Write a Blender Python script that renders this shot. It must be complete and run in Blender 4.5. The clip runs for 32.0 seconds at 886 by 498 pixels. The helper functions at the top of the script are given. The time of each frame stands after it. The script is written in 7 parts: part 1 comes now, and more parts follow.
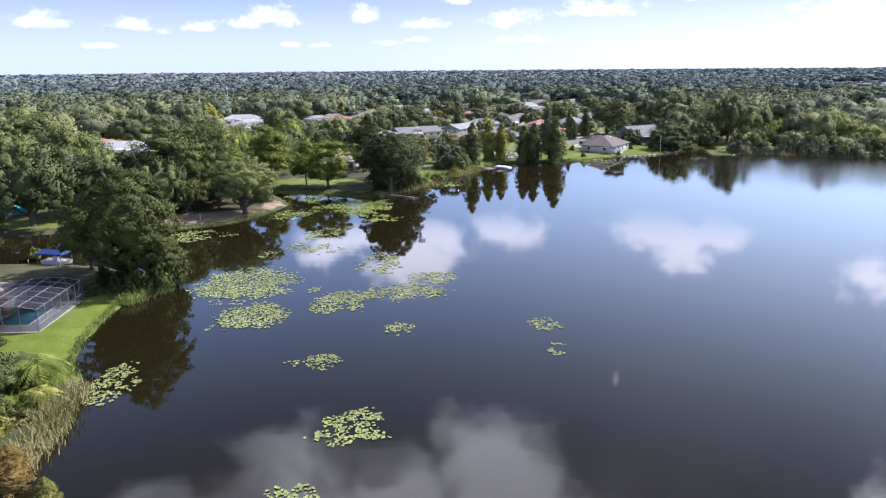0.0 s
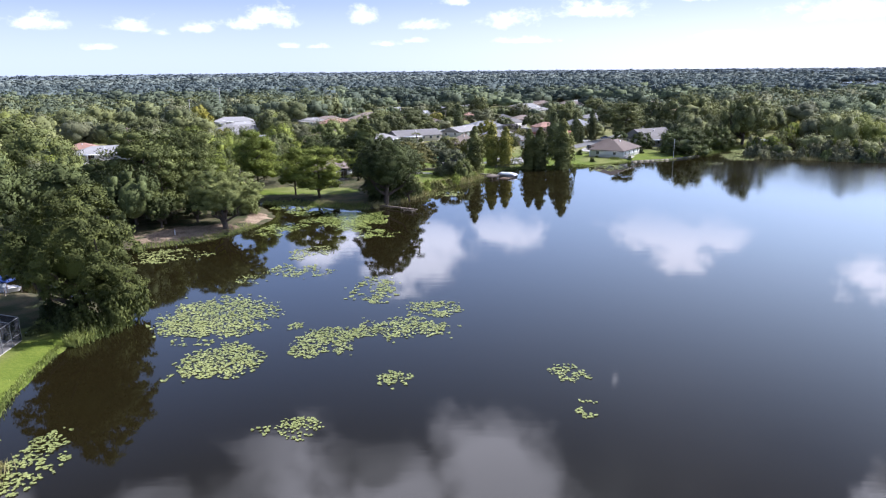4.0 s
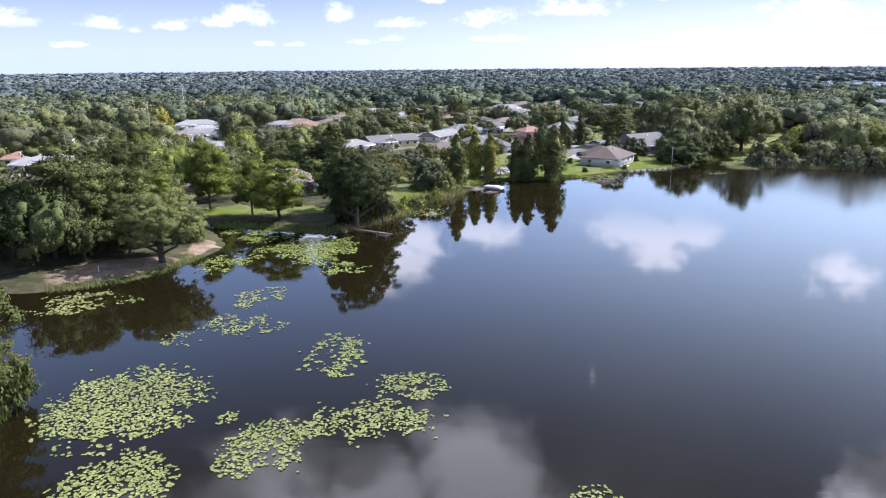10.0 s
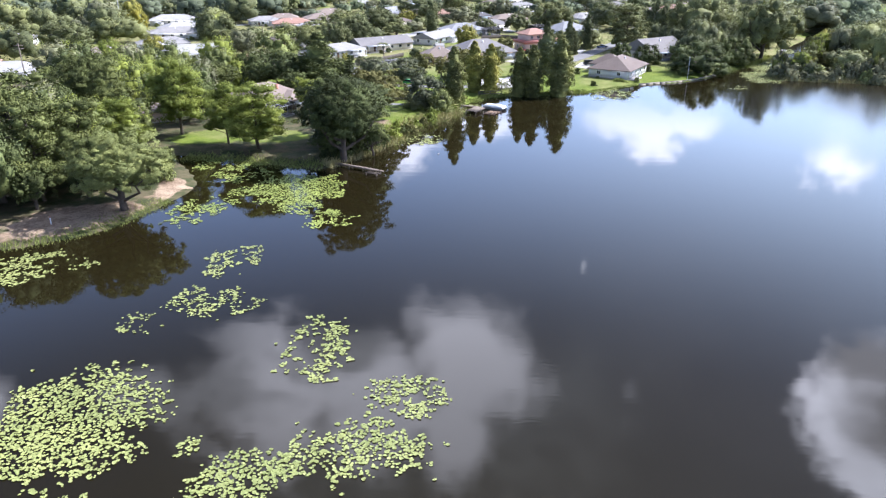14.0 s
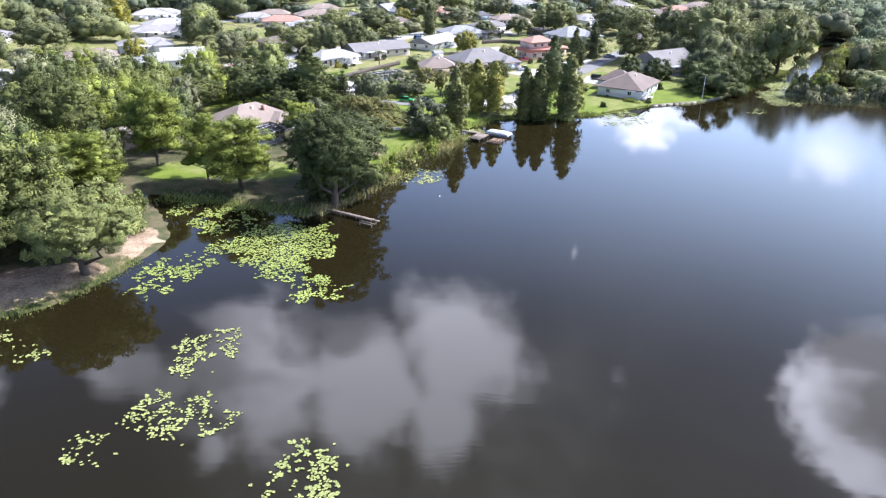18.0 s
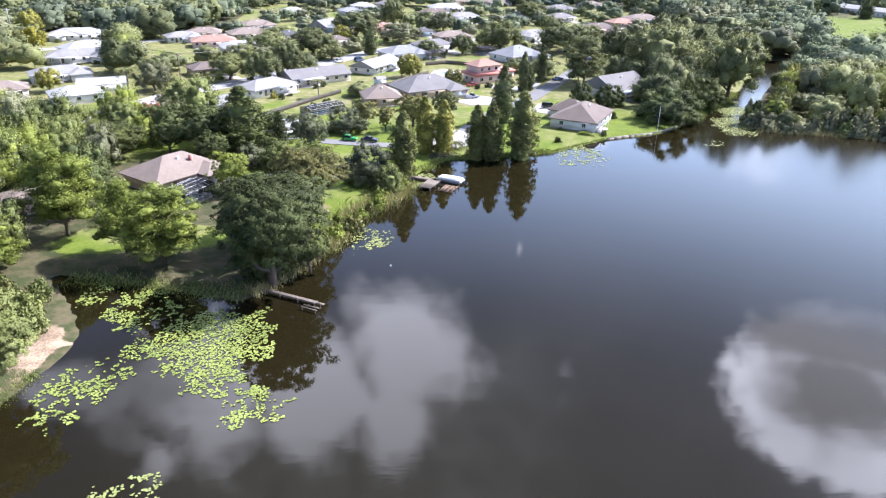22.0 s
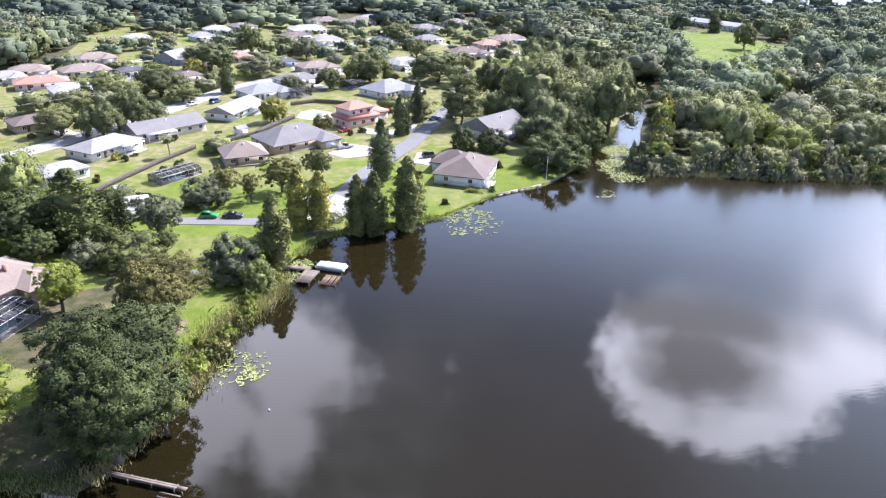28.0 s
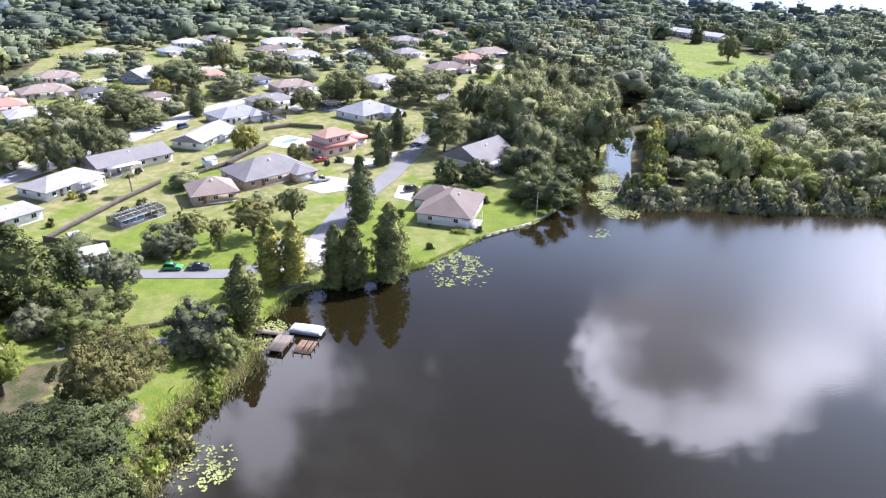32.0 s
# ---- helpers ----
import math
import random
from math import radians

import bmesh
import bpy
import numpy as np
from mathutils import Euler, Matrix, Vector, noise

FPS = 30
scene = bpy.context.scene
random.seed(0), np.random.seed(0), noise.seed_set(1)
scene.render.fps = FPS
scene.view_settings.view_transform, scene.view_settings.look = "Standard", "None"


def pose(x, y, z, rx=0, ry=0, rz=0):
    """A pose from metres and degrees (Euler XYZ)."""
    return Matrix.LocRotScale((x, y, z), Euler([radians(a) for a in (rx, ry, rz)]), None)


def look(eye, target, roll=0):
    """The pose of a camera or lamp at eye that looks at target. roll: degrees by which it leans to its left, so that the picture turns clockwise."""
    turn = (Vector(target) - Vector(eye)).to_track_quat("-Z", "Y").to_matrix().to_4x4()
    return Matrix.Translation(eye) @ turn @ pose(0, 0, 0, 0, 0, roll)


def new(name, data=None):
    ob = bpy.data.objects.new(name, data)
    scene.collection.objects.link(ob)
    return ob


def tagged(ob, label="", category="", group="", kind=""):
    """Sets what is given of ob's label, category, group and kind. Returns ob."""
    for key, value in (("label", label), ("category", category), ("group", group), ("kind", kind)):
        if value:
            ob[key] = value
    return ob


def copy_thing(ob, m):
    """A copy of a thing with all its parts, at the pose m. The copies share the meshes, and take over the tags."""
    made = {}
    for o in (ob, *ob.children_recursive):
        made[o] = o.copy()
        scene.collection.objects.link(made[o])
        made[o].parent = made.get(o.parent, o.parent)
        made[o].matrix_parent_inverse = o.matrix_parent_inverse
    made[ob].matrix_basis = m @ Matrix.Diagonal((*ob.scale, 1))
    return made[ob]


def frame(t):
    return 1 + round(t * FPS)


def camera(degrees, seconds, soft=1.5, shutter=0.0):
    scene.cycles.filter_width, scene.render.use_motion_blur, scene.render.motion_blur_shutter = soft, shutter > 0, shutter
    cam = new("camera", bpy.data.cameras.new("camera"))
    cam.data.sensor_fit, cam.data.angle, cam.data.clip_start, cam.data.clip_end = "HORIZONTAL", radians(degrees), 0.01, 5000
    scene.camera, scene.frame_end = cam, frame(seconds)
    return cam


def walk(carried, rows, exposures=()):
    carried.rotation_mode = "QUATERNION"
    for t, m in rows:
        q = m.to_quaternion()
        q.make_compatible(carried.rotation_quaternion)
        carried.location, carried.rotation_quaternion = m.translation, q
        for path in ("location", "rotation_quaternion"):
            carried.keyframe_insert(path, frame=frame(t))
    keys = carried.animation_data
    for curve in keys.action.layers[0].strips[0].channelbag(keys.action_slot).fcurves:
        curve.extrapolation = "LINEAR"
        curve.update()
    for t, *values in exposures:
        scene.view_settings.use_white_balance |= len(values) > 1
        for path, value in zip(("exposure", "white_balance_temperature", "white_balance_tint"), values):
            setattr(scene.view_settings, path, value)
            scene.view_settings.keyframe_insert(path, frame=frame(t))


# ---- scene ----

# ======== camera ========
cam = camera(63.9, 32.0, 1.25)

# seconds, eye, then heading (to the left of +y), pitch and roll in degrees
FLIGHT = [
    (0, (0.00, 0.00, 36.00), 2.84, -14.40, -0.51),
    (1, (-0.31, 4.35, 35.88), 2.84, -14.37, -0.53),
    (2, (-0.61, 8.69, 35.75), 2.83, -14.35, -0.55),
    (3, (-0.91, 13.03, 35.60), 2.82, -14.32, -0.59),
    (3.5, (-1.18, 15.18, 35.67), 2.76, -14.34, -0.57),
    (5.5, (-1.71, 23.82, 35.47), 2.73, -14.34, -0.66),
    (6, (-1.87, 26.01, 35.42), 2.57, -14.32, -0.64),
    (6.5, (-2.03, 28.21, 35.38), 2.10, -14.33, -0.62),
    (7, (-2.20, 30.41, 35.36), 1.50, -14.33, -0.59),
    (7.5, (-2.38, 32.60, 35.38), 1.00, -14.36, -0.54),
    (8, (-2.53, 34.73, 35.43), 0.93, -14.38, -0.50),
    (8.5, (-2.64, 36.81, 35.51), 0.92, -14.38, -0.48),
    (9, (-2.71, 38.85, 35.68), 0.92, -14.40, -0.50),
    (9.5, (-2.75, 40.92, 35.97), 0.91, -14.45, -0.53),
    (10, (-2.79, 43.05, 36.41), 0.91, -14.48, -0.53),
    (10.5, (-2.87, 45.24, 36.93), 0.88, -14.42, -0.50),
    (11, (-2.97, 47.45, 37.51), 0.84, -14.39, -0.49),
    (11.5, (-3.09, 49.63, 38.12), 0.79, -14.33, -0.49),
    (12, (-3.21, 51.76, 38.76), 0.75, -14.56, -0.49),
    (12.5, (-3.30, 53.83, 39.43), 0.68, -16.43, -0.47),
    (13, (-3.37, 55.85, 40.15), 0.60, -19.37, -0.45),
    (13.5, (-3.44, 57.85, 40.88), 0.58, -21.71, -0.44),
    (15.5, (-4.35, 66.98, 44.98), 0.00, -24.63, 0.95),
    (16, (-4.65, 69.14, 45.76), -0.01, -24.60, 0.88),
    (17, (-5.20, 73.46, 47.25), -0.24, -24.56, 0.87),
    (18, (-5.57, 77.85, 48.76), -0.33, -24.51, 0.95),
    (19, (-5.83, 82.29, 50.33), -0.43, -24.52, 0.95),
    (19.5, (-5.95, 84.51, 51.12), -0.45, -24.52, 0.96),
    (20, (-6.08, 86.71, 51.93), -0.62, -24.51, 0.99),
    (20.5, (-6.20, 88.90, 52.74), -2.13, -24.49, 1.02),
    (21, (-6.33, 91.10, 53.56), -3.27, -24.46, 1.03),
    (21.5, (-6.46, 93.31, 54.39), -3.89, -24.46, 1.05),
    (22, (-6.58, 95.54, 55.22), -5.11, -24.44, 1.09),
    (22.5, (-6.70, 97.77, 56.03), -6.47, -24.40, 1.16),
    (23, (-6.80, 99.99, 56.82), -7.72, -24.38, 1.21),
    (24, (-6.90, 104.37, 58.36), -10.01, -24.39, 1.27),
    (25, (-6.77, 108.69, 59.88), -12.17, -24.26, 1.40),
    (25.5, (-6.66, 110.83, 60.63), -12.97, -24.23, 1.44),
    (27.5, (-5.42, 118.88, 63.84), -15.38, -24.13, 1.36),
    (28, (-5.09, 120.90, 64.64), -15.91, -24.08, 1.41),
    (29, (-4.41, 124.96, 66.22), -16.72, -24.01, 1.42),
    (30, (-3.66, 128.97, 67.66), -17.37, -23.93, 1.43),
    (30.5, (-3.26, 130.94, 68.27), -17.62, -23.85, 1.45),
    (31, (-2.87, 132.89, 68.78), -17.64, -23.80, 1.48),
    (31.5, (-2.49, 134.81, 69.22), -17.69, -23.88, 1.51),
    (32, (-2.13, 136.72, 69.61), -17.73, -23.94, 1.53),
]


def aimed(eye, yaw, pitch, roll):
    a, b = radians(yaw), radians(pitch)
    way = Vector((-math.sin(a) * math.cos(b), math.cos(a) * math.cos(b), math.sin(b)))
    return look(eye, Vector(eye) + way * 10, roll)


walk(cam, [(t, aimed(eye, yaw, pitch, roll)) for t, eye, yaw, pitch, roll in FLIGHT],
     [(0, 0.58, 5580, 20), (12, 0.56, 5570, 20), (14.5, 1.14, 5540, 18), (24, 1.26, 5560, 20), (32, 1.22, 5580, 23)])

# ======== sky, clouds and sun ========
SUN_AZ, SUN_EL = 67.0, 45.0   # clockwise from +y, above the horizon
world = bpy.data.worlds.new("world")
scene.world = world
world.use_nodes = True
wt = world.node_tree
wt.nodes.clear()


class Net:
    """Shortcuts for shader maths on one node tree."""

    def __init__(self, tree):
        self.tree = tree

    def node(self, kind, op=""):
        n = self.tree.nodes.new(kind)
        if op:
            n.operation = op
        return n

    def put(self, socket, value):
        if hasattr(value, "links"):
            self.tree.links.new(value, socket)
        else:
            socket.default_value = value

    def math(self, op, a, b=0.0, c=0.0, clamp=False):
        n = self.node("ShaderNodeMath", op)
        n.use_clamp = clamp
        for s, v in zip(n.inputs, (a, b, c)):
            self.put(s, v)
        return n.outputs[0]

    def mix(self, f, a, b):
        n = self.node("ShaderNodeMix")
        n.data_type = "RGBA"
        self.put(n.inputs[0], f), self.put(n.inputs[6], a), self.put(n.inputs[7], b)
        return n.outputs[2]

    def ramp(self, f, lo, hi):
        n = self.node("ShaderNodeMapRange")
        n.interpolation_type = "SMOOTHSTEP"
        self.put(n.inputs[0], f)
        n.inputs[1].default_value, n.inputs[2].default_value = lo, hi
        return n.outputs[0]

    def noise(self, vec, scale, detail=3.0, rough=0.55, distort=0.0):
        n = self.node("ShaderNodeTexNoise")
        if vec is not None:
            self.put(n.inputs["Vector"], vec)
        n.inputs["Scale"].default_value, n.inputs["Detail"].default_value = scale, detail
        n.inputs["Roughness"].default_value, n.inputs["Distortion"].default_value = rough, distort
        return n.outputs["Fac"]


w = Net(wt)
sky = w.node("ShaderNodeTexSky")
sky.sky_type, sky.sun_disc, sky.sun_elevation, sky.sun_rotation = "NISHITA", False, radians(SUN_EL), radians(SUN_AZ)
sky.altitude, sky.air_density, sky.dust_density, sky.ozone_density = 30, 1.0, 0.5, 1.4
heading = w.node("ShaderNodeTexCoord").outputs["Generated"]
split = w.node("ShaderNodeSeparateXYZ")
wt.links.new(heading, split.inputs[0])
az = w.math("MULTIPLY", w.math("ARCTAN2", split.outputs[0], split.outputs[1]), 57.2958)
el = w.math("MULTIPLY", w.math("ARCSINE", split.outputs[2]), 57.2958)
flat = w.node("ShaderNodeCombineXYZ")
wt.links.new(az, flat.inputs[0])
wt.links.new(w.math("MULTIPLY", el, 1.5), flat.inputs[1])
billow = w.noise(flat.outputs[0], 0.17, 4.0, 0.52, 0.15)
puff = w.noise(flat.outputs[0], 0.09, 3.0, 0.5)


def cloud(a, e, wide, high, edge=0.5, faint=0.0, shape=None):
    """A cumulus about the heading a and height e, in degrees."""
    dx = w.math("DIVIDE", w.math("SUBTRACT", az, a), wide)
    dy = w.math("DIVIDE", w.math("SUBTRACT", el, e), high)
    far = w.math("SQRT", w.math("ADD", w.math("MULTIPLY", dx, dx), w.math("MULTIPLY", dy, dy)))
    body = w.math("SUBTRACT", 1.0 - faint, far)
    return w.math("ADD", body, w.math("MULTIPLY", w.math("SUBTRACT", shape or billow, 0.5), edge * 4))


def core(a, e, wide, high, rough=2.0):
    """The grey underside of a deep cloud."""
    dx = w.math("DIVIDE", w.math("SUBTRACT", az, a), wide)
    dy = w.math("DIVIDE", w.math("SUBTRACT", el, e), high)
    far = w.math("SQRT", w.math("ADD", w.math("MULTIPLY", dx, dx), w.math("MULTIPLY", dy, dy)))
    return w.ramp(w.math("ADD", w.math("SUBTRACT", 1.0, far), w.math("MULTIPLY", w.math("SUBTRACT", billow, 0.5), rough)), -0.15, 0.7)


cumulus = [cloud(*c) for c in (
    (11.8, 24.2, 1.1, 2.2, 0.4, 0.72), (1.6, 32.8, 8.4, 5.9, 0.3), (-6.5, 35.0, 8.3, 6.3, 0.34), (0.5, 38.2, 4.6, 4.0, 0.3), (-17.0, 34.0, 10.5, 7.4, 0.4, 0.1),
    (-28.0, 31.5, 6.5, 3.6, 0.4, 0.35), (-21.5, 38.0, 3.2, 3.2, 0.4, 0.35), (17.0, 33.5, 9.0, 8.0, 0.3, 0.86),
    (60.0, 21.0, 15.0, 8.0, 0.3), (6.0, 53.0, 16.0, 5.0), (-40.0, 29.5, 5.0, 3.0, 0.4, 0.3),
    (-70.0, 28.0, 8.0, 4.0, 0.4, 0.2), (140.0, 24.0, 8.0, 4.0, 0.4, 0.2), (-130.0, 24.0, 9.0, 4.0, 0.4, 0.2))]
bank = cumulus[0]
for c in cumulus[1:]:
    bank = w.math("MAXIMUM", bank, c)
# a row of heaped clouds further off: ragged bright tops over bases that fade into the haze
ragged = w.noise(flat.outputs[0], 0.42, 5.0, 0.58, 0.3)
heaps = [cloud(*c, shape=ragged) for c in (
    (2.6, 12.7, 3.6, 1.8, 0.5), (-5.6, 15.2, 4.6, 2.8, 0.5), (-3.2, 13.6, 3.2, 2.0, 0.5), (-12.4, 13.8, 2.6, 1.9, 0.5), (-9.0, 13.2, 2.8, 1.4, 0.5),
    (14.4, 12.4, 4.2, 2.0, 0.5), (16.4, 13.4, 2.9, 2.4, 0.5), (19.0, 12.4, 2.4, 1.8, 0.5), (29.6, 14.4, 3.4, 2.2, 0.5, 0.25))]
far_bank = heaps[0]
for c in heaps[1:]:
    far_bank = w.math("MAXIMUM", far_bank, c)
far_cover = w.math("MULTIPLY", w.ramp(far_bank, -0.1, 0.6), w.ramp(el, 10.2, 14.2))
# small fair-weather clouds low over the horizon
crisp = w.noise(flat.outputs[0], 0.75, 5.0, 0.62, 0.2)


def puffs(a, e, wide, high):
    dx = w.math("DIVIDE", w.math("SUBTRACT", az, a), wide)
    up = w.math("SUBTRACT", el, e)
    dy = w.math("MAXIMUM", w.math("DIVIDE", up, high), w.math("DIVIDE", up, -0.45 * high))
    far = w.math("SQRT", w.math("ADD", w.math("MULTIPLY", dx, dx), w.math("MULTIPLY", dy, dy)))
    return w.math("ADD", w.math("SUBTRACT", 1.0, far), w.math("MULTIPLY", w.math("SUBTRACT", crisp, 0.5), 2.6))


row = puffs(-31.2, 3.1, 2.1, 0.9)
for c in ((-25.2, 3.0, 1.7, 0.8), (-20.6, 2.9, 1.3, 0.7), (-15.6, 3.6, 2.3, 1.3), (-17.6, 3.2, 1.5, 0.8), (-8.8, 3.7, 1.4, 1.2), (-4.0, 3.1, 1.7, 0.7), (2.4, 3.3, 2.4, 1.0), (-1.5, 4.8, 1.8, 0.6), (-23.4, 2.6, 0.7, 0.4),
          (9.0, 3.9, 4.0, 1.0), (16.5, 4.7, 2.2, 0.6), (25.5, 3.3, 4.0, 1.0), (33.0, 4.0, 5.0, 1.2), (-27.5, 1.6, 1.2, 0.35), (-14.5, 1.7, 1.0, 0.35), (-12.2, 1.6, 0.9, 0.3), (-7.0, 1.8, 1.2, 0.35), (-4.6, 2.0, 1.0, 0.35), (4.0, 1.9, 3.0, 0.4),
          (-42.0, 3.0, 4.0, 1.3), (18.0, 2.0, 3.0, 0.4), (45.0, 4.0, 5.0, 1.3)):
    row = w.math("MAXIMUM", row, puffs(*c))
# one deep cloud towards the sun: crisp bright rim, grey middle, top lost in the haze
deep_one = w.math("MAXIMUM", cloud(40.2, 30.6, 10.4, 6.6, 0.12, shape=ragged), cloud(47.6, 27.6, 6.0, 3.0, 0.2, shape=ragged))
deep_cover = w.math("MULTIPLY", w.ramp(deep_one, -0.06, 0.22), w.ramp(el, 23.4, 27.6))
cover = w.math("MAXIMUM", w.math("MAXIMUM", w.math("MAXIMUM", w.ramp(bank, -0.1, 0.6), deep_cover), far_cover), w.math("MULTIPLY", w.ramp(row, -0.1, 1.2), 0.95))
under = w.math("MAXIMUM", core(38.2, 27.2, 11.5, 3.3, 0.9), core(39.0, 30.2, 8.0, 5.2, 1.1))
thick = core(-9.5, 30.5, 5.5, 2.6)
for c in ((-24.0, 33.0, 9.0, 6.0), (6.0, 53.0, 12.0, 4.0), (-70.0, 28.0, 8.0, 3.5)):
    thick = w.math("MAXIMUM", thick, core(*c))
rim = w.mix(w.ramp(el, 10.0, 28.0), w.mix(w.ramp(el, 5.0, 10.0), (1.08, 1.07, 1.07, 1), (2.0, 2.0, 2.05, 1)), w.mix(w.ramp(az, 8.0, 34.0), (2.9, 2.82, 2.76, 1), (5.0, 4.9, 4.8, 1)))
tone = w.mix(w.math("MULTIPLY", under, 0.9), w.mix(w.math("MULTIPLY", thick, 0.95), rim, (1.02, 1.04, 1.08, 1)), (0.62, 0.61, 0.63, 1))
blue = w.node("ShaderNodeVectorMath", "MULTIPLY")
wt.links.new(sky.outputs[0], blue.inputs[0])
blue.inputs[1].default_value = (0.050, 0.054, 0.065)
# thin haze along the horizon, whiter towards the sun's side
lift = w.math("MULTIPLY", w.math("MULTIPLY", w.ramp(el, 33.0, 11.0), w.ramp(el, 4.5, 9.0)), 0.78)
ahead = w.math("MULTIPLY", w.ramp(az, -75.0, -45.0), w.ramp(az, 100.0, 58.0))
lift = w.math("MULTIPLY", lift, w.math("MULTIPLY_ADD", ahead, 0.7, 0.3))
lift = w.math("MAXIMUM", lift, w.math("MULTIPLY", w.math("MULTIPLY", w.ramp(az, 32.0, 50.0), ahead), w.math("MULTIPLY", w.ramp(el, 48.0, 26.0), 0.5)))
deep = w.mix(lift, blue.outputs[0], w.mix(w.math("MULTIPLY", w.ramp(az, -20.0, 50.0), ahead), (0.59, 0.82, 1.25, 1), (1.70, 2.04, 2.32, 1)))
# a thin high veil of cloud towards the sun
thin = w.math("MULTIPLY", w.math("MULTIPLY", w.ramp(az, -22.0, 30.0), w.ramp(el, 14.0, 28.0)), w.math("MULTIPLY_ADD", puff, 0.15, 0.02))
deep = w.mix(thin, deep, (1.9, 1.9, 1.85, 1))
shreds = w.math("MULTIPLY", w.math("MULTIPLY", w.ramp(az, -30.0, -14.0), w.ramp(az, 24.0, 8.0)), w.math("MULTIPLY", w.ramp(el, 27.0, 36.0), w.math("MULTIPLY_ADD", billow, 0.8, -0.16)))
deep = w.mix(shreds, deep, (1.35, 1.42, 1.38, 1))
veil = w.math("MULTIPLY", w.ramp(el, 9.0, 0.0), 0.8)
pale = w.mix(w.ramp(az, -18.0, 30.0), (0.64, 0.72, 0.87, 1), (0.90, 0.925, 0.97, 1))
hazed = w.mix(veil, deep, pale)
back = w.node("ShaderNodeBackground")
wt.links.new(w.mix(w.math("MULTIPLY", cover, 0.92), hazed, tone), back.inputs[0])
back.inputs[1].default_value = 1.0
wt.links.new(back.outputs[0], w.node("ShaderNodeOutputWorld").inputs[0])

sun = new("sun", bpy.data.lights.new("sun", "SUN"))
sun.data.energy, sun.data.angle, sun.data.color = 5.0, radians(0.55), (1.0, 0.95, 0.86)
sa, se = radians(SUN_AZ), radians(SUN_EL)
sun.matrix_world = look((0, 0, 200), (0 - 100 * math.sin(sa) * math.cos(se), 0 - 100 * math.cos(sa) * math.cos(se), 200 - 100 * math.sin(se)))

# ======== materials ========
def material(name):
    m = bpy.data.materials.new(name)
    m.use_nodes = True
    m.node_tree.nodes.clear()
    n = Net(m.node_tree)
    out = n.node("ShaderNodeOutputMaterial")
    return m, n, out


def surface(name, colour, second=None, rough=0.7, metal=0.0, grain=8.0, stain=0.6, amount=0.35, bump=0.3, spec=0.4, vary=0.0):
    """A painted, mineral or wooden surface: grain and larger stains between two colours, fine relief."""
    m, n, out = material(name)
    p = n.node("ShaderNodeBsdfPrincipled")
    where = n.node("ShaderNodeTexCoord").outputs["Object"]
    second = second or tuple(c * 0.62 for c in colour)
    fine, broad = n.noise(where, grain, 4.0, 0.6), n.noise(where, stain, 3.0, 0.6)
    f = n.math("MULTIPLY", n.ramp(n.math("ADD", n.math("MULTIPLY", fine, 0.5), n.math("MULTIPLY", broad, 0.5)), 0.36, 0.68), amount)
    if vary:
        f = n.math("ADD", f, n.math("MULTIPLY", n.node("ShaderNodeObjectInfo").outputs["Random"], vary), clamp=True)
    n.put(p.inputs["Base Color"], n.mix(f, (*colour, 1), (*second, 1)))
    n.put(p.inputs["Roughness"], n.math("ADD", rough - 0.08, n.math("MULTIPLY", fine, 0.16)))
    p.inputs["Metallic"].default_value, p.inputs["Specular IOR Level"].default_value = metal, spec
    if bump:
        b = n.node("ShaderNodeBump")
        b.inputs["Strength"].default_value, b.inputs["Distance"].default_value = bump, 0.02
        n.put(b.inputs["Height"], fine)
        n.put(p.inputs["Normal"], b.outputs[0])
    n.put(out.inputs[0], p.outputs[0])
    return m


def foliage(name, light, dark, clear=0.13, sheen=0.1, grain=1.7):
    """Leaves: each its own tone, darks deepened for crown shade, some light shining through."""
    m, n, out = material(name)
    p, t, mixed = n.node("ShaderNodeBsdfPrincipled"), n.node("ShaderNodeBsdfTranslucent"), n.node("ShaderNodeMixShader")
    leaf = n.node("ShaderNodeNewGeometry").outputs["Random Per Island"]
    tree = n.node("ShaderNodeObjectInfo").outputs["Random"]
    where = n.node("ShaderNodeTexCoord").outputs["Object"]
    # lump noise mixes the light and dark ends like lit and shaded clumps
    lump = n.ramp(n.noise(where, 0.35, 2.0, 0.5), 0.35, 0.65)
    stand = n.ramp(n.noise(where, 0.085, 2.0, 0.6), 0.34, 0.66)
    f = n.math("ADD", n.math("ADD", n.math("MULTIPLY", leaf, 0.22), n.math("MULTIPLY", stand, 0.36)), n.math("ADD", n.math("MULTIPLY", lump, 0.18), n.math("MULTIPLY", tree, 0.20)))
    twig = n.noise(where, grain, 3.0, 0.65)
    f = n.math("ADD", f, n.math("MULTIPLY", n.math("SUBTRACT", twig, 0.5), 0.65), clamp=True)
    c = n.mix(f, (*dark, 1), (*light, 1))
    n.put(p.inputs["Base Color"], c), n.put(t.inputs[0], c)
    b = n.node("ShaderNodeBump")
    b.inputs["Strength"].default_value, b.inputs["Distance"].default_value = 0.6, 0.4
    n.put(b.inputs["Height"], twig), n.put(p.inputs["Normal"], b.outputs[0])
    p.inputs["Roughness"].default_value, p.inputs["Specular IOR Level"].default_value = 0.62, sheen
    mixed.inputs[0].default_value = clear
    n.put(mixed.inputs[1], p.outputs[0]), n.put(mixed.inputs[2], t.outputs[0]), n.put(out.inputs[0], mixed.outputs[0])
    return m


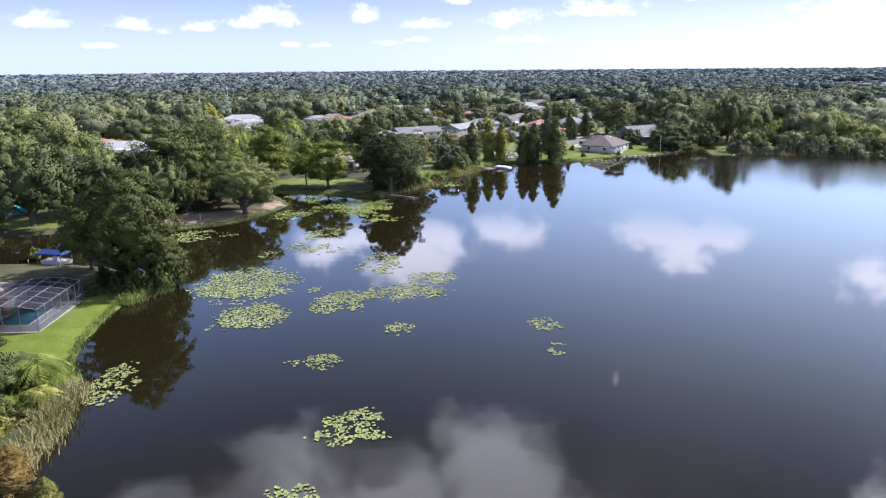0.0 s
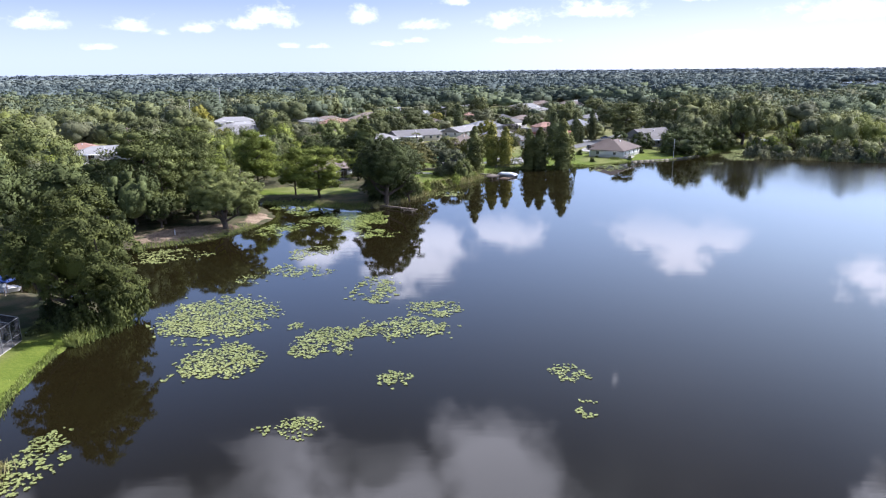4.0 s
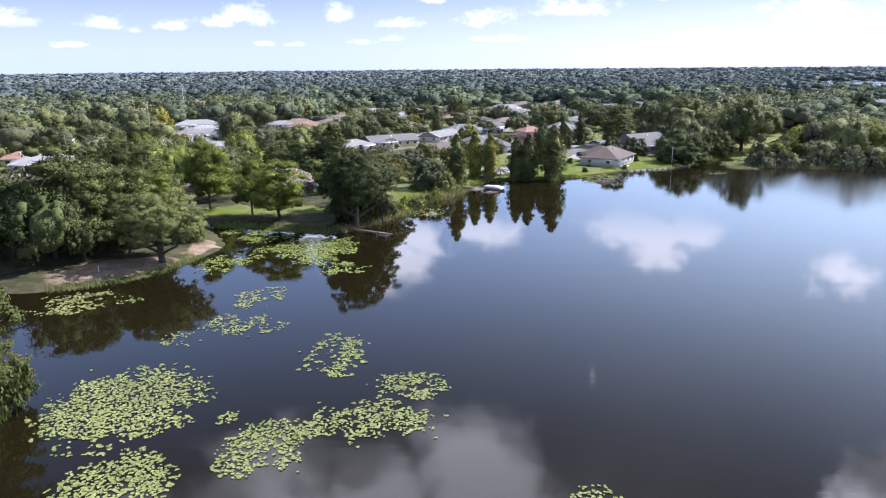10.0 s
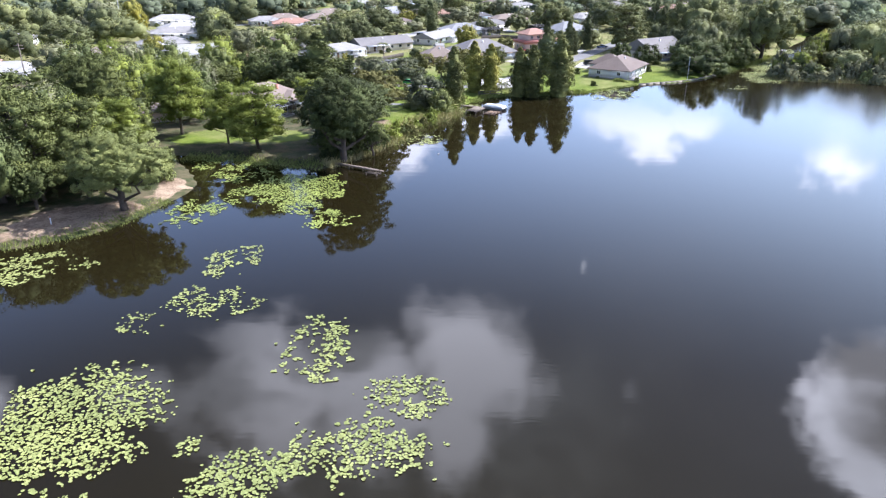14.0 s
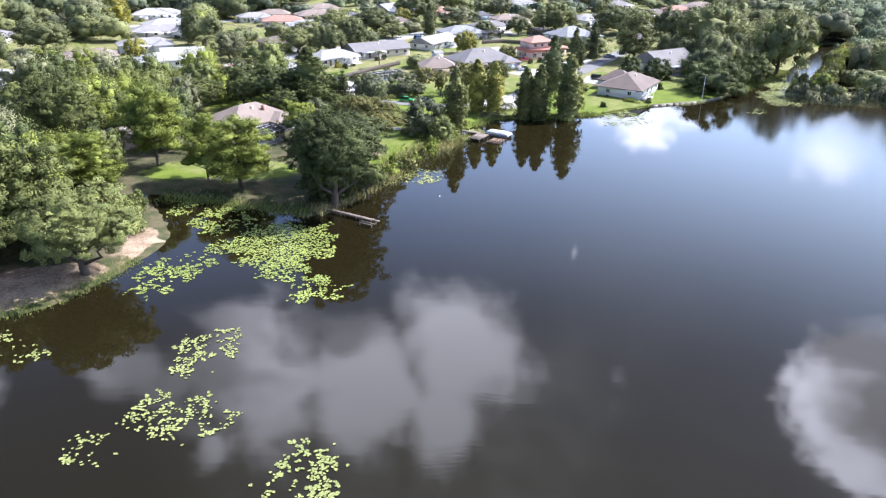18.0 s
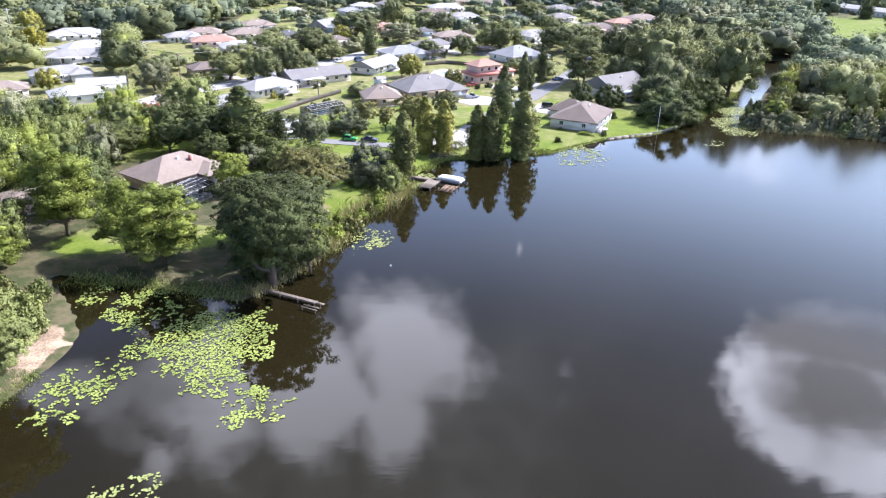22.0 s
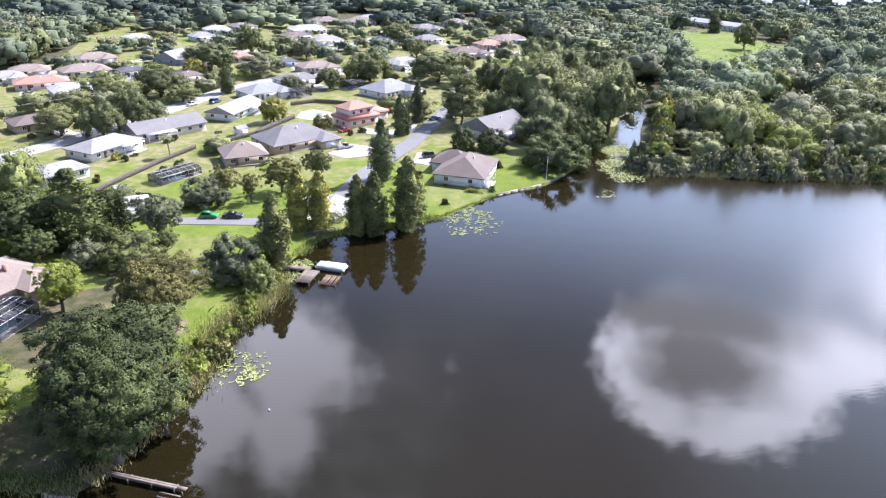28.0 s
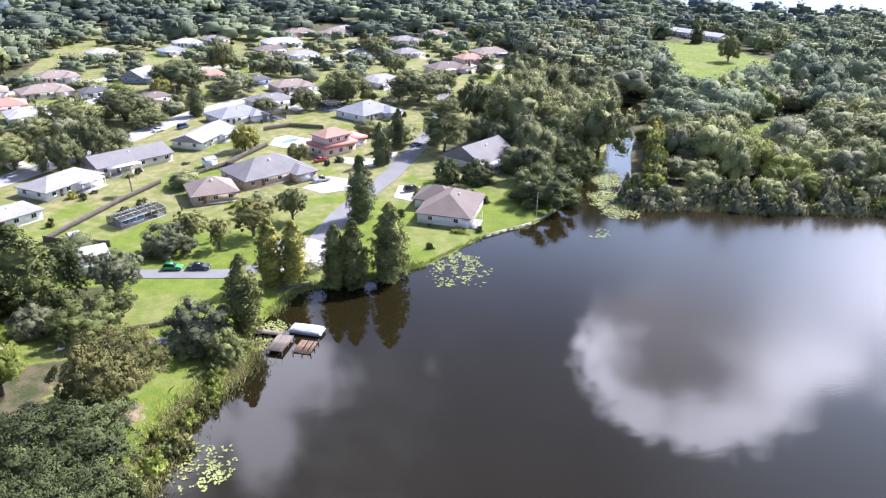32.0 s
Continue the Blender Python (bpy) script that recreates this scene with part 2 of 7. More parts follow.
LEAF = {
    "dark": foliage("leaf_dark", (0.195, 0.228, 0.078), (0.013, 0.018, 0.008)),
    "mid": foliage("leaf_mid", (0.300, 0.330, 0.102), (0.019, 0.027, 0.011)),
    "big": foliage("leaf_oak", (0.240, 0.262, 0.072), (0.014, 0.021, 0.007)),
    "light": foliage("leaf_pine", (0.500, 0.550, 0.118), (0.080, 0.108, 0.024), 0.4),
    "olive": foliage("leaf_olive", (0.395, 0.372, 0.122), (0.034, 0.038, 0.014)),
    "grey": foliage("leaf_greygreen", (0.300, 0.315, 0.160), (0.034, 0.041, 0.026)),
    "willow": foliage("leaf_willow", (0.405, 0.425, 0.140), (0.082, 0.102, 0.034)),
    "brown": foliage("leaf_brownish", (0.365, 0.335, 0.110), (0.036, 0.040, 0.015)),
    "yellow": foliage("leaf_yellowgreen", (0.580, 0.520, 0.120), (0.105, 0.120, 0.028)),
    "gold": foliage("leaf_gold", (0.520, 0.450, 0.070), (0.120, 0.122, 0.024)),
    "orange": foliage("leaf_autumn", (0.600, 0.409, 0.121), (0.110, 0.072, 0.025)),
    "pink": foliage("leaf_blossom", (0.640, 0.230, 0.230), (0.110, 0.075, 0.035)),
    "feather": foliage("leaf_cypress", (0.375, 0.380, 0.118), (0.034, 0.042, 0.016)),
    # the mid, dark and grey leaves again, paled and greyed to put haze in
    "swamp": foliage("leaf_mid_hazed", (0.365, 0.378, 0.142), (0.052, 0.060, 0.027)),
    "swamp_dark": foliage("leaf_dark_hazed", (0.262, 0.280, 0.115), (0.034, 0.041, 0.020)),
    "swamp_grey": foliage("leaf_greygreen_hazed", (0.350, 0.350, 0.182), (0.060, 0.065, 0.037)),
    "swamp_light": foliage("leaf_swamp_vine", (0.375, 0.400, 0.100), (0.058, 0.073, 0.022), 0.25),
    "scrub": foliage("leaf_shore_scrub", (0.560, 0.540, 0.300), (0.160, 0.162, 0.085), 0.3),
    # haze over distance is mixed into these leaf colours, paler and bluer further out
    "far": foliage("leaf_far_woods_hazed", (0.212, 0.240, 0.142), (0.074, 0.091, 0.062), 0.1, 0.02),
    "far_dark": foliage("leaf_far_oaks_hazed", (0.145, 0.172, 0.120), (0.050, 0.064, 0.050), 0.1, 0.02),
    "far_light": foliage("leaf_far_pines_hazed", (0.265, 0.302, 0.160), (0.100, 0.122, 0.075), 0.1, 0.02),
    "belt": foliage("leaf_belt_woods_hazed", (0.170, 0.202, 0.182), (0.082, 0.102, 0.100), 0.05, 0.02),
    "distant": foliage("leaf_distant_woods_hazed", (0.240, 0.270, 0.232), (0.140, 0.162, 0.146), 0.05, 0.0),
    "horizon": foliage("leaf_horizon_woods_hazed", (0.245, 0.278, 0.275), (0.180, 0.207, 0.208), 0.05, 0.0),
    "reed": foliage("reed_blade", (0.600, 0.520, 0.250), (0.240, 0.230, 0.085)),
    "rush": foliage("rush_blade", (0.430, 0.470, 0.130), (0.150, 0.185, 0.050)),
    "pad": foliage("lily_leaf", (0.420, 0.445, 0.150), (0.215, 0.250, 0.075), 0.12, 0.3),
    "padgreen": foliage("lily_leaf_green", (0.385, 0.440, 0.100), (0.185, 0.235, 0.050), 0.12, 0.3),
}
BARK = surface("bark", (0.13, 0.10, 0.075), (0.05, 0.04, 0.03), 0.9, grain=14, stain=1.5, amount=0.8, bump=0.8)
BARK_PALE = surface("bark_pale", (0.22, 0.18, 0.14), (0.09, 0.07, 0.055), 0.9, grain=12, amount=0.8, bump=0.8)
ROAD = surface("asphalt", (0.36, 0.345, 0.325), (0.26, 0.25, 0.235), 0.9, grain=3, stain=0.12, amount=0.7)
LANE = surface("asphalt_grey", (0.205, 0.198, 0.190), (0.145, 0.140, 0.136), 0.9, grain=3, stain=0.15, amount=0.7)
CONCRETE = surface("concrete", (0.48, 0.45, 0.41), (0.33, 0.31, 0.28), 0.85, grain=3, stain=0.25, amount=0.6)
WOOD_OLD = surface("weathered_wood", (0.27, 0.22, 0.175), (0.11, 0.085, 0.065), 0.85, grain=9, amount=0.8, vary=0.4)
WOOD_BROWN = surface("wet_brown_wood", (0.24, 0.15, 0.085), (0.10, 0.06, 0.035), 0.7, grain=9, amount=0.8, vary=0.4)
FENCE = surface("fence_wood", (0.16, 0.135, 0.11), (0.08, 0.065, 0.055), 0.9, grain=6, amount=0.8)
WHITE = surface("white_paint", (0.82, 0.80, 0.77), (0.68, 0.66, 0.63), 0.6, grain=4, stain=0.3, amount=0.5)
CREAM = surface("cream_stucco", (0.70, 0.63, 0.52), (0.57, 0.50, 0.41), 0.85, grain=5, amount=0.5)
TAN = surface("tan_stucco", (0.52, 0.41, 0.31), (0.41, 0.32, 0.24), 0.85, grain=5, amount=0.5)
PINKISH = surface("pink_stucco", (0.78, 0.60, 0.53), (0.66, 0.49, 0.43), 0.85, grain=5, amount=0.5)
BRICKRED = surface("red_band", (0.52, 0.22, 0.17), (0.40, 0.16, 0.12), 0.8, grain=5, amount=0.5)
BLUEGREY = surface("blue_grey_siding", (0.36, 0.43, 0.50), (0.28, 0.34, 0.40), 0.7, grain=5, amount=0.5)


def shingles(name, a, b):
    return surface(name, a, b, 0.88, grain=2.6, stain=0.22, amount=0.75, bump=0.6, spec=0.3)


ROOF = {
    "brown": shingles("shingle_brown", (0.190, 0.150, 0.125), (0.132, 0.104, 0.088)),
    "grey": shingles("shingle_grey", (0.225, 0.210, 0.200), (0.156, 0.146, 0.140)),
    "dark": shingles("shingle_dark", (0.118, 0.112, 0.112), (0.080, 0.077, 0.077)),
    "pale": shingles("shingle_pale", (0.315, 0.300, 0.282), (0.222, 0.210, 0.198)),
    "white": shingles("white_membrane", (0.400, 0.388, 0.370), (0.290, 0.282, 0.268)),
    "tan": shingles("shingle_tan", (0.275, 0.218, 0.178), (0.190, 0.150, 0.124)),
    "clay": shingles("tile_clay", (0.400, 0.235, 0.175), (0.275, 0.160, 0.120)),
    "blue": shingles("shingle_blue_grey", (0.275, 0.275, 0.280), (0.190, 0.190, 0.195)),
}
FRAME_WHITE = surface("window_frame_white", (0.78, 0.78, 0.77), rough=0.45, amount=0.2, bump=0.0)
ALU_DARK = surface("bronze_aluminium", (0.10, 0.09, 0.085), rough=0.45, metal=0.4, amount=0.3, bump=0.0)
STEEL = surface("grey_steel", (0.38, 0.38, 0.38), rough=0.5, metal=0.7, amount=0.3, bump=0.0)
TYRE = surface("tyre_rubber", (0.02, 0.02, 0.02), rough=0.85, amount=0.2, bump=0.1)
RIM = surface("wheel_rim", (0.5, 0.5, 0.5), rough=0.35, metal=0.9, amount=0.1, bump=0.0)
TARP = surface("white_boat_cover", (0.80, 0.80, 0.82), (0.62, 0.62, 0.66), 0.6, grain=2, stain=1.2, amount=0.5)
BLUETARP = surface("blue_canvas", (0.018, 0.045, 0.17), (0.012, 0.03, 0.11), 0.6, grain=3, amount=0.5)
TURQUOISE = surface("turquoise_panel", (0.10, 0.52, 0.55), (0.07, 0.38, 0.42), 0.5, amount=0.4)


def glazing(name, tint, rough=0.04):
    m, n, out = material(name)
    p = n.node("ShaderNodeBsdfPrincipled")
    where = n.node("ShaderNodeTexCoord").outputs["Object"]
    n.put(p.inputs["Base Color"], n.mix(n.noise(where, 1.2), (*tint, 1), (*(c * 0.5 for c in tint), 1)))
    p.inputs["Roughness"].default_value, p.inputs["IOR"].default_value = rough, 1.5
    n.put(out.inputs[0], p.outputs[0])
    return m


GLASS = glazing("window_glass", (0.025, 0.03, 0.035))
POOLWATER = glazing("pool_water", (0.07, 0.23, 0.29), 0.02)


def paint(name, colour):
    m, n, out = material(name)
    p = n.node("ShaderNodeBsdfPrincipled")
    where = n.node("ShaderNodeTexCoord").outputs["Object"]
    n.put(p.inputs["Base Color"], n.mix(n.math("MULTIPLY", n.noise(where, 1.5), 0.3), (*colour, 1), (*(c * 0.7 for c in colour), 1)))
    p.inputs["Roughness"].default_value, p.inputs["Coat Weight"].default_value = 0.3, 0.7
    n.put(out.inputs[0], p.outputs[0])
    return m


CAR = {"green": paint("green_car_paint", (0.02, 0.30, 0.06)), "black": paint("dark_car_paint", (0.018, 0.02, 0.026)), "white": paint("white_car_paint", (0.75, 0.75, 0.74)),
       "silver": paint("silver_car_paint", (0.42, 0.43, 0.44)), "red": paint("red_car_paint", (0.38, 0.03, 0.03)), "blue": paint("blue_car_paint", (0.05, 0.09, 0.2))}


def screen_mesh():
    """Insect screen: dark fibre with most of the light passing."""
    m, n, out = material("insect_screen")
    d, t, mixed = n.node("ShaderNodeBsdfDiffuse"), n.node("ShaderNodeBsdfTransparent"), n.node("ShaderNodeMixShader")
    d.inputs[0].default_value = (0.05, 0.05, 0.055, 1)
    where = n.node("ShaderNodeTexCoord").outputs["Object"]
    n.put(mixed.inputs[0], n.math("ADD", 0.40, n.math("MULTIPLY", n.noise(where, 0.8), 0.12)))
    n.put(mixed.inputs[1], d.outputs[0]), n.put(mixed.inputs[2], t.outputs[0]), n.put(out.inputs[0], mixed.outputs[0])
    return m


SCREEN = screen_mesh()


def lake_surface():
    """Tea-dark lake water, nearly still, with faint wind ripples in places."""
    m, n, out = material("lake_water")
    p = n.node("ShaderNodeBsdfPrincipled")
    where = n.node("ShaderNodeTexCoord").outputs["Object"]
    broad = n.noise(where, 0.02, 3.0, 0.6)
    n.put(p.inputs["Base Color"], n.mix(broad, (0.0145, 0.0108, 0.0035, 1), (0.010, 0.0085, 0.0035, 1)))
    p.inputs["IOR"].default_value, p.inputs["Specular IOR Level"].default_value = 1.333, 0.5
    p.inputs["Roughness"].default_value = 0.03
    long = n.node("ShaderNodeMapping")
    long.inputs["Rotation"].default_value, long.inputs["Scale"].default_value = (0, 0, radians(25)), (0.35, 1.5, 1)
    n.put(long.inputs[0], where)
    swell, ripple = n.noise(long.outputs[0], 0.35, 3.0, 0.5), n.noise(long.outputs[0], 1.6, 2.0, 0.5)
    windy = n.ramp(n.noise(where, 0.012, 2.0, 0.5), 0.45, 0.7)
    spot = n.node("ShaderNodeSeparateXYZ")
    n.put(spot.inputs[0], where)
    open_water = n.math("MULTIPLY", n.ramp(n.math("ADD", spot.outputs[0], n.math("MULTIPLY", broad, 40.0)), 70.0, 140.0), n.ramp(spot.outputs[1], 180.0, 260.0))
    windy = n.math("ADD", windy, n.math("MULTIPLY", open_water, 3.2))
    n.put(p.inputs["Roughness"], n.math("MULTIPLY_ADD", open_water, 0.17, 0.03))
    h = n.math("ADD", n.math("MULTIPLY", swell, 0.5), n.math("MULTIPLY", n.math("MULTIPLY", ripple, windy), 0.6))
    b = n.node("ShaderNodeBump")
    b.inputs["Strength"].default_value, b.inputs["Distance"].default_value = 0.07, 0.10
    n.put(b.inputs["Height"], h), n.put(p.inputs["Normal"], b.outputs[0]), n.put(out.inputs[0], p.outputs[0])
    return m


LAKE = lake_surface()


def earth():
    """Ground: mown lawn, rough grass, leaf litter and bare sand, by the zones laid over the sheet."""
    m, n, out = material("ground_cover")
    p = n.node("ShaderNodeBsdfPrincipled")
    where = n.node("ShaderNodeTexCoord").outputs["Object"]

    def zone(name):
        a = n.node("ShaderNodeAttribute")
        a.attribute_name = name
        return a.outputs["Fac"]

    fine, mid, broad = n.noise(where, 3.0, 4.0, 0.65), n.noise(where, 0.35, 4.0, 0.6), n.noise(where, 0.05, 3.0, 0.55)
    lawn = n.mix(n.ramp(n.math("ADD", n.math("MULTIPLY", fine, 0.5), n.math("MULTIPLY", mid, 0.5)), 0.36, 0.66), (0.100, 0.142, 0.017, 1), (0.172, 0.208, 0.032, 1))
    dry = n.mix(n.ramp(mid, 0.4, 0.65), (0.170, 0.176, 0.060, 1), (0.27, 0.228, 0.118, 1))
    lawn = n.mix(n.math("MULTIPLY", n.ramp(n.math("ADD", broad, n.math("MULTIPLY", zone("parched"), 0.13)), 0.47, 0.60), n.math("MULTIPLY_ADD", zone("parched"), 0.45, 0.4)), lawn, dry)
    litter = n.mix(n.ramp(mid, 0.35, 0.65), (0.05, 0.06, 0.022, 1), (0.12, 0.10, 0.055, 1))
    sand = n.mix(n.ramp(n.math("ADD", n.math("MULTIPLY", fine, 0.5), n.math("MULTIPLY", mid, 0.5)), 0.38, 0.62), (0.42, 0.315, 0.215, 1), (0.20, 0.14, 0.09, 1))
    edge = n.math("MULTIPLY", n.math("SUBTRACT", mid, 0.5), 0.9)
    mown = n.ramp(n.math("ADD", zone("lawn"), edge), 0.42, 0.58)
    bare = n.ramp(n.math("ADD", zone("sand"), edge), 0.42, 0.58)
    n.put(p.inputs["Base Color"], n.mix(bare, n.mix(mown, litter, lawn), sand))
    p.inputs["Roughness"].default_value, p.inputs["Specular IOR Level"].default_value = 0.95, 0.15
    b = n.node("ShaderNodeBump")
    b.inputs["Strength"].default_value, b.inputs["Distance"].default_value = 0.8, 0.15
    n.put(b.inputs["Height"], fine), n.put(p.inputs["Normal"], b.outputs[0]), n.put(out.inputs[0], p.outputs[0])
    return m


EARTH = earth()

# ======== ground and lake ========
LAND = 0.8
SHORE_WEST = [(-60, -120), (-50, -60), (-45, 0), (-42, 40), (-42, 60), (-43.5, 66.5), (-46, 74), (-51, 80.5), (-54, 90), (-56, 104), (-53.5, 108),
              (-52, 114.5), (-56, 120), (-66, 124), (-80, 127), (-110, 126), (-150, 124), (-152, 146), (-107, 149), (-95, 153), (-84, 155), (-72, 156.5)]
SHORE_COVE = [(-65, 160), (-59, 164.5), (-55.5, 171), (-52.5, 179.5), (-51, 187), (-54, 194), (-60, 203), (-64, 208), (-60, 208.5), (-52, 206),
              (-43, 203), (-33, 199), (-29, 198.5), (-26.5, 202), (-24.3, 206.3), (-19.5, 214.5), (-16, 224), (-14.3, 232), (-10, 237), (-4.8, 242.5), (-1.5, 250), (-1.5, 256)]
SHORE_NORTH = [(2, 262), (7.7, 271), (16, 273.7), (24, 274), (31, 276), (39, 278), (48, 284), (58, 290.7), (73, 295.7), (84, 304), (89, 309.5),
               (95, 316), (102, 324), (112, 333), (124, 350), (143, 378), (161, 402), (174, 424), (181, 419), (168, 398), (157.6, 387)]
SHORE_EAST = [(148.7, 370), (133, 346), (118, 321), (107, 303), (106, 299.5), (118, 297), (134, 292.5), (141, 288), (153, 287), (162, 282.5), (175, 279),
              (200, 262), (240, 240), (290, 190), (330, 100), (340, 0), (300, -120), (180, -200), (0, -220), (-60, -180)]


def rounded(points, steps=4):
    """A closed curve through the points."""
    p, out = [Vector((*q, 0)) for q in points], []
    for i in range(len(p)):
        a, b, c, d = p[i - 1], p[i], p[(i + 1) % len(p)], p[(i + 2) % len(p)]
        for s in range(steps):
            t = s / steps
            out.append(((2 * b + (c - a) * t + (2 * a - 5 * b + 4 * c - d) * t * t + (3 * b - a - 3 * c + d) * t ** 3) * 0.5)[:2])
    return np.array(out)


def distance_to(ring, x, y):
    """Signed distance to a closed ring: negative inside."""
    x, y = np.asarray(x, float), np.asarray(y, float)
    best, inside = np.full(x.shape, 1e9), np.zeros(x.shape, bool)
    for (ax, ay), (bx, by) in zip(ring, np.roll(ring, -1, 0)):
        dx, dy = bx - ax, by - ay
        t = np.clip(((x - ax) * dx + (y - ay) * dy) / (dx * dx + dy * dy + 1e-9), 0, 1)
        best = np.minimum(best, (x - ax - t * dx) ** 2 + (y - ay - t * dy) ** 2)
        if ay != by:
            inside ^= ((ay > y) != (by > y)) & (x < (bx - ax) * (y - ay) / (by - ay) + ax)
    return np.where(inside, -1, 1) * np.sqrt(best)


SHORE = rounded(SHORE_WEST + SHORE_COVE + SHORE_NORTH + SHORE_EAST)
FAR_LAKE = rounded([(470, 880), (560, 790), (690, 700), (860, 650), (1100, 700), (1300, 1000), (1100, 1400), (700, 1400), (520, 1100)])


def inland(x, y):
    return np.minimum(distance_to(SHORE, x, y), distance_to(FAR_LAKE, x, y))


def axis(lo, hi, step, reach):
    core = list(np.arange(lo, hi + 0.1, step))
    out, s = [hi], step
    while out[-1] < reach:
        s *= 1.35
        out.append(out[-1] + s)
    back, s = [lo], step
    while back[-1] > -reach:
        s *= 1.35
        back.append(back[-1] - s)
    return np.array(back[:0:-1] + core + out[1:])


def smooth(e0, e1, v):
    t = np.clip((v - e0) / (e1 - e0), 0, 1)
    return t * t * (3 - 2 * t)


def sheet(name, xs, ys, zs, mat, **zones):
    """One grid of ground, with zones as attributes."""
    nx, ny = len(xs), len(ys)
    gx, gy = np.meshgrid(xs, ys)
    co = np.stack([gx, gy, zs], -1).reshape(-1, 3)
    i = (np.arange(ny - 1)[:, None] * nx + np.arange(nx - 1)[None]).ravel()
    me = bulk(name, co, np.stack([i, i + 1, i + nx + 1, i + nx], 1), mat, True)
    for key, values in zones.items():
        me.attributes.new(key, "FLOAT", "POINT").data.foreach_set("value", values.astype(np.float32).ravel())
    return new(name, me)


def bulk(name, co, faces, mat, soft=False):
    """A mesh from arrays: corners, and faces that all have the same number of them."""
    me = bpy.data.meshes.new(name)
    co, faces = np.asarray(co, np.float32), np.asarray(faces, np.int32)
    k = faces.shape[1]
    me.vertices.add(len(co)), me.loops.add(faces.size), me.polygons.add(len(faces))
    me.vertices.foreach_set("co", co.ravel())
    me.loops.foreach_set("vertex_index", faces.ravel())
    me.polygons.foreach_set("loop_start", np.arange(len(faces), dtype=np.int32) * k)
    if soft:
        me.polygons.foreach_set("use_smooth", np.ones(len(faces), bool))
    me.materials.append(mat)
    me.update(calc_edges=True)
    me.validate()
    return me


gxs, gys = axis(-162, 202, 2.0, 5200), axis(36, 440, 2.0, 5200)
GX, GY = np.meshgrid(gxs, gys)
sd = inland(GX, GY)
rng = np.random.default_rng(4)
height = np.where(sd > 0, 0.12 + (LAND - 0.12) * smooth(0.0, 4.0, sd), np.maximum(-1.6, sd * 0.35 + 0.12))
height = height + np.where((sd > -3) & (sd < 3), rng.normal(0, 0.05, sd.shape), 0)


def blob(x, y, rx, ry, turn=0.0):
    c, s = math.cos(radians(turn)), math.sin(radians(turn))
    u, v = (GX - x) * c + (GY - y) * s, -(GX - x) * s + (GY - y) * c
    return np.clip(1.25 - np.sqrt((u / rx) ** 2 + (v / ry) ** 2), 0, 1)


built = (GX > -210) & (GY > 300) & (GX < -90) & (GY < 500) | (GX > -95) & (GX < 175) & (GY > 255) & (GY < 660) & (GX - 100 < (GY - 303) * 0.62 + 4)
lawn = np.where(built, 0.85, 0.12)
for b in ((-61, 90, 12, 27, 4), (-55, 70, 9, 14, -20), (-104, 160, 18, 7, 8), (-20, 240, 16, 22, -30), (-58, 222, 14, 9, 20), (55, 300, 38, 26, 30), (-100, 340, 60, 30, 20), (-140, 330, 40, 30, 0),
          (302, 540, 110, 40, 57), (208, 360, 40, 15, 36), (254, 466, 50, 31, 55), (310, 508, 44, 28, 40), (-70, 300, 25, 12, 0), (-45, 222, 12, 8, 0), (-12, 262, 14, 18, 20), (-150, 205, 30, 20, 30), (-60, 60, 15, 25, 0)):
    lawn = np.maximum(lawn, blob(*b))
for b in ((96, 372, 34, 26, 50), (-62, 262, 14, 12, 0), (-35, 276, 14, 9, 0)):
    lawn = lawn * (1 - blob(*b))
bare = np.maximum.reduce([blob(-65, 168, 15, 8, 35), blob(-53.5, 184, 5, 9, 10), blob(-20, 236, 5, 5, 0) * 0.62])
bare = bare * (sd > 0.8)
parched = smooth(305, 335, GY) * (GX < 180)
ground = sheet("ground", gxs, gys, height, EARTH, lawn=lawn, sand=bare, parched=parched)
tagged(ground, "mown lawns, rough grass and sandy banks round the lake", "ground", kind="structure")

me = bulk("water", [(-5000, -5000, 0), (5000, -5000, 0), (5000, 5000, 0), (-5000, 5000, 0)], [(0, 1, 2, 3)], LAKE)
tagged(new("water", me), "still tea-dark lake water mirroring clouds and trees", "lake", kind="structure")

# ======== plants ========
def part(name, mesh, parent, label=""):
    ob = new(name, mesh)
    ob.parent = parent
    if label:
        ob["label"] = label
    return ob


def thing(name, x, y, z, turn=0.0, size=(1, 1, 1)):
    ob = new(name)
    ob.empty_display_size = 0.3
    ob.matrix_basis = Matrix.LocRotScale((x, y, z), Euler((0, 0, radians(turn))), Vector(size))
    return ob


def unit(v):
    return v / (np.linalg.norm(v, axis=-1, keepdims=True) + 1e-9)


def sprays(at, facing, long, wide, g, swell=None):
    """Lozenge-shaped leaf sprays at points, each turned about its facing; they shade with the clump they sit on."""
    n = len(at)
    side = unit(np.cross(facing, g.normal(size=(n, 3))))
    up = np.cross(facing, side)
    l, k = (long * g.uniform(0.65, 1.25, n))[:, None], (wide * g.uniform(0.65, 1.25, n))[:, None]
    bow = facing * l * 0.18
    co = np.stack([at - up * l - bow, at + side * k, at + up * l - bow, at - side * k], 1).reshape(-1, 3)
    shade = unit(facing * 0.32 + (facing if swell is None else swell))
    return co, np.arange(4 * n).reshape(-1, 4), np.repeat(shade, 4, 0)


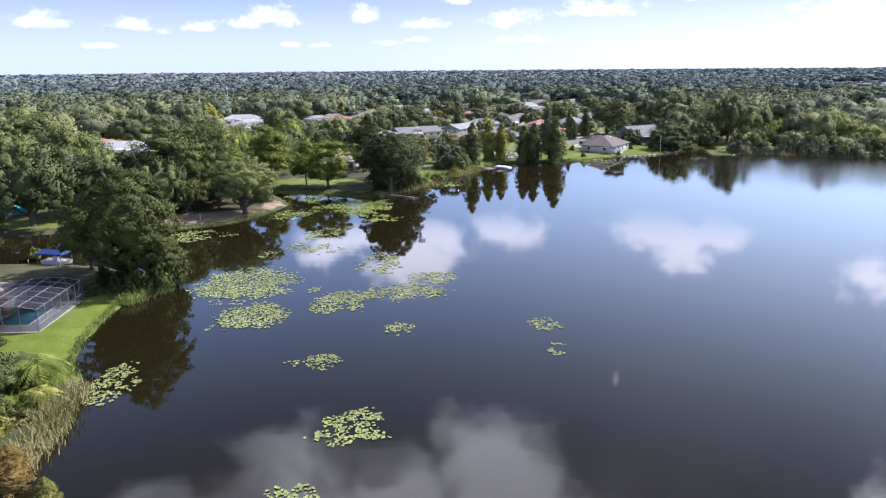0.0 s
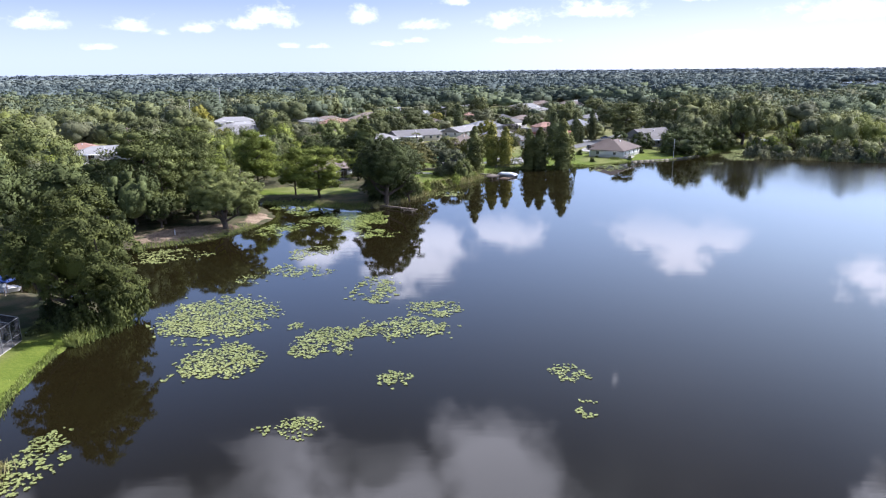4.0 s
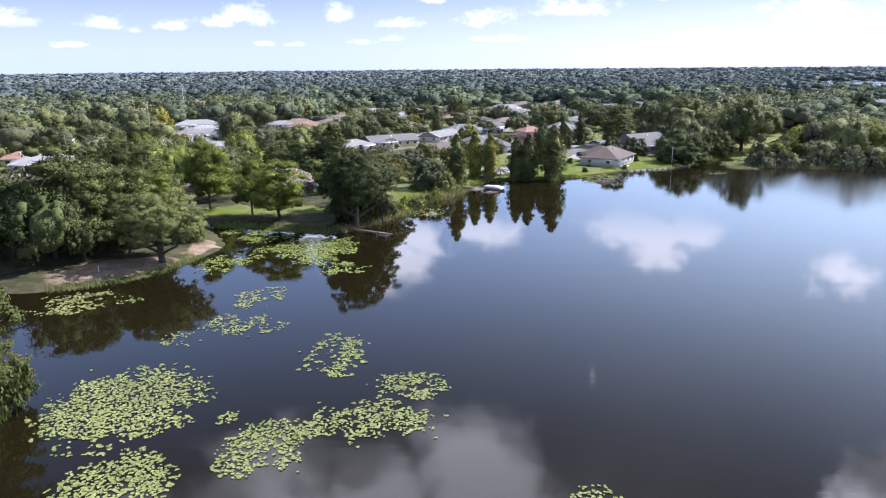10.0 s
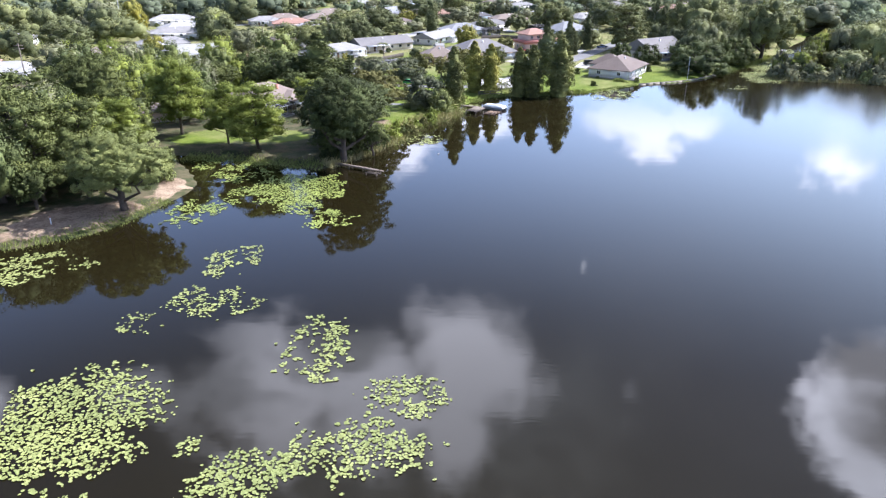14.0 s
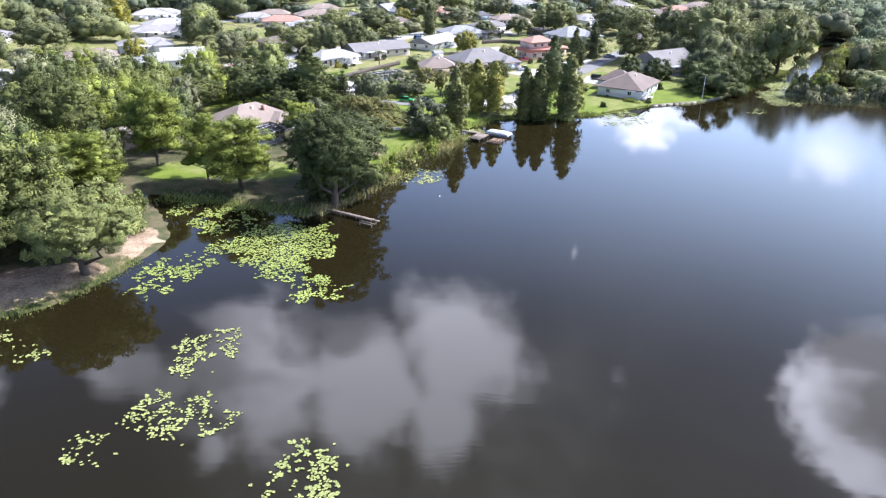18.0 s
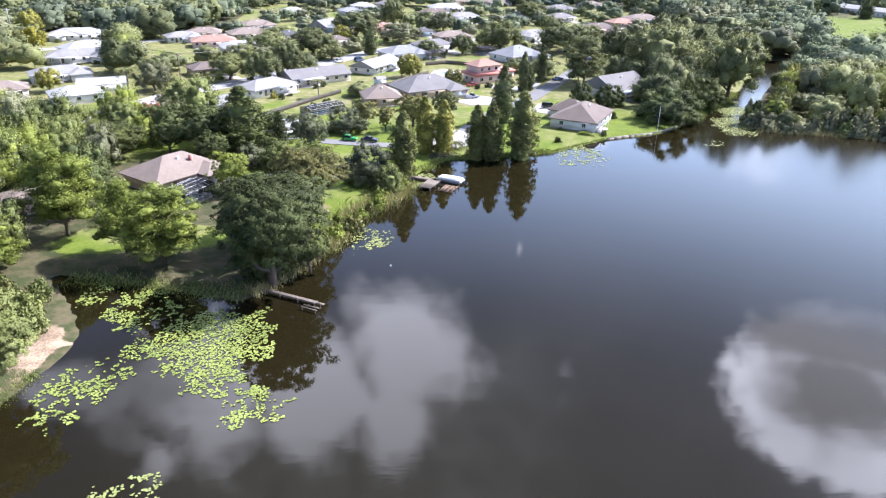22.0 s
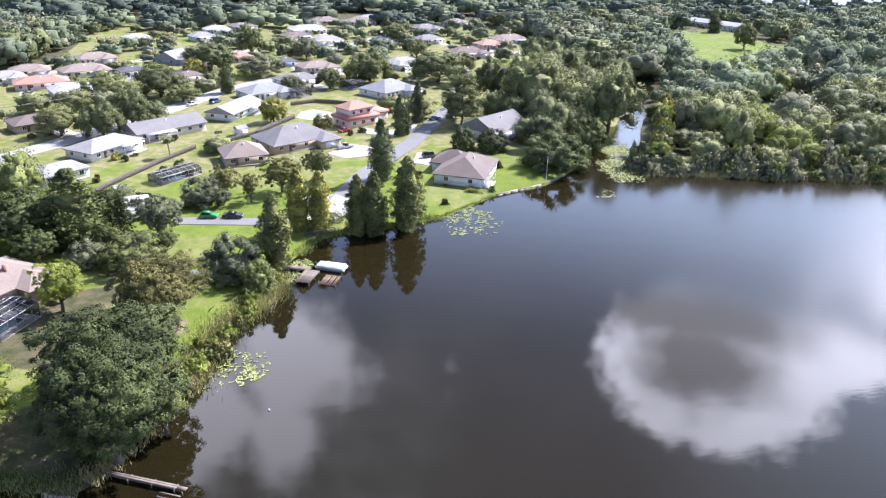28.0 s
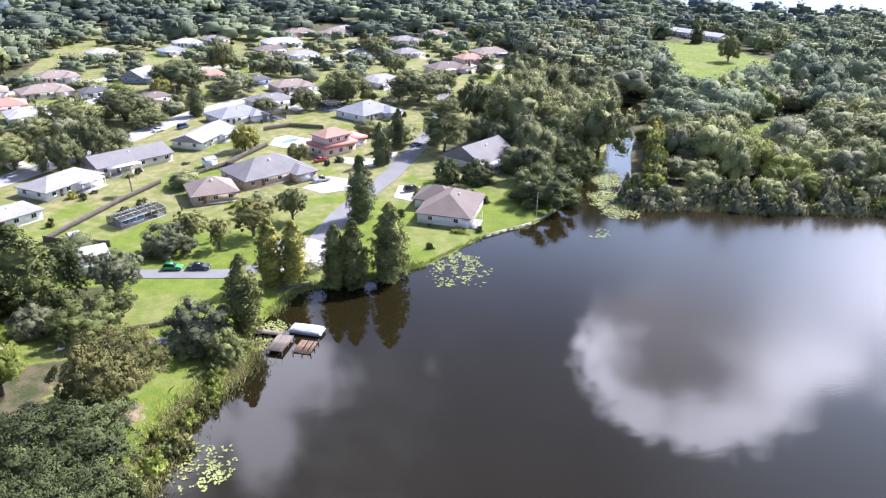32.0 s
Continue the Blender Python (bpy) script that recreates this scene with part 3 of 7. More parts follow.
def lumps_of(centres, radii, each, long, wide, g, squash=0.8, wild=0.45, out=None):
    """Leaf sprays over the outside of many small lumps."""
    n = len(centres) * each
    d = unit(g.normal(size=(n, 3)))
    if out is not None:
        d = unit(d + np.repeat(out, each, 0) * 0.9)
    d[:, 2] = np.where(d[:, 2] < -0.35, -d[:, 2], d[:, 2])
    c, r = np.repeat(centres, each, 0), np.repeat(radii, each)[:, None]
    at = c + d * r * g.uniform(0.55, 1.1, (n, 1)) * (1, 1, squash)
    swell = d if out is None else unit(d * 0.8 + np.repeat(out, each, 0) * 0.6)
    return sprays(at, unit(d + g.normal(0, wild, (n, 3))), long, wide, g, swell)


def rounded_cube(k):
    """Corners and quads of a cube blown up to a ball, k quads to an edge."""
    index, co, fa = {}, [], []

    def corner(p):
        if p not in index:
            index[p] = len(co)
            v = np.array(p, float) / k * 2 - 1
            co.append(v / np.linalg.norm(v))
        return index[p]

    for ax in range(3):
        for end in (0, k):
            for a in range(k):
                for b in range(k):
                    ring = [(a, b), (a + 1, b), (a + 1, b + 1), (a, b + 1)]
                    ids = []
                    for u, v in ring:
                        p = [0, 0, 0]
                        p[ax], p[(ax + 1) % 3], p[(ax + 2) % 3] = end, u, v
                        ids.append(corner(tuple(p)))
                    fa.append(ids if end else ids[::-1])
    return np.array(co), np.array(fa)


HEART = {k: rounded_cube(k) for k in (1, 2, 4)}


def hearts(centres, radii, g, k=2, rough=0.16):
    """The shaded inside of crowns: uneven masses behind the leaves."""
    co, fa = HEART[k]
    n = len(centres)
    at = centres[:, None] + co[None] * radii[:, None] * g.uniform(1 - rough, 1 + rough, (n, len(co), 1))
    return at.reshape(-1, 3), (fa[None] + (np.arange(n) * len(co))[:, None, None]).reshape(-1, 4), np.tile(co, (n, 1))


def joined(*meshes):
    co, fa, no, base = [], [], [], 0
    for c, f, n in meshes:
        co.append(c), fa.append(f + base), no.append(n)
        base += len(c)
    return np.concatenate(co), np.concatenate(fa), np.concatenate(no)


def domed(mesh, mid, size, much=0.7):
    """The same leaves, shading more like one rounded crown."""
    co, fa, no = mesh
    return co, fa, unit(no + unit((co - mid) / size) * much)


def leafy(name, mesh, mat):
    """Foliage that shades softly, clump by clump."""
    co, fa, no = mesh
    me = bulk(name, co, fa, mat, True)
    me.attributes.new("custom_normal", "FLOAT_VECTOR", "POINT").data.foreach_set("vector", np.asarray(no, np.float32).ravel())
    return me


def tubes(lines, sides=7):
    """Tapered limbs: each a row of (point, radius)."""
    co, fa = [], []
    for line in lines:
        base = len(co)
        for i, (p, r) in enumerate(line):
            q = Vector(line[min(i + 1, len(line) - 1)][0]) - Vector(line[max(i - 1, 0)][0])
            a = q.cross(Vector((0.3, 1, 0.1))).normalized()
            b = q.cross(a).normalized()
            for k in range(sides):
                t = 2 * math.pi * k / sides
                co.append(Vector(p) + (a * math.cos(t) + b * math.sin(t)) * r)
        for i in range(len(line) - 1):
            for k in range(sides):
                u, v = base + i * sides + k, base + i * sides + (k + 1) % sides
                fa.append((u, v, v + sides, u + sides))
    return co, fa


def limb(start, end, r0, r1, g, steps=4, sway=0.06):
    s, e = np.array(start, float), np.array(end, float)
    far = np.linalg.norm(e - s)
    out = []
    for i in range(steps + 1):
        t = i / steps
        p = s + (e - s) * t + g.normal(0, sway * far, 3) * (0 < i < steps) * (1, 1, 0.4)
        out.append((tuple(p), r0 + (r1 - r0) * t))
    return out


def crown_of(seed, wide, lumps, each, leaf, lump, heart=4, fill=0.6, low=0.95, wild=0.3, billow=1.7):
    """Corners and quads of a broad crown built of billowing clumps with dark gaps between them."""
    g = np.random.default_rng(seed)
    r, high = wide / 2, wide * 0.9
    lobes = unit(g.normal(size=(11, 3)) * (1, 1, 0.7))
    swell = lambda v: 0.66 + 0.34 * np.max(np.clip(unit(v) @ lobes.T, 0, 1) ** 6, axis=1)  # noqa: E731
    n = max(7, lumps // 6)
    k = np.arange(n) + 0.5
    d = np.stack([np.cos(k * 2.4) * np.sqrt(1 - (1 - 1.72 * k / n) ** 2), np.sin(k * 2.4) * np.sqrt(1 - (1 - 1.72 * k / n) ** 2), 1 - 1.72 * k / n], 1)
    d = unit(d + g.normal(0, 0.16, (n, 3)))
    d[:, 2] = np.where(d[:, 2] < -0.2, d[:, 2] * low, d[:, 2])
    size = np.array((r - lump, r - lump, high * 0.47 - lump * 0.7))
    mid = np.array((0, 0, high * 0.50))
    clump = billow * r / math.sqrt(n) * g.uniform(0.7, 1.25, n)
    heart_of = d * (swell(d) * g.uniform(0.74, 1.0, n))[:, None] * (size - clump.mean() * 0.45) + mid
    which = g.integers(0, n, lumps)
    v = unit(g.normal(size=(lumps, 3)) + d[which] * 0.55 + (0, 0, 0.35))
    centres = heart_of[which] + v * clump[which][:, None] * g.uniform(0.55, 1.0, (lumps, 1)) * (1, 1, 0.8)
    deep = unit(g.normal(size=(lumps // 5, 3)))
    centres[:len(deep)], v[:len(deep)] = deep * (swell(deep) * fill)[:, None] * size + mid, deep
    leaves = lumps_of(centres, lump * 0.72 * g.uniform(0.6, 1.2, lumps), each, leaf, leaf * 0.5, g, 0.85, wild, v)
    hc, hf = HEART[heart]
    core_at = hc * (fill * swell(hc) * g.uniform(0.8, 1.05, len(hc)))[:, None] * size + mid
    return domed(joined((core_at, hf, hc), leaves), mid, size, 0.45)


def billows_of(seed, wide, clumps, k, sprigs, leaf, core=1, rough=0.26, broad=0.62, skirt=False, calm=False):
    """A full round crown of many uneven leafy masses with sprigs standing out of them."""
    g = np.random.default_rng(seed)
    r, high = wide / 2, wide * 0.9
    n = np.arange(clumps) + 0.5
    z = 1 - 1.8 * n / clumps
    d = unit(np.stack([np.cos(n * 2.4) * np.sqrt(1 - z * z), np.sin(n * 2.4) * np.sqrt(1 - z * z), z], 1) + g.normal(0, 0.2, (clumps, 3)))
    size = (1.75 if calm else 1.7 if skirt else 1.5) * r / math.sqrt(clumps) * g.uniform(0.72, 1.3, clumps)
    full = np.where(d[:, 2:] < 0, np.sqrt(1 - (0.6 * d[:, 2:]) ** 2) / np.sqrt(1.02 - d[:, 2:] ** 2), 1.0)
    at = d * g.uniform(*((0.46, 0.76) if calm else (0.62, 0.86)), (clumps, 1)) * (r, r, high * 0.46) * np.concatenate([full, full, full * 0 + 1], 1) + (0, 0, high * 0.5)
    if skirt:
        at[:, 2] = np.maximum(at[:, 2] * 1.4 - high * 0.46, g.uniform(0.03, 0.2, clumps) * high)
    flat_ = np.stack([size, size, size * 0.98], 1)
    mass = hearts(at, flat_ * (0.64 if calm else 0.54), g, k, rough)
    inner = hearts(np.array([[0, 0, high * (0.24 if skirt else 0.48)]]), np.array([[r * 0.5, r * 0.5, high * (0.22 if skirt else 0.28)]]), g, core, 0.1)
    which = g.integers(0, clumps, sprigs)
    v = unit(g.normal(size=(sprigs, 3)) + d[which] * 0.7 + (0, 0, 0.3))
    tips = sprays(at[which] + v * flat_[which] * g.uniform(*((0.68, 1.15) if calm else (0.62, 1.16)), (sprigs, 1)), unit(v + g.normal(0, 0.62 if calm else 0.75, (sprigs, 3))), leaf, leaf * broad, g, v)
    return domed(joined(inner, mass, tips), np.array((0, 0, high * (0.15 if skirt else 0.45))), np.array((r, r, high * 0.5)), 1.0 if calm else 0.6)


def oak_form(seed, wide, lumps, each, leaf, lump, low=0.95, shape=None):
    """A spreading tree: forked trunk and crown."""
    crown = leafy("crown", shape or crown_of(seed, wide, lumps, each, leaf, lump, low=low), LEAF["mid"])
    g, k0 = np.random.default_rng(seed + 500), wide / 12
    lines = [limb((0, 0, -0.3), (0.2, 0.1, 2.6 * k0), 0.40 * k0, 0.3 * k0, g, 3, 0.03)]
    for k in range(7):
        a = k * 0.9 + g.uniform(0, 0.5)
        top = (math.cos(a) * g.uniform(2.5, 4) * k0, math.sin(a) * g.uniform(2.5, 4) * k0, g.uniform(3.5, 8.0) * k0)
        lines.append(limb((0.1, 0.05, g.uniform(1.0, 2.4) * k0), top, 0.2 * k0, 0.05 * k0, g))
    return bulk("trunk", *tubes(lines), BARK, True), crown, wide, wide * 0.9


def cypress_form(seed, lumps, each, leaf):
    """A tall narrow cone with a rounded foot, 6 across and 15 high."""
    g = np.random.default_rng(seed)
    girth = lambda z: 3.0 * np.where(z < 0.3, 0.76 + z * 0.8, 1.0 - (np.maximum(z - 0.3, 0) / 0.7) ** 1.9 * 0.93)  # noqa: E731
    z = g.uniform(0.0, 1.0, lumps) ** 0.9
    a, far = g.uniform(0, 2 * math.pi, lumps), g.uniform(0.5, 1.0, lumps) ** 0.5 * g.uniform(0.82, 1.1, lumps)
    centres = np.stack([np.cos(a) * girth(z) * far, np.sin(a) * girth(z) * far, z * 14.4], 1)
    tufts = lumps_of(centres, 0.35 + 0.40 * girth(z) / 3.0 * g.uniform(0.7, 1.3, lumps), each, leaf, leaf * 0.45, g, 1.15, 0.5)
    hz = np.linspace(0.04, 0.9, 10)
    heart = hearts(np.stack([0 * hz, 0 * hz, hz * 14], 1), np.stack([girth(hz) * 0.74, girth(hz) * 0.74, 0 * hz + 2.0], 1), g, 2, 0.1)
    crown = leafy("crown", joined(heart, tufts), LEAF["mid"])
    lines = [limb((0, 0, -0.6), (0, 0, 13.5), 0.36, 0.04, g, 6, 0.004)]
    for k in range(9):
        t, h = k * 2.4, 1.5 + k * 1.1
        lines.append(limb((0, 0, h), (math.cos(t) * 1.7, math.sin(t) * 1.7, h + 0.9), 0.08, 0.02, g, 2))
    return bulk("trunk", *tubes(lines, 6), BARK_PALE, True), crown, 6.0, 15.0


def pine_form(seed, lumps, each, leaf):
    """Tufted, layered boughs on a tall trunk, 12 across and 15 high."""
    g = np.random.default_rng(seed)
    boughs, lines = [], [limb((0, 0, -0.3), (0.3, -0.2, 13.5), 0.3, 0.07, g, 6, 0.008)]
    for k in range(lumps // 4):
        t, h = k * 2.4 + g.uniform(-0.4, 0.4), g.uniform(2.2, 13.8)
        far = (5.4 - 0.062 * (h - 7.0) ** 2) * g.uniform(0.55, 1.0)
        tip = np.array([math.cos(t) * far, math.sin(t) * far, h + g.uniform(0.0, 1.0)])
        lines.append(limb((0.1, 0, h - 0.8), tuple(tip), 0.09, 0.025, g, 3))
        for s in (1.0, 0.78, 0.56, 0.36):
            boughs.append(tip * (s, s, 1) + g.normal(0, 0.5, 3) * (1, 1, 0.6))
    centres = np.array(boughs)
    pick = centres[::3]
    heart = hearts(pick, np.tile((0.8, 0.8, 0.6), (len(pick), 1)), g)
    tufts = lumps_of(centres, g.uniform(0.9, 1.7, len(centres)), each, leaf, leaf * 0.36, g, 0.8, 0.6)
    return bulk("trunk", *tubes(lines, 6), BARK, True), leafy("crown", joined(heart, tufts), LEAF["light"]), 12.0, 15.0


def norfolk_form(seed):
    """Tiers of flat boughs, 6 across and 11 high."""
    g = np.random.default_rng(seed)
    lines, centres = [limb((0, 0, -0.3), (0, 0, 10.8), 0.2, 0.03, g, 4, 0.003)], []
    for tier in range(11):
        h, far = 1.6 + tier * 0.85, 2.8 * (1 - tier / 12)
        for k in range(7):
            t = k * 0.898 + tier * 0.4
            tip = (math.cos(t) * far, math.sin(t) * far, h + 0.25)
            lines.append(limb((0, 0, h), tip, 0.04, 0.012, g, 2))
            centres += [np.array(tip) * (s, s, 1) for s in (0.35, 0.65, 0.95)]
    tufts = lumps_of(np.array(centres), np.full(len(centres), 0.38), 9, 0.34, 0.14, g, 0.5)
    return bulk("trunk", *tubes(lines, 5), BARK, True), leafy("crown", tufts, LEAF["dark"]), 6.0, 11.0


def palm_form(seed, trunk=9.3, reach=2.5, fronds=34, leaflets=7, wide=5.0, high=11.0):
    """A slim curved trunk and a head of arching, drooping fronds."""
    g = np.random.default_rng(seed)
    top = np.array([0.04 * trunk, 0.02 * trunk, trunk])
    lines = [limb((0, 0, -0.3), tuple(top), 0.24, 0.17, g, 6, 0.006)]
    co, fa = [], []
    for k in range(fronds):
        t, rise = k * 2.4, g.uniform(-0.6, 1.0)
        out = np.array([math.cos(t), math.sin(t), 0])
        across = np.array([-out[1], out[0], 0])
        far = reach * g.uniform(0.8, 1.1)
        for s in range(leaflets):
            u = (s + 0.5) / leaflets
            p = top + out * far * u + np.array([0, 0, (rise * 0.64 * u + 0.25 * u - 0.88 * u * u) * far])
            for side in (-1, 1):
                b = len(co)
                tip = p + across * side * 0.25 * far * math.sin(0.5 + 2.4 * u) + out * 0.14 * far - np.array([0, 0, 0.11 * far])
                half = out * far * 0.4 / leaflets
                co += [p - half, p + half, tip + half * 0.35, tip - half * 0.35]
                fa.append((b, b + 1, b + 2, b + 3))
    return bulk("trunk", *tubes(lines, 7), BARK_PALE, True), bulk("crown", co, fa, LEAF["mid"]), wide, high


FORMS = {
    "oak_small": [oak_form(s, 7.0, 90, 64, 0.15, 0.8) for s in (11, 12)],
    "oak": [oak_form(s, 13.0, 210, 64, 0.19, 1.05) for s in (13, 14, 15)],
    "oak_large": [oak_form(s, 24.0, 560, 72, 0.22, 1.5) for s in (16, 17)],
    "oak_far": [oak_form(s, 14.0, 0, 0, 0, 0, shape=billows_of(s, 14.0, 44, 2, 4400, 0.25, 2, 0.3)) for s in (21, 22, 23, 24)],
    "oak_dome": [oak_form(25, 20.0, 0, 0, 0, 0, shape=billows_of(25, 20.0, 72, 2, 7500, 0.26, 2, 0.25, skirt=True))],
    "cypress": [cypress_form(s, 170, 33, 0.24) for s in (31, 32)],
    "pine": [pine_form(s, 220, 60, 0.25) for s in (41, 42)],
    "norfolk": [norfolk_form(51)],
    "palm": [palm_form(61)],
    "palm_low": [palm_form(62, 1.7, 2.9, 30, 12, 5.6, 4.2)],
    "cypress_fine": [cypress_form(33, 230, 64, 0.14)],
}
NAMES = {"oak": "oak_tree", "cypress": "cypress_tree", "pine": "pine_tree", "norfolk": "norfolk_pine", "palm": "palm_tree"}
WORDS = {"dark": "dark green", "mid": "mid-green", "big": "dense olive-green", "light": "bright green", "olive": "olive-green", "grey": "grey-green",
         "willow": "pale green", "brown": "brownish-green", "yellow": "yellow-green", "gold": "yellowing", "orange": "orange autumn", "pink": "pink-flowering", "feather": "olive-green", "swamp": "mid-green", "swamp_dark": "dark green", "swamp_grey": "grey-green", "swamp_light": "yellow-green", "scrub": "pale grey-olive"}
SHAPES = {"oak": "broad-crowned tree with short trunk", "cypress": "slender conical cypress with feathery foliage", "pine": "pine with tufted boughs, bare trunk",
          "norfolk": "tiered conifer with flat boughs", "palm": "palm with drooping fronds"}
STANDS = []
turns = random.Random(7)


def tree(kind, x, y, high, wide, leaf, place="", z=LAND - 0.05, form=""):
    """One tree, with its own trunk and crown."""
    if kind == "oak" and not form:
        form = "oak_far" if y > 335 or x < -92 else "oak_small" if wide < 9.5 else "oak_large" if wide > 18 else "oak"
    elif kind == "palm" and high < 7:
        form = "palm_low"
    elif kind == "cypress" and y < 100:
        form = "cypress_fine"
    forms = FORMS[form or kind]
    if kind == "cypress" and wide < 10:
        wide *= 1.03
    trunk, crown, w0, h0 = forms[turns.randrange(len(forms))]
    # past y 300 mid, dark and grey leaves take the copies with painted-in haze
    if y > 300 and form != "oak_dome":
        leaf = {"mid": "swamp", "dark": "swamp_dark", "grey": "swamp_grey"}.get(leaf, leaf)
    ob = thing(NAMES[kind], x, y, z, turns.uniform(0, 360), (wide / w0, wide / w0, high / h0))
    tagged(ob, f"{WORDS[leaf]} {SHAPES[kind]} {place}".strip(), "tree", f"{kind} trees")
    part("trunk", trunk, ob)
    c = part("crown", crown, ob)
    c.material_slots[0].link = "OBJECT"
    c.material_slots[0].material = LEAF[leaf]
    STANDS.append((x, y, wide * 0.4))
    return ob


tree("cypress", 29.4, 273.6, 18.4, 8.6, "feather", "", -0.3)
tree("cypress", 21.3, 272.4, 15.6, 6.8, "feather", "", -0.3)
tree("cypress", 17.6, 273.4, 14.8, 6.4, "feather", "", -0.3)
tree("cypress", 4.3, 275.9, 15.2, 6.4, "yellow")
tree("cypress", 9.2, 275.7, 14.4, 6.4, "yellow")
tree("cypress", -1.9, 257.4, 16.1, 6.9, "feather")
tree("cypress", 30.0, 307.9, 17.7, 7.4, "dark")
tree("cypress", 44.9, 353.4, 14.3, 5.2, "dark")
tree("cypress", 47.3, 354.1, 9.4, 3.7, "dark")
tree("cypress", 55.0, 370.0, 14.6, 5.2, "dark")
tree("oak", 12.5, 310.5, 10.7, 9.8, "mid")
tree("oak", 2.4, 303.0, 11.1, 13.2, "olive")
tree("oak", -12.0, 301.6, 9.3, 9.4, "olive")
tree("oak", -5.9, 296.7, 8.7, 6.4, "brown")
tree("oak", -16.9, 298.4, 8.3, 13.3, "grey", form="oak_dome")
tree("oak", -48.0, 268.0, 9.0, 11.0, "dark")
tree("oak", -46.0, 285.5, 11.0, 12.0, "dark")
tree("oak", -52.0, 281.5, 12.0, 13.0, "dark")
tree("oak", -35.0, 271.5, 7.0, 8.5, "mid")
tree("oak", -24.0, 268.5, 6.5, 8.5, "mid")
tree("oak", -37.5, 290.0, 9.0, 10.0, "dark")
tree("oak", -26.0, 276.9, 12.5, 13.5, "grey")
tree("norfolk", -33.6, 280.4, 10.6, 5.5, "dark")
tree("cypress", -42.4, 277.5, 17.6, 13.0, "mid")
tree("oak", -9.9, 254.3, 10.6, 13.4, "grey", "above the reeds", form="oak_dome")
tree("oak", -5.5, 247.4, 7.5, 7.3, "willow", "above the reeds", form="oak_dome")
tree("oak", -29.7, 263.2, 8.7, 14.0, "mid", "above the path", form="oak_dome")
tree("oak", -38.9, 266.1, 6.7, 9.0, "grey", "above the path", form="oak_dome")
tree("oak", -22.2, 239.8, 14.0, 19.0, "brown")
tree("oak", -26.8, 217.6, 16.1, 26.5, "dark")
tree("oak", -39.9, 246.5, 10.7, 10.7, "light")
tree("oak", 82.9, 309.6, 12.9, 21.5, "dark", "beside the seawall", form="oak_dome")
tree("oak", 70.1, 330.0, 8.6, 11.2, "dark", "before the grey house", form="oak_dome")
tree("oak", 60.9, 332.1, 9.2, 8.6, "dark", "before the grey house", form="oak_dome")
tree("oak", 101.7, 328.4, 12.1, 14.9, "mid", "beside the channel", form="oak_dome")
tree("oak", 101.1, 370.7, 22.5, 26.3, "mid")
tree("pine", 69.8, 363.9, 17.6, 18.8, "mid")
tree("oak", 116.9, 341.9, 23.6, 22.6, "mid")
tree("oak", 93.8, 399.8, 18.5, 16.1, "dark")
tree("oak", 121.8, 383.1, 15.3, 20.4, "mid")
tree("oak", 4.2, 378.2, 9.6, 10.0, "yellow")
tree("oak", 50.9, 445.7, 15.1, 20.9, "mid")
tree("oak", 82.0, 442.1, 14.9, 28.9, "dark")
tree("oak", -43.1, 379.3, 13.9, 14.6, "dark")
tree("oak", -50.2, 367.0, 12.8, 14.0, "dark")
tree("oak", -54.4, 417.9, 13.0, 23.4, "mid")
tree("oak", -63.6, 372.9, 10.3, 16.5, "mid")
tree("oak", -37.3, 429.1, 12.8, 22.1, "dark")
tree("oak", -28.5, 418.4, 7.4, 13.9, "mid")
tree("oak", -26.7, 476.8, 8.2, 11.6, "yellow")
tree("cypress", -11.5, 432.4, 14.6, 6.8, "dark")
tree("oak", 2.7, 468.9, 10.0, 22.1, "grey")
tree("oak", 0.5, 529.2, 16.5, 14.0, "mid")
tree("oak", 28.6, 514.8, 11.1, 15.3, "grey")
tree("oak", -19.8, 485.7, 13.9, 25.5, "dark")
tree("oak", 235.5, 597.5, 18.8, 15.8, "dark")
tree("cypress", 334.0, 594.0, 13.0, 11.0, "dark", "in the meadow")
tree("oak", 302.0, 516.0, 17.0, 15.0, "mid", "in the meadow")
tree("oak", 144.6, 478.0, 15.6, 18.0, "dark")
tree("oak", 163.4, 467.1, 11.2, 20.9, "dark")
tree("oak", 20.1, 363.3, 6.2, 8.0, "olive")
tree("oak", -64.4, 402.2, 9.5, 15.7, "mid")
tree("oak", 88.3, 568.8, 11.6, 17.8, "mid")
tree("pine", 70.6, 373.3, 8.2, 8.2, "mid")
tree("oak", 88.5, 511.5, 10.3, 12.5, "mid")
tree("oak", 14.5, 428.2, 7.9, 11.9, "dark")
tree("oak", 31.2, 435.1, 9.4, 13.5, "dark")
tree("cypress", 90.0, 603.2, 12.3, 8.4, "dark")
tree("oak", 100.7, 464.0, 10.7, 13.9, "mid")
tree("oak", 182.4, 632.3, 11.7, 25.5, "dark")
tree("pine", -66.2, 224.1, 17.2, 16.1, "light")
tree("pine", -52.7, 215.3, 13.1, 11.3, "light")
tree("pine", -44.8, 210.9, 13.6, 16.0, "light")
tree("oak", -25.2, 202.4, 20.3, 23.5, "dark", "above the cove")
tree("oak", -23.0, 232.8, 16.3, 14.0, "brown")
tree("oak", -89.0, 229.9, 20.3, 23.9, "mid")
tree("pine", -73.0, 208.3, 11.2, 13.2, "light")
tree("oak", -72.4, 272.3, 11.3, 18.1, "mid")
tree("oak", -85.5, 281.1, 7.9, 10.5, "mid")
tree("oak", -52.6, 276.6, 13.9, 18.0, "dark")
tree("oak", -104.4, 381.0, 15.0, 18.0, "dark")
tree("oak", -86.0, 353.0, 10.5, 14.0, "grey")
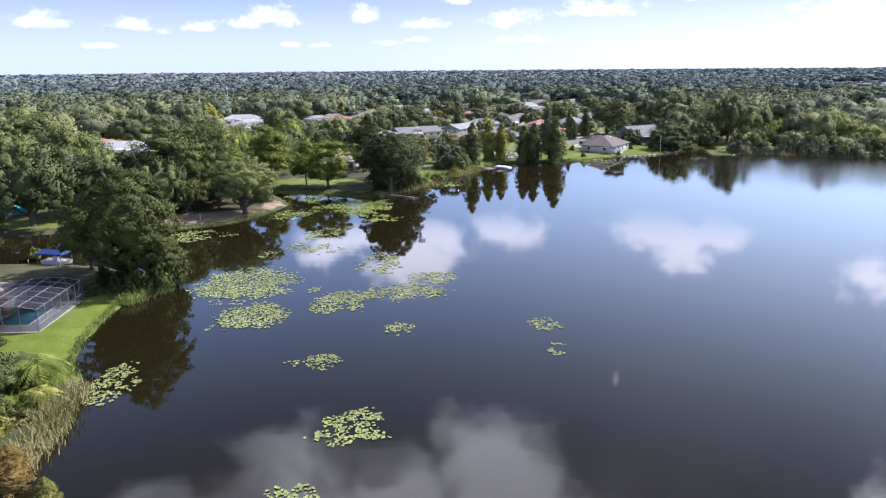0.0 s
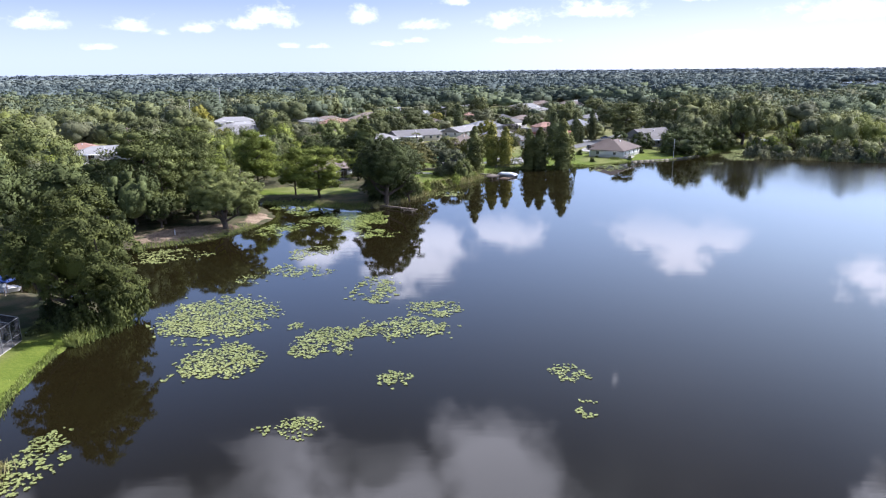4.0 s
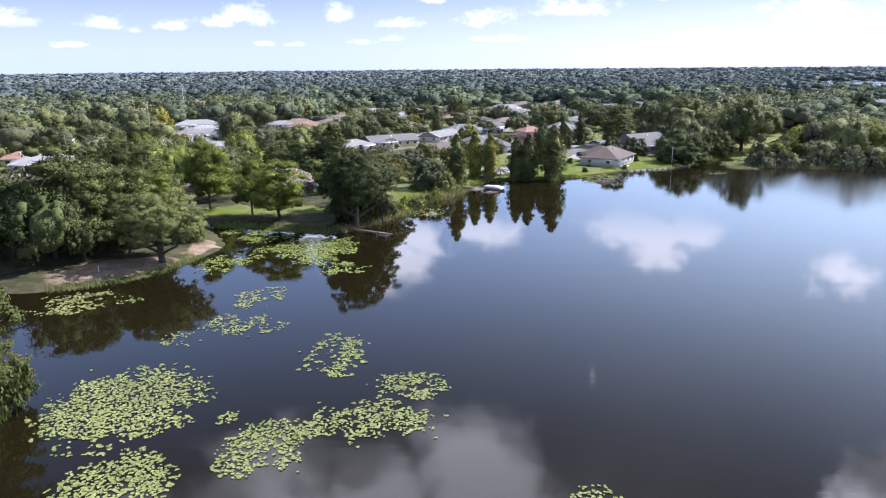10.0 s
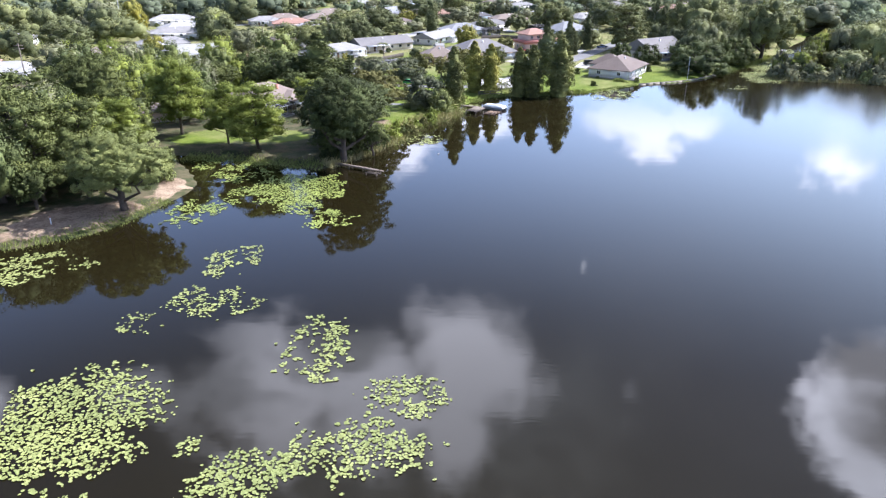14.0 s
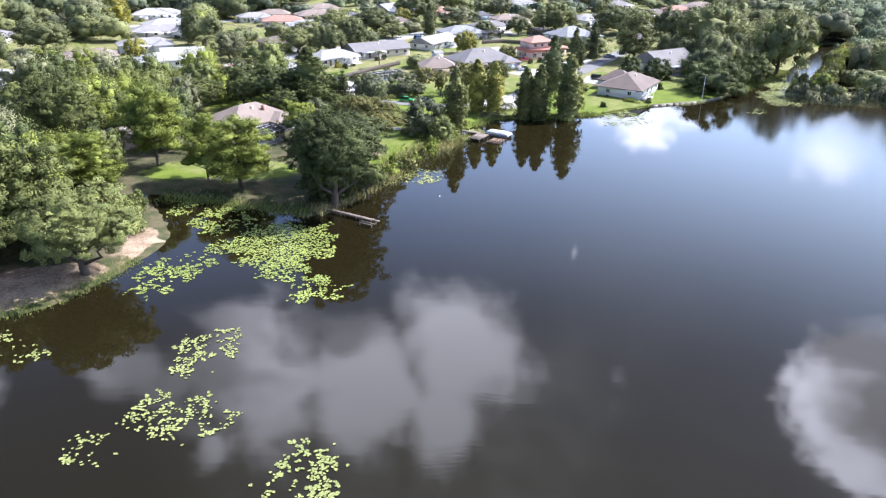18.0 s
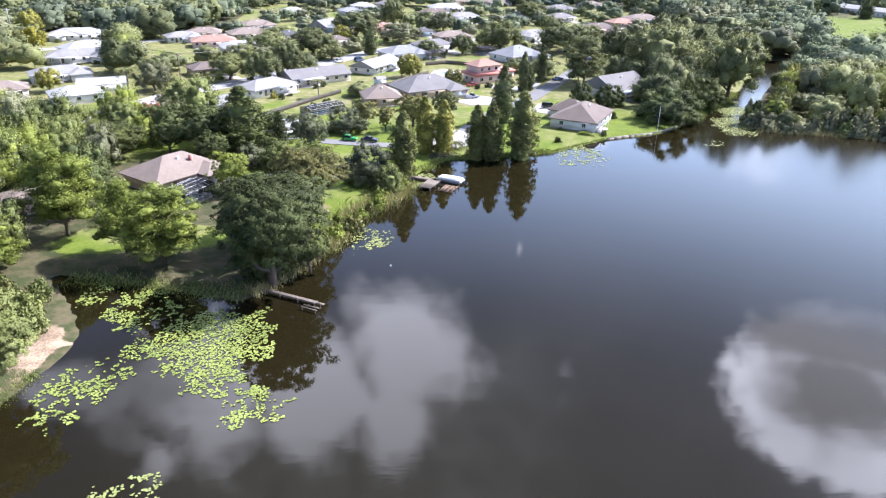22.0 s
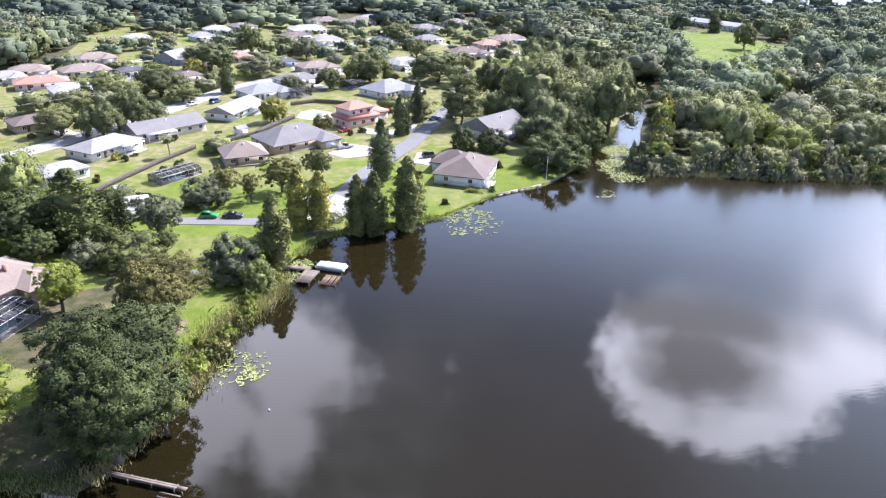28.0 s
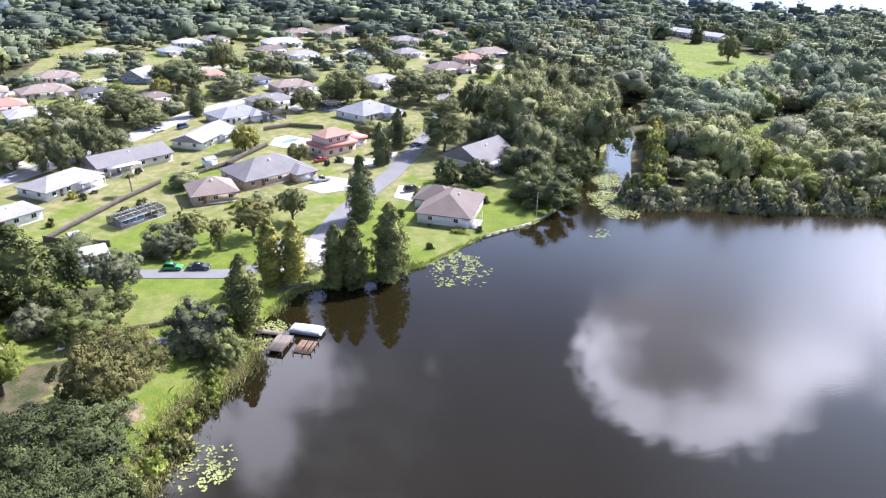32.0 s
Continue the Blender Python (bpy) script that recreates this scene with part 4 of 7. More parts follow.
tree("oak", -107.6, 256.2, 12.5, 18.2, "mid")
tree("palm", -85.8, 324.8, 14.8, 7.0, "mid")
tree("oak", -71.8, 321.2, 8.3, 12.1, "mid")
tree("oak", -58.2, 172.6, 15.6, 21.2, "willow", "on the sandy bank")
tree("oak", -73.0, 172.5, 9.0, 10.0, "dark")
tree("oak", -67.0, 178.5, 9.0, 10.0, "dark")
tree("oak", -65.0, 186.0, 9.0, 9.0, "dark")
tree("oak", -61.0, 178.0, 10.0, 10.0, "light")
tree("oak", -84.3, 203.6, 10.4, 14.6, "mid")
tree("oak", -83.7, 212.5, 8.9, 10.2, "mid")
tree("oak", -121.0, 352.0, 8.5, 9.0, "yellow")
tree("oak", -117.5, 317.8, 7.2, 12.7, "mid")
tree("oak", -163.0, 366.0, 13.0, 22.0, "dark")
tree("oak", -73.5, 303.5, 8.5, 11.0, "pink")
tree("oak", -64, 287, 12, 15, "dark")
tree("oak", -55, 291, 11, 13, "dark")
tree("oak", -48, 288, 9.5, 11, "mid")
tree("oak", -72, 294, 10, 13, "mid")
tree("oak", -61, 277, 10, 12, "dark")
tree("oak", -66, 303, 9, 11, "dark")
tree("palm", -146.5, 329.0, 6.5, 8.0, "light")
tree("palm", -138.5, 330.0, 6.0, 7.0, "light")
tree("oak", -164.0, 442.0, 11.0, 12.0, "gold")
tree("oak", -186.0, 490.0, 13.0, 14.0, "yellow")
tree("oak", -124.1, 292.7, 10.6, 13.7, "mid")
tree("oak", -168.0, 425.0, 12.0, 20.0, "mid")
tree("pine", -80.6, 183.0, 20.6, 22.8, "mid")
tree("oak", -91.9, 183.0, 16.8, 17.6, "dark")
tree("oak", -97.1, 171.7, 15.8, 21.2, "dark")
tree("oak", -57.9, 111.7, 21.7, 25.0, "big")
tree("oak", -67.7, 120.1, 15.3, 13.6, "big")
tree("oak", -103.5, 157.3, 19.5, 21.3, "dark")
tree("oak", -131.5, 194.3, 19.1, 22.7, "mid")
tree("oak", -126.1, 214.0, 19.1, 22.0, "mid")
tree("oak", -183.6, 286.0, 18.3, 32.6, "mid")
tree("pine", -74.0, 177.0, 17.0, 14.0, "mid")
tree("oak", -80.5, 176.0, 14.0, 14.0, "dark")
tree("pine", -69.0, 184.0, 16.0, 13.0, "mid")
tree("oak", -87.0, 174.5, 13.0, 13.0, "dark")
tree("oak", -54.0, 112.0, 9.5, 11.0, "big")
tree("oak", -61.0, 115.5, 12.0, 14.0, "big")
tree("oak", -70.0, 121.0, 11.0, 12.0, "dark")
tree("oak", -19.5, 207.0, 8.0, 9.0, "mid")
tree("oak", -28.5, 203.5, 8.0, 10.0, "dark")

# ======== roads, drives and houses ========
def boxes(items):
    """Corners and faces of many boxes, each (x0, y0, z0, x1, y1, z1)."""
    co, fa = [], []
    for x0, y0, z0, x1, y1, z1 in items:
        b = len(co)
        co += [(x0, y0, z0), (x1, y0, z0), (x1, y1, z0), (x0, y1, z0), (x0, y0, z1), (x1, y0, z1), (x1, y1, z1), (x0, y1, z1)]
        fa += [(b, b + 3, b + 2, b + 1), (b + 4, b + 5, b + 6, b + 7), (b, b + 1, b + 5, b + 4), (b + 1, b + 2, b + 6, b + 5), (b + 2, b + 3, b + 7, b + 6), (b + 3, b, b + 4, b + 7)]
    return co, fa


def box(name, b, mat, parent, label=""):
    return part(name, bulk(name, *boxes([b]), mat), parent, label)


def poly(name, co, faces, mat, parent=None, label=""):
    me = bpy.data.meshes.new(name)
    me.from_pydata([tuple(c) for c in co], [], faces)
    me.materials.append(mat)
    me.update()
    ob = new(name, me)
    if parent:
        ob.parent = parent
    if label:
        ob["label"] = label
    return ob


PAVED = []


def slab(name, outline, mat, label, category, top=LAND + 0.07, thick=0.2):
    """A poured slab or paved patch with a real edge."""
    n = len(outline)
    co = [(x, y, top) for x, y in outline] + [(x, y, top - thick) for x, y in outline]
    ob = poly(name, co, [tuple(range(n)), tuple(range(2 * n - 1, n - 1, -1))] + [((i + 1) % n, i, n + i, n + (i + 1) % n) for i in range(n)], mat)
    c = np.mean(outline, 0)
    PAVED.append((np.array(outline), c))
    return tagged(ob, label, category, kind="structure")


def road(name, line, wide, mat, label, top=LAND + 0.06):
    """A strip of road along a line, with low kerbs."""
    pts = [Vector(p) for p in line]
    left, right = [], []
    for i, p in enumerate(pts):
        d = (pts[min(i + 1, len(pts) - 1)] - pts[max(i - 1, 0)]).normalized()
        s = Vector((-d.y, d.x)) * wide / 2
        left.append(p + s), right.append(p - s)
    ob = slab(name, [tuple(p) for p in left] + [tuple(p) for p in right[::-1]], mat, label, "road", top)
    for edge, side in ((left, 1), (right, -1)):
        co, fa = [], []
        for i, p in enumerate(edge):
            d = (edge[min(i + 1, len(edge) - 1)] - edge[max(i - 1, 0)]).normalized()
            s = Vector((-d.y, d.x)) * 0.45 * side
            co += [(p.x, p.y, top - 0.1), (p.x, p.y, top + 0.07), (p.x + s.x, p.y + s.y, top + 0.09), (p.x + s.x, p.y + s.y, top - 0.1)]
        for i in range(len(edge) - 1):
            for k in range(3):
                fa.append((4 * i + k, 4 * i + k + 1, 4 * i + k + 5, 4 * i + k + 4))
        poly("kerb", co, fa, CONCRETE if mat is ROAD else mat, ob)
    return ob


HOUSES = []


def window(ob, x, y, z, wide, high, face):
    """A window on the wall that faces along -y (0), +x (90), +y (180) or -x (270)."""
    frame_ob = new("window")
    frame_ob.parent = ob
    frame_ob.matrix_basis = Matrix.LocRotScale((x, y, z), Euler((0, 0, radians(face))), None)
    w2, t = wide / 2, 0.07
    me = bulk("frame", *boxes([(-w2, -0.05, 0, -w2 + t, 0.05, high), (w2 - t, -0.05, 0, w2, 0.05, high), (-w2, -0.05, 0, w2, 0.05, t), (-w2, -0.05, high - t, w2, 0.05, high),
                               (-t / 2, -0.045, 0, t / 2, 0.045, high), (-w2 - 0.05, -0.1, -0.07, w2 + 0.05, 0.05, 0)]), FRAME_WHITE)
    part("frame", me, frame_ob)
    part("pane", bulk("pane", [(-w2, -0.02, 0), (w2, -0.02, 0), (w2, -0.02, high), (-w2, -0.02, high)], [(0, 1, 2, 3)], GLASS), frame_ob)


def roof_mesh(w, d, z, rise, kind, over=0.6, thick=0.22):
    """A hipped or gabled roof over w by d (ridge along x), with eaves and fascia."""
    a, b = w / 2 + over, d / 2 + over
    run = max(a - b, 0.01) if kind == "hip" else a
    co = [(-a, -b, z), (a, -b, z), (a, b, z), (-a, b, z), (-run, 0, z + rise), (run, 0, z + rise)]
    co += [(x, y, q - thick) for x, y, q in co[:4]]
    fa = [(0, 1, 5, 4), (2, 3, 4, 5), (1, 2, 5), (3, 0, 4), (6, 9, 8, 7), (0, 6, 7, 1), (1, 7, 8, 2), (2, 8, 9, 3), (3, 9, 6, 0)]
    return co, fa


def house(x, y, turn, w, d, wall=WHITE, roof="grey", kind="hip", high=2.7, rise=0, label="", windows=True, garage=0, door=0.25, z=LAND, drive=0.0, wing=None, porch=None):
    """A one-storey house: plinth, four walls, roof, windows, doors."""
    ob = thing("house", x, y, z, turn)
    colour = {"brown": "brown shingle", "grey": "grey shingle", "dark": "dark shingle", "pale": "pale grey", "white": "white", "tan": "tan shingle", "clay": "terracotta", "blue": "blue-grey"}[roof]
    tagged(ob, label or f"one-storey {'hip' if kind == 'hip' else 'gable'}-roofed house with a {colour} roof", "house", "houses round the lake")
    a, b, t = w / 2, d / 2, 0.2
    box("foundation", (-a - 0.05, -b - 0.05, -0.3, a + 0.05, b + 0.05, 0.25), CONCRETE, ob)
    for item in ((-a, -b, 0.25, a, -b + t, high), (-a, b - t, 0.25, a, b, high), (-a, -b + t, 0.25, -a + t, b - t, high), (a - t, -b + t, 0.25, a, b - t, high)):
        box("wall", item, wall, ob)
    rise = rise or min(w, d) / 2 * 0.42
    co, fa = roof_mesh(w, d, high + 0.1, rise, kind)
    poly("roof", co, fa, ROOF[roof], ob)
    if kind == "gable":
        for s in (-1, 1):
            poly("gable", [(s * (a - 0.02), -b, high), (s * (a - 0.02), b, high), (s * (a - 0.02), 0, high + rise * 0.93)], [(0, 1, 2) if s > 0 else (0, 2, 1)], wall, ob)
    if windows:
        n = max(2, int(w / 4))
        for k in range(n):
            u = -a + (k + 0.5) * w / n
            window(ob, u, -b - 0.01, 1.1, 1.3, 1.2, 0)
            window(ob, u, b + 0.01, 1.1, 1.3, 1.2, 180)
        for s, f in ((1, 90), (-1, 270)):
            for v in (-d / 4, d / 4):
                window(ob, s * (a + 0.01), v, 1.1, 1.2, 1.2, f)
    if door:
        u = (door - 0.5) * w
        box("door", (u - 0.5, -b - 0.06, 0.25, u + 0.5, -b + 0.02, 2.3), WOOD_BROWN, ob)
    if garage:
        u = garage * (a - 3.0)
        box("garage_door", (u - 2.4, -b - 0.05, 0.25, u + 2.4, -b + 0.02, 2.4), FRAME_WHITE, ob)
    box("vent", (-0.3, -d * 0.16, high + rise * 0.6, 0.2, -d * 0.16 + 0.4, high + rise * 0.92), FRAME_WHITE, ob)
    HOUSES.append((x, y, turn, w, d))
    own = random.Random(int(x * 7 + y * 13))
    wing = own.choice((-1, 1, 1, 0)) if wing is None and w >= 14 else wing
    porch = own.choice((-1, 1, 0)) if porch is None and w >= 14 else porch
    if wing:
        ww, out, u = min(7.0, w * 0.40), own.uniform(2.6, 4.2), wing * (a - min(7.0, w * 0.40) / 2 - 0.4)
        box("wing_wall", (u - ww / 2, -b - out, -0.2, u + ww / 2, -b + 0.1, high), wall, ob)
        co, fa = roof_mesh(out + d * 0.9, ww, high + 0.08, ww / 2 * 0.44, kind)
        wing_roof = poly("wing_roof", co, fa, ROOF[roof], ob)
        wing_roof.matrix_basis = pose(u, -b - out + (out + d * 0.9) / 2, 0, 0, 0, 90)
        box("garage_door", (u - 2.2, -b - out - 0.05, 0.0, u + 2.2, -b - out + 0.02, 2.2), FRAME_WHITE, ob)
    if porch:
        u, long, out = -porch * a * 0.42, w * 0.42, own.uniform(2.4, 3.6)
        box("porch_roof", (u - long / 2, -b - out, high - 0.12, u + long / 2, -b + 0.05, high + 0.04), FRAME_WHITE, ob, "flat white porch roof")
        box("porch_slab", (u - long / 2 - 0.3, -b - out - 0.3, -0.2, u + long / 2 + 0.3, -b, 0.14), CONCRETE, ob)
        for k in range(4):
            v = u - long / 2 + 0.1 + k * (long - 0.2) / 3
            box("porch_post", (v - 0.06, -b - out + 0.05, 0.14, v + 0.06, -b - out + 0.17, high - 0.12), FRAME_WHITE, ob)
    if drive:
        c, s = math.cos(radians(turn)), math.sin(radians(turn))
        u0, v0, v1 = (0.3 if drive > 0 else -0.3) * w, -b - 0.1, -b - abs(drive)
        slab("driveway", [(x + c * u - s * v, y + s * u + c * v) for u, v in ((u0 - 2.6, v0), (u0 - 2.9, v1), (u0 + 2.9, v1), (u0 + 2.6, v0))], CONCRETE, "pale concrete driveway beside a house", "driveway", LAND + 0.045)
    return ob


road("road_main", [(-112, 255), (-101, 286), (-95, 307), (-90, 324), (-80, 344), (-65, 361), (-33, 405), (-15, 434), (5, 457), (54, 486), (110, 500), (170, 530)], 7.5, ROAD, "pale sunlit residential street with low kerbs")
road("road_back", [(-190, 420), (-120, 470), (-70, 506), (-42, 528), (0, 545), (52, 550), (88, 600), (100, 650), (130, 720)], 6.5, ROAD, "pale residential street between the far houses")
road("road_lane", [(14, 289), (24.5, 310.5), (33, 324), (45.5, 341.5), (55, 358), (66, 378), (74, 392), (90, 430), (112, 498)], 5.2, LANE, "grey asphalt lane leading to the turning circle")
circle = [(11 + 8.5 * math.cos(k * math.pi / 10), 290 + 9.5 * math.sin(k * math.pi / 10)) for k in range(20)]
slab("turning_circle", circle, CONCRETE, "pale concrete turning circle at the end of the lane", "pavement", LAND + 0.09)
slab("driveway_1", [(-24, 285.5), (-4, 280.5), (3.5, 282), (3.5, 287), (-4, 285), (-24, 290)], LANE, "grey driveway with two parked cars", "driveway", LAND + 0.11)
slab("driveway_2", [(18, 336), (23, 330), (33, 331.5), (33, 341), (27, 345)], CONCRETE, "bright concrete driveway", "driveway", LAND + 0.11)
slab("driveway_3", [(33, 358), (42, 352), (50, 356), (54, 366), (49, 367), (44, 360), (35, 364)], CONCRETE, "curving bright concrete driveway", "driveway", LAND + 0.11)
slab("driveway_4", [(42, 322), (46, 318), (53, 322), (52, 329), (46, 332)], CONCRETE, "concrete driveway beside the lake house", "driveway", LAND + 0.11)
slab("footpath", [(-34, 258), (-14, 256), (-2, 255.5), (-2, 257), (-14, 258.3), (-34, 261)], LANE, "narrow grey path to the dock", "path", LAND + 0.05)

lake_house = house(54.3, 306.6, 58.5, 19.0, 13.7, WHITE, "brown", high=2.8, rise=3.5, label="white lake house with a brown hipped shingle roof on the lawn", door=0, wing=0, porch=0)
box("wing_wall", (0.5, 6.85, 0.25, 9.5, 10.4, 2.8), WHITE, lake_house)
co, fa = roof_mesh(10.9, 9.0, 2.9, 3.0, "hip")
wing = poly("wing_roof", co, fa, ROOF["brown"], lake_house)
wing.matrix_basis = pose(5.0, 5.05, 0, 0, 0, 90)
box("porch_slab", (-9.5, -9.2, -0.1, -3.0, -6.9, 0.3), CONCRETE, lake_house)
for k in range(3):
    box("porch_post", (-9.2 + k * 3, -9.1, 0.3, -9.05 + k * 3, -8.95, 2.7), WHITE, lake_house)
house(-47.5, 350.5, 50, 19, 11, WHITE, "pale", label="long low white house with a pale flat-pitched roof", porch=-1, wing=0)
house(-32, 370.5, 33, 24, 12, CREAM, "grey", "gable", label="cream house with a grey gable roof and white awnings", porch=1, wing=0)
house(-9, 394, 60, 22, 11, WHITE, "pale", "gable", label="white house with a pale gable roof", porch=-1, wing=0)
house(3, 424, 28, 19, 13, WHITE, "blue")
house(9, 349, 26, 22, 15, TAN, "grey", rise=4.0, label="large grey hip-roofed house beside a concrete drive", wing=1, porch=0)
house(-7, 334, 10, 12, 11, TAN, "tan", label="tan hip-roofed house half hidden by trees", rise=3.4)
house(54, 420, 35, 19, 15, WHITE, "blue", rise=3.6, label="white house with a pale blue-grey hip roof")
house(78, 350, 33, 19, 16, CREAM, "grey", "gable", rise=4.2, label="grey gable-roofed house among dark trees")
cove_house = house(-54.5, 256, 50, 18, 13, TAN, "tan", rise=3.6, label="low house with a tan shingle roof and a screened pool", windows=False, porch=0)
box("chimney", (2.2, -3.4, 3.2, 3.0, -2.7, 5.9), BRICKRED, cove_house, "short brick chimney")
house(-34, 294, 15, 9, 9, WHITE, "white", label="small white building behind trees")
house(-56, 326, 40, 13, 9, WHITE, "pale")
house(30, 478, 20, 18, 11, CREAM, "tan", drive=8)
house(18, 447, 25, 18, 11, WHITE, "grey", drive=11)
house(16, 494, 20, 10, 9, BLUEGREY, "dark", drive=8)
house(-6, 512, 20, 12, 10, PINKISH, "clay", drive=8)
house(-38, 512, 60, 14, 12, BLUEGREY, "blue", "gable", rise=3.5, drive=-8)
house(-27, 592, 20, 14, 10, WHITE, "blue", drive=8)
house(-75, 483, 25, 20, 12, CREAM, "tan", drive=10)
house(-54, 478, 25, 12, 9, WHITE, "dark", drive=-9)
house(-72, 440, 20, 17, 10, WHITE, "white", drive=10)
house(-29, 462, 25, 11, 8, CREAM, "brown", drive=11)
house(117, 512, 15, 21, 13, PINKISH, "brown", drive=-9)
house(140, 540, 15, 16, 11, PINKISH, "clay", drive=-8)
house(160, 560, 10, 22, 13, BLUEGREY, "tan", drive=11)
house(143.5, 436, 30, 9, 8, TAN, "clay", drive=8)
house(55, 668, 10, 22, 12, TAN, "tan", drive=-8)
house(29, 588, 15, 18, 10, TAN, "brown", drive=-8)
house(46, 568, 15, 18, 10, WHITE, "pale", drive=11)
house(-79, 239, 30, 9, 8, PINKISH, "tan", label="small pinkish outbuilding under the pines", windows=False)
house(-140, 204, 30, 16, 12, WHITE, "white")
house(84, 570, 25, 16, 11, WHITE, "pale", drive=-9)
house(120, 620, 25, 18, 11, CREAM, "grey", drive=10)
house(150, 650, 25, 18, 11, WHITE, "tan", drive=11)
house(90, 680, 25, 18, 11, WHITE, "pale", drive=8)
house(30, 730, 25, 20, 11, CREAM, "clay", drive=11)
house(-107, 338, 30, 15, 11, WHITE, "white", drive=-9, label="white hip-roofed house beside the sunlit street")
house(-104, 354, 20, 15, 8.5, WHITE, "white", "gable", label="white gable-roofed house behind its neighbour")
house(-126, 374, 28, 20, 10, WHITE, "pale", drive=9)
house(-135, 344, 25, 19, 11, CREAM, "tan", drive=10, label="low cream house with a wide tan roof")
house(-138, 435, 42, 22, 12, WHITE, "white", drive=10)
house(-134, 413, 22, 24, 11, WHITE, "pale", drive=-9)
house(-158, 477, 15, 24, 12, WHITE, "white", drive=9)
house(-87, 456, 15, 20, 11, PINKISH, "clay", drive=-9)
house(-105, 470, 25, 16, 10, WHITE, "pale")
house(-98, 486, 15, 16, 10, CREAM, "tan", drive=9)
house(-74, 385, 30, 15, 10, TAN, "brown", drive=10)
house(-153, 302, 25, 22, 12, WHITE, "white", drive=-10, label="large white house among tall trees")
house(-170, 316, 25, 13, 11, WHITE, "clay", label="white house wing with a reddish tile roof")
house(-197, 390, 20, 15, 10, WHITE, "grey", drive=-9)
house(39, 620, 12, 24, 12, WHITE, "white", drive=9)
house(82, 662, 12, 20, 11, CREAM, "tan", drive=-9)
house(-19, 624, 15, 16, 10, WHITE, "white", drive=8)
house(-2, 637, 20, 16, 11, CREAM, "grey")
house(74, 484, 25, 18, 11, WHITE, "pale", drive=-9)
house(-64, 588, 20, 15, 10, WHITE, "white", drive=8)
house(-76, 517, 25, 18, 11, CREAM, "tan", drive=-10)
house(108, 566, 25, 17, 11, CREAM, "grey", drive=9)
house(352, 618, -72, 46, 11, WHITE, "white", "gable", label="long white barn-like building beyond the meadow", high=3.6, rise=2.4)


def two_storey():
    """The pink two-storey house with red bands and a clay roof."""
    x, y, turn = 32.5, 371.5, 30
    ob = tagged(thing("house", x, y, LAND, turn), "pink two-storey house with red bands and terracotta roof", "house", "houses round the lake")
    box("lower_wall", (-6.5, -4.5, -0.2, 6.5, 4.5, 3.0), PINKISH, ob)
    box("balcony_band", (-7.1, -5.1, 2.9, 7.1, 5.1, 3.9), BRICKRED, ob, "red parapet band")
    box("upper_wall", (-5.2, -3.4, 3.9, 5.2, 4.2, 6.3), PINKISH, ob)
    co, fa = roof_mesh(10.4, 7.6, 6.4, 2.0, "hip", 0.8)
    roof_ob = poly("roof", co, fa, ROOF["clay"], ob)
    roof_ob.location = (0, 0.4, 0)
    box("wing", (6.5, -1.5, -0.2, 14.0, 6.0, 3.0), PINKISH, ob)
    box("wing_band", (6.3, -1.9, 2.6, 14.4, 6.4, 3.5), BRICKRED, ob, "red parapet band")
    for u in (-4.2, 0, 4.2):
        window(ob, u, -4.51, 0.9, 1.6, 1.4, 0)
        window(ob, u * 0.8, -3.41, 4.5, 1.3, 1.2, 0)
    for v in (-1.5, 2.0):
        window(ob, 5.21, v, 4.5, 1.2, 1.2, 90)
        window(ob, -6.51, v, 0.9, 1.3, 1.3, 270)
    box("garage_door", (8.0, -1.58, -0.1, 12.6, -1.48, 2.2), FRAME_WHITE, ob)
    HOUSES.append((x, y, turn, 22, 12))


two_storey()

# ======== water lilies and reeds ========
def lily_leaf(seed):
    """One floating leaf: a notched, slightly cupped disc with a thick rim."""
    g = np.random.default_rng(seed)
    n, co = 7, [(0, 0, 0.02)]
    for k in range(n):
        t = 0.25 + (2 * math.pi - 0.5) * k / (n - 1)
        r = 0.165 * g.uniform(0.85, 1.1)
        co.append((r * math.cos(t), r * math.sin(t), 0.03 + 0.03 * g.random()))
    return co, [(0, k, k + 1) for k in range(1, n)]


LILY = []
for s in range(4):
    lc, lf = lily_leaf(s)
    LILY.append((np.array(lc), np.array(lf), bulk("lily_pad", lc, lf, LEAF["pad"])))
lily_rng = np.random.default_rng(91)


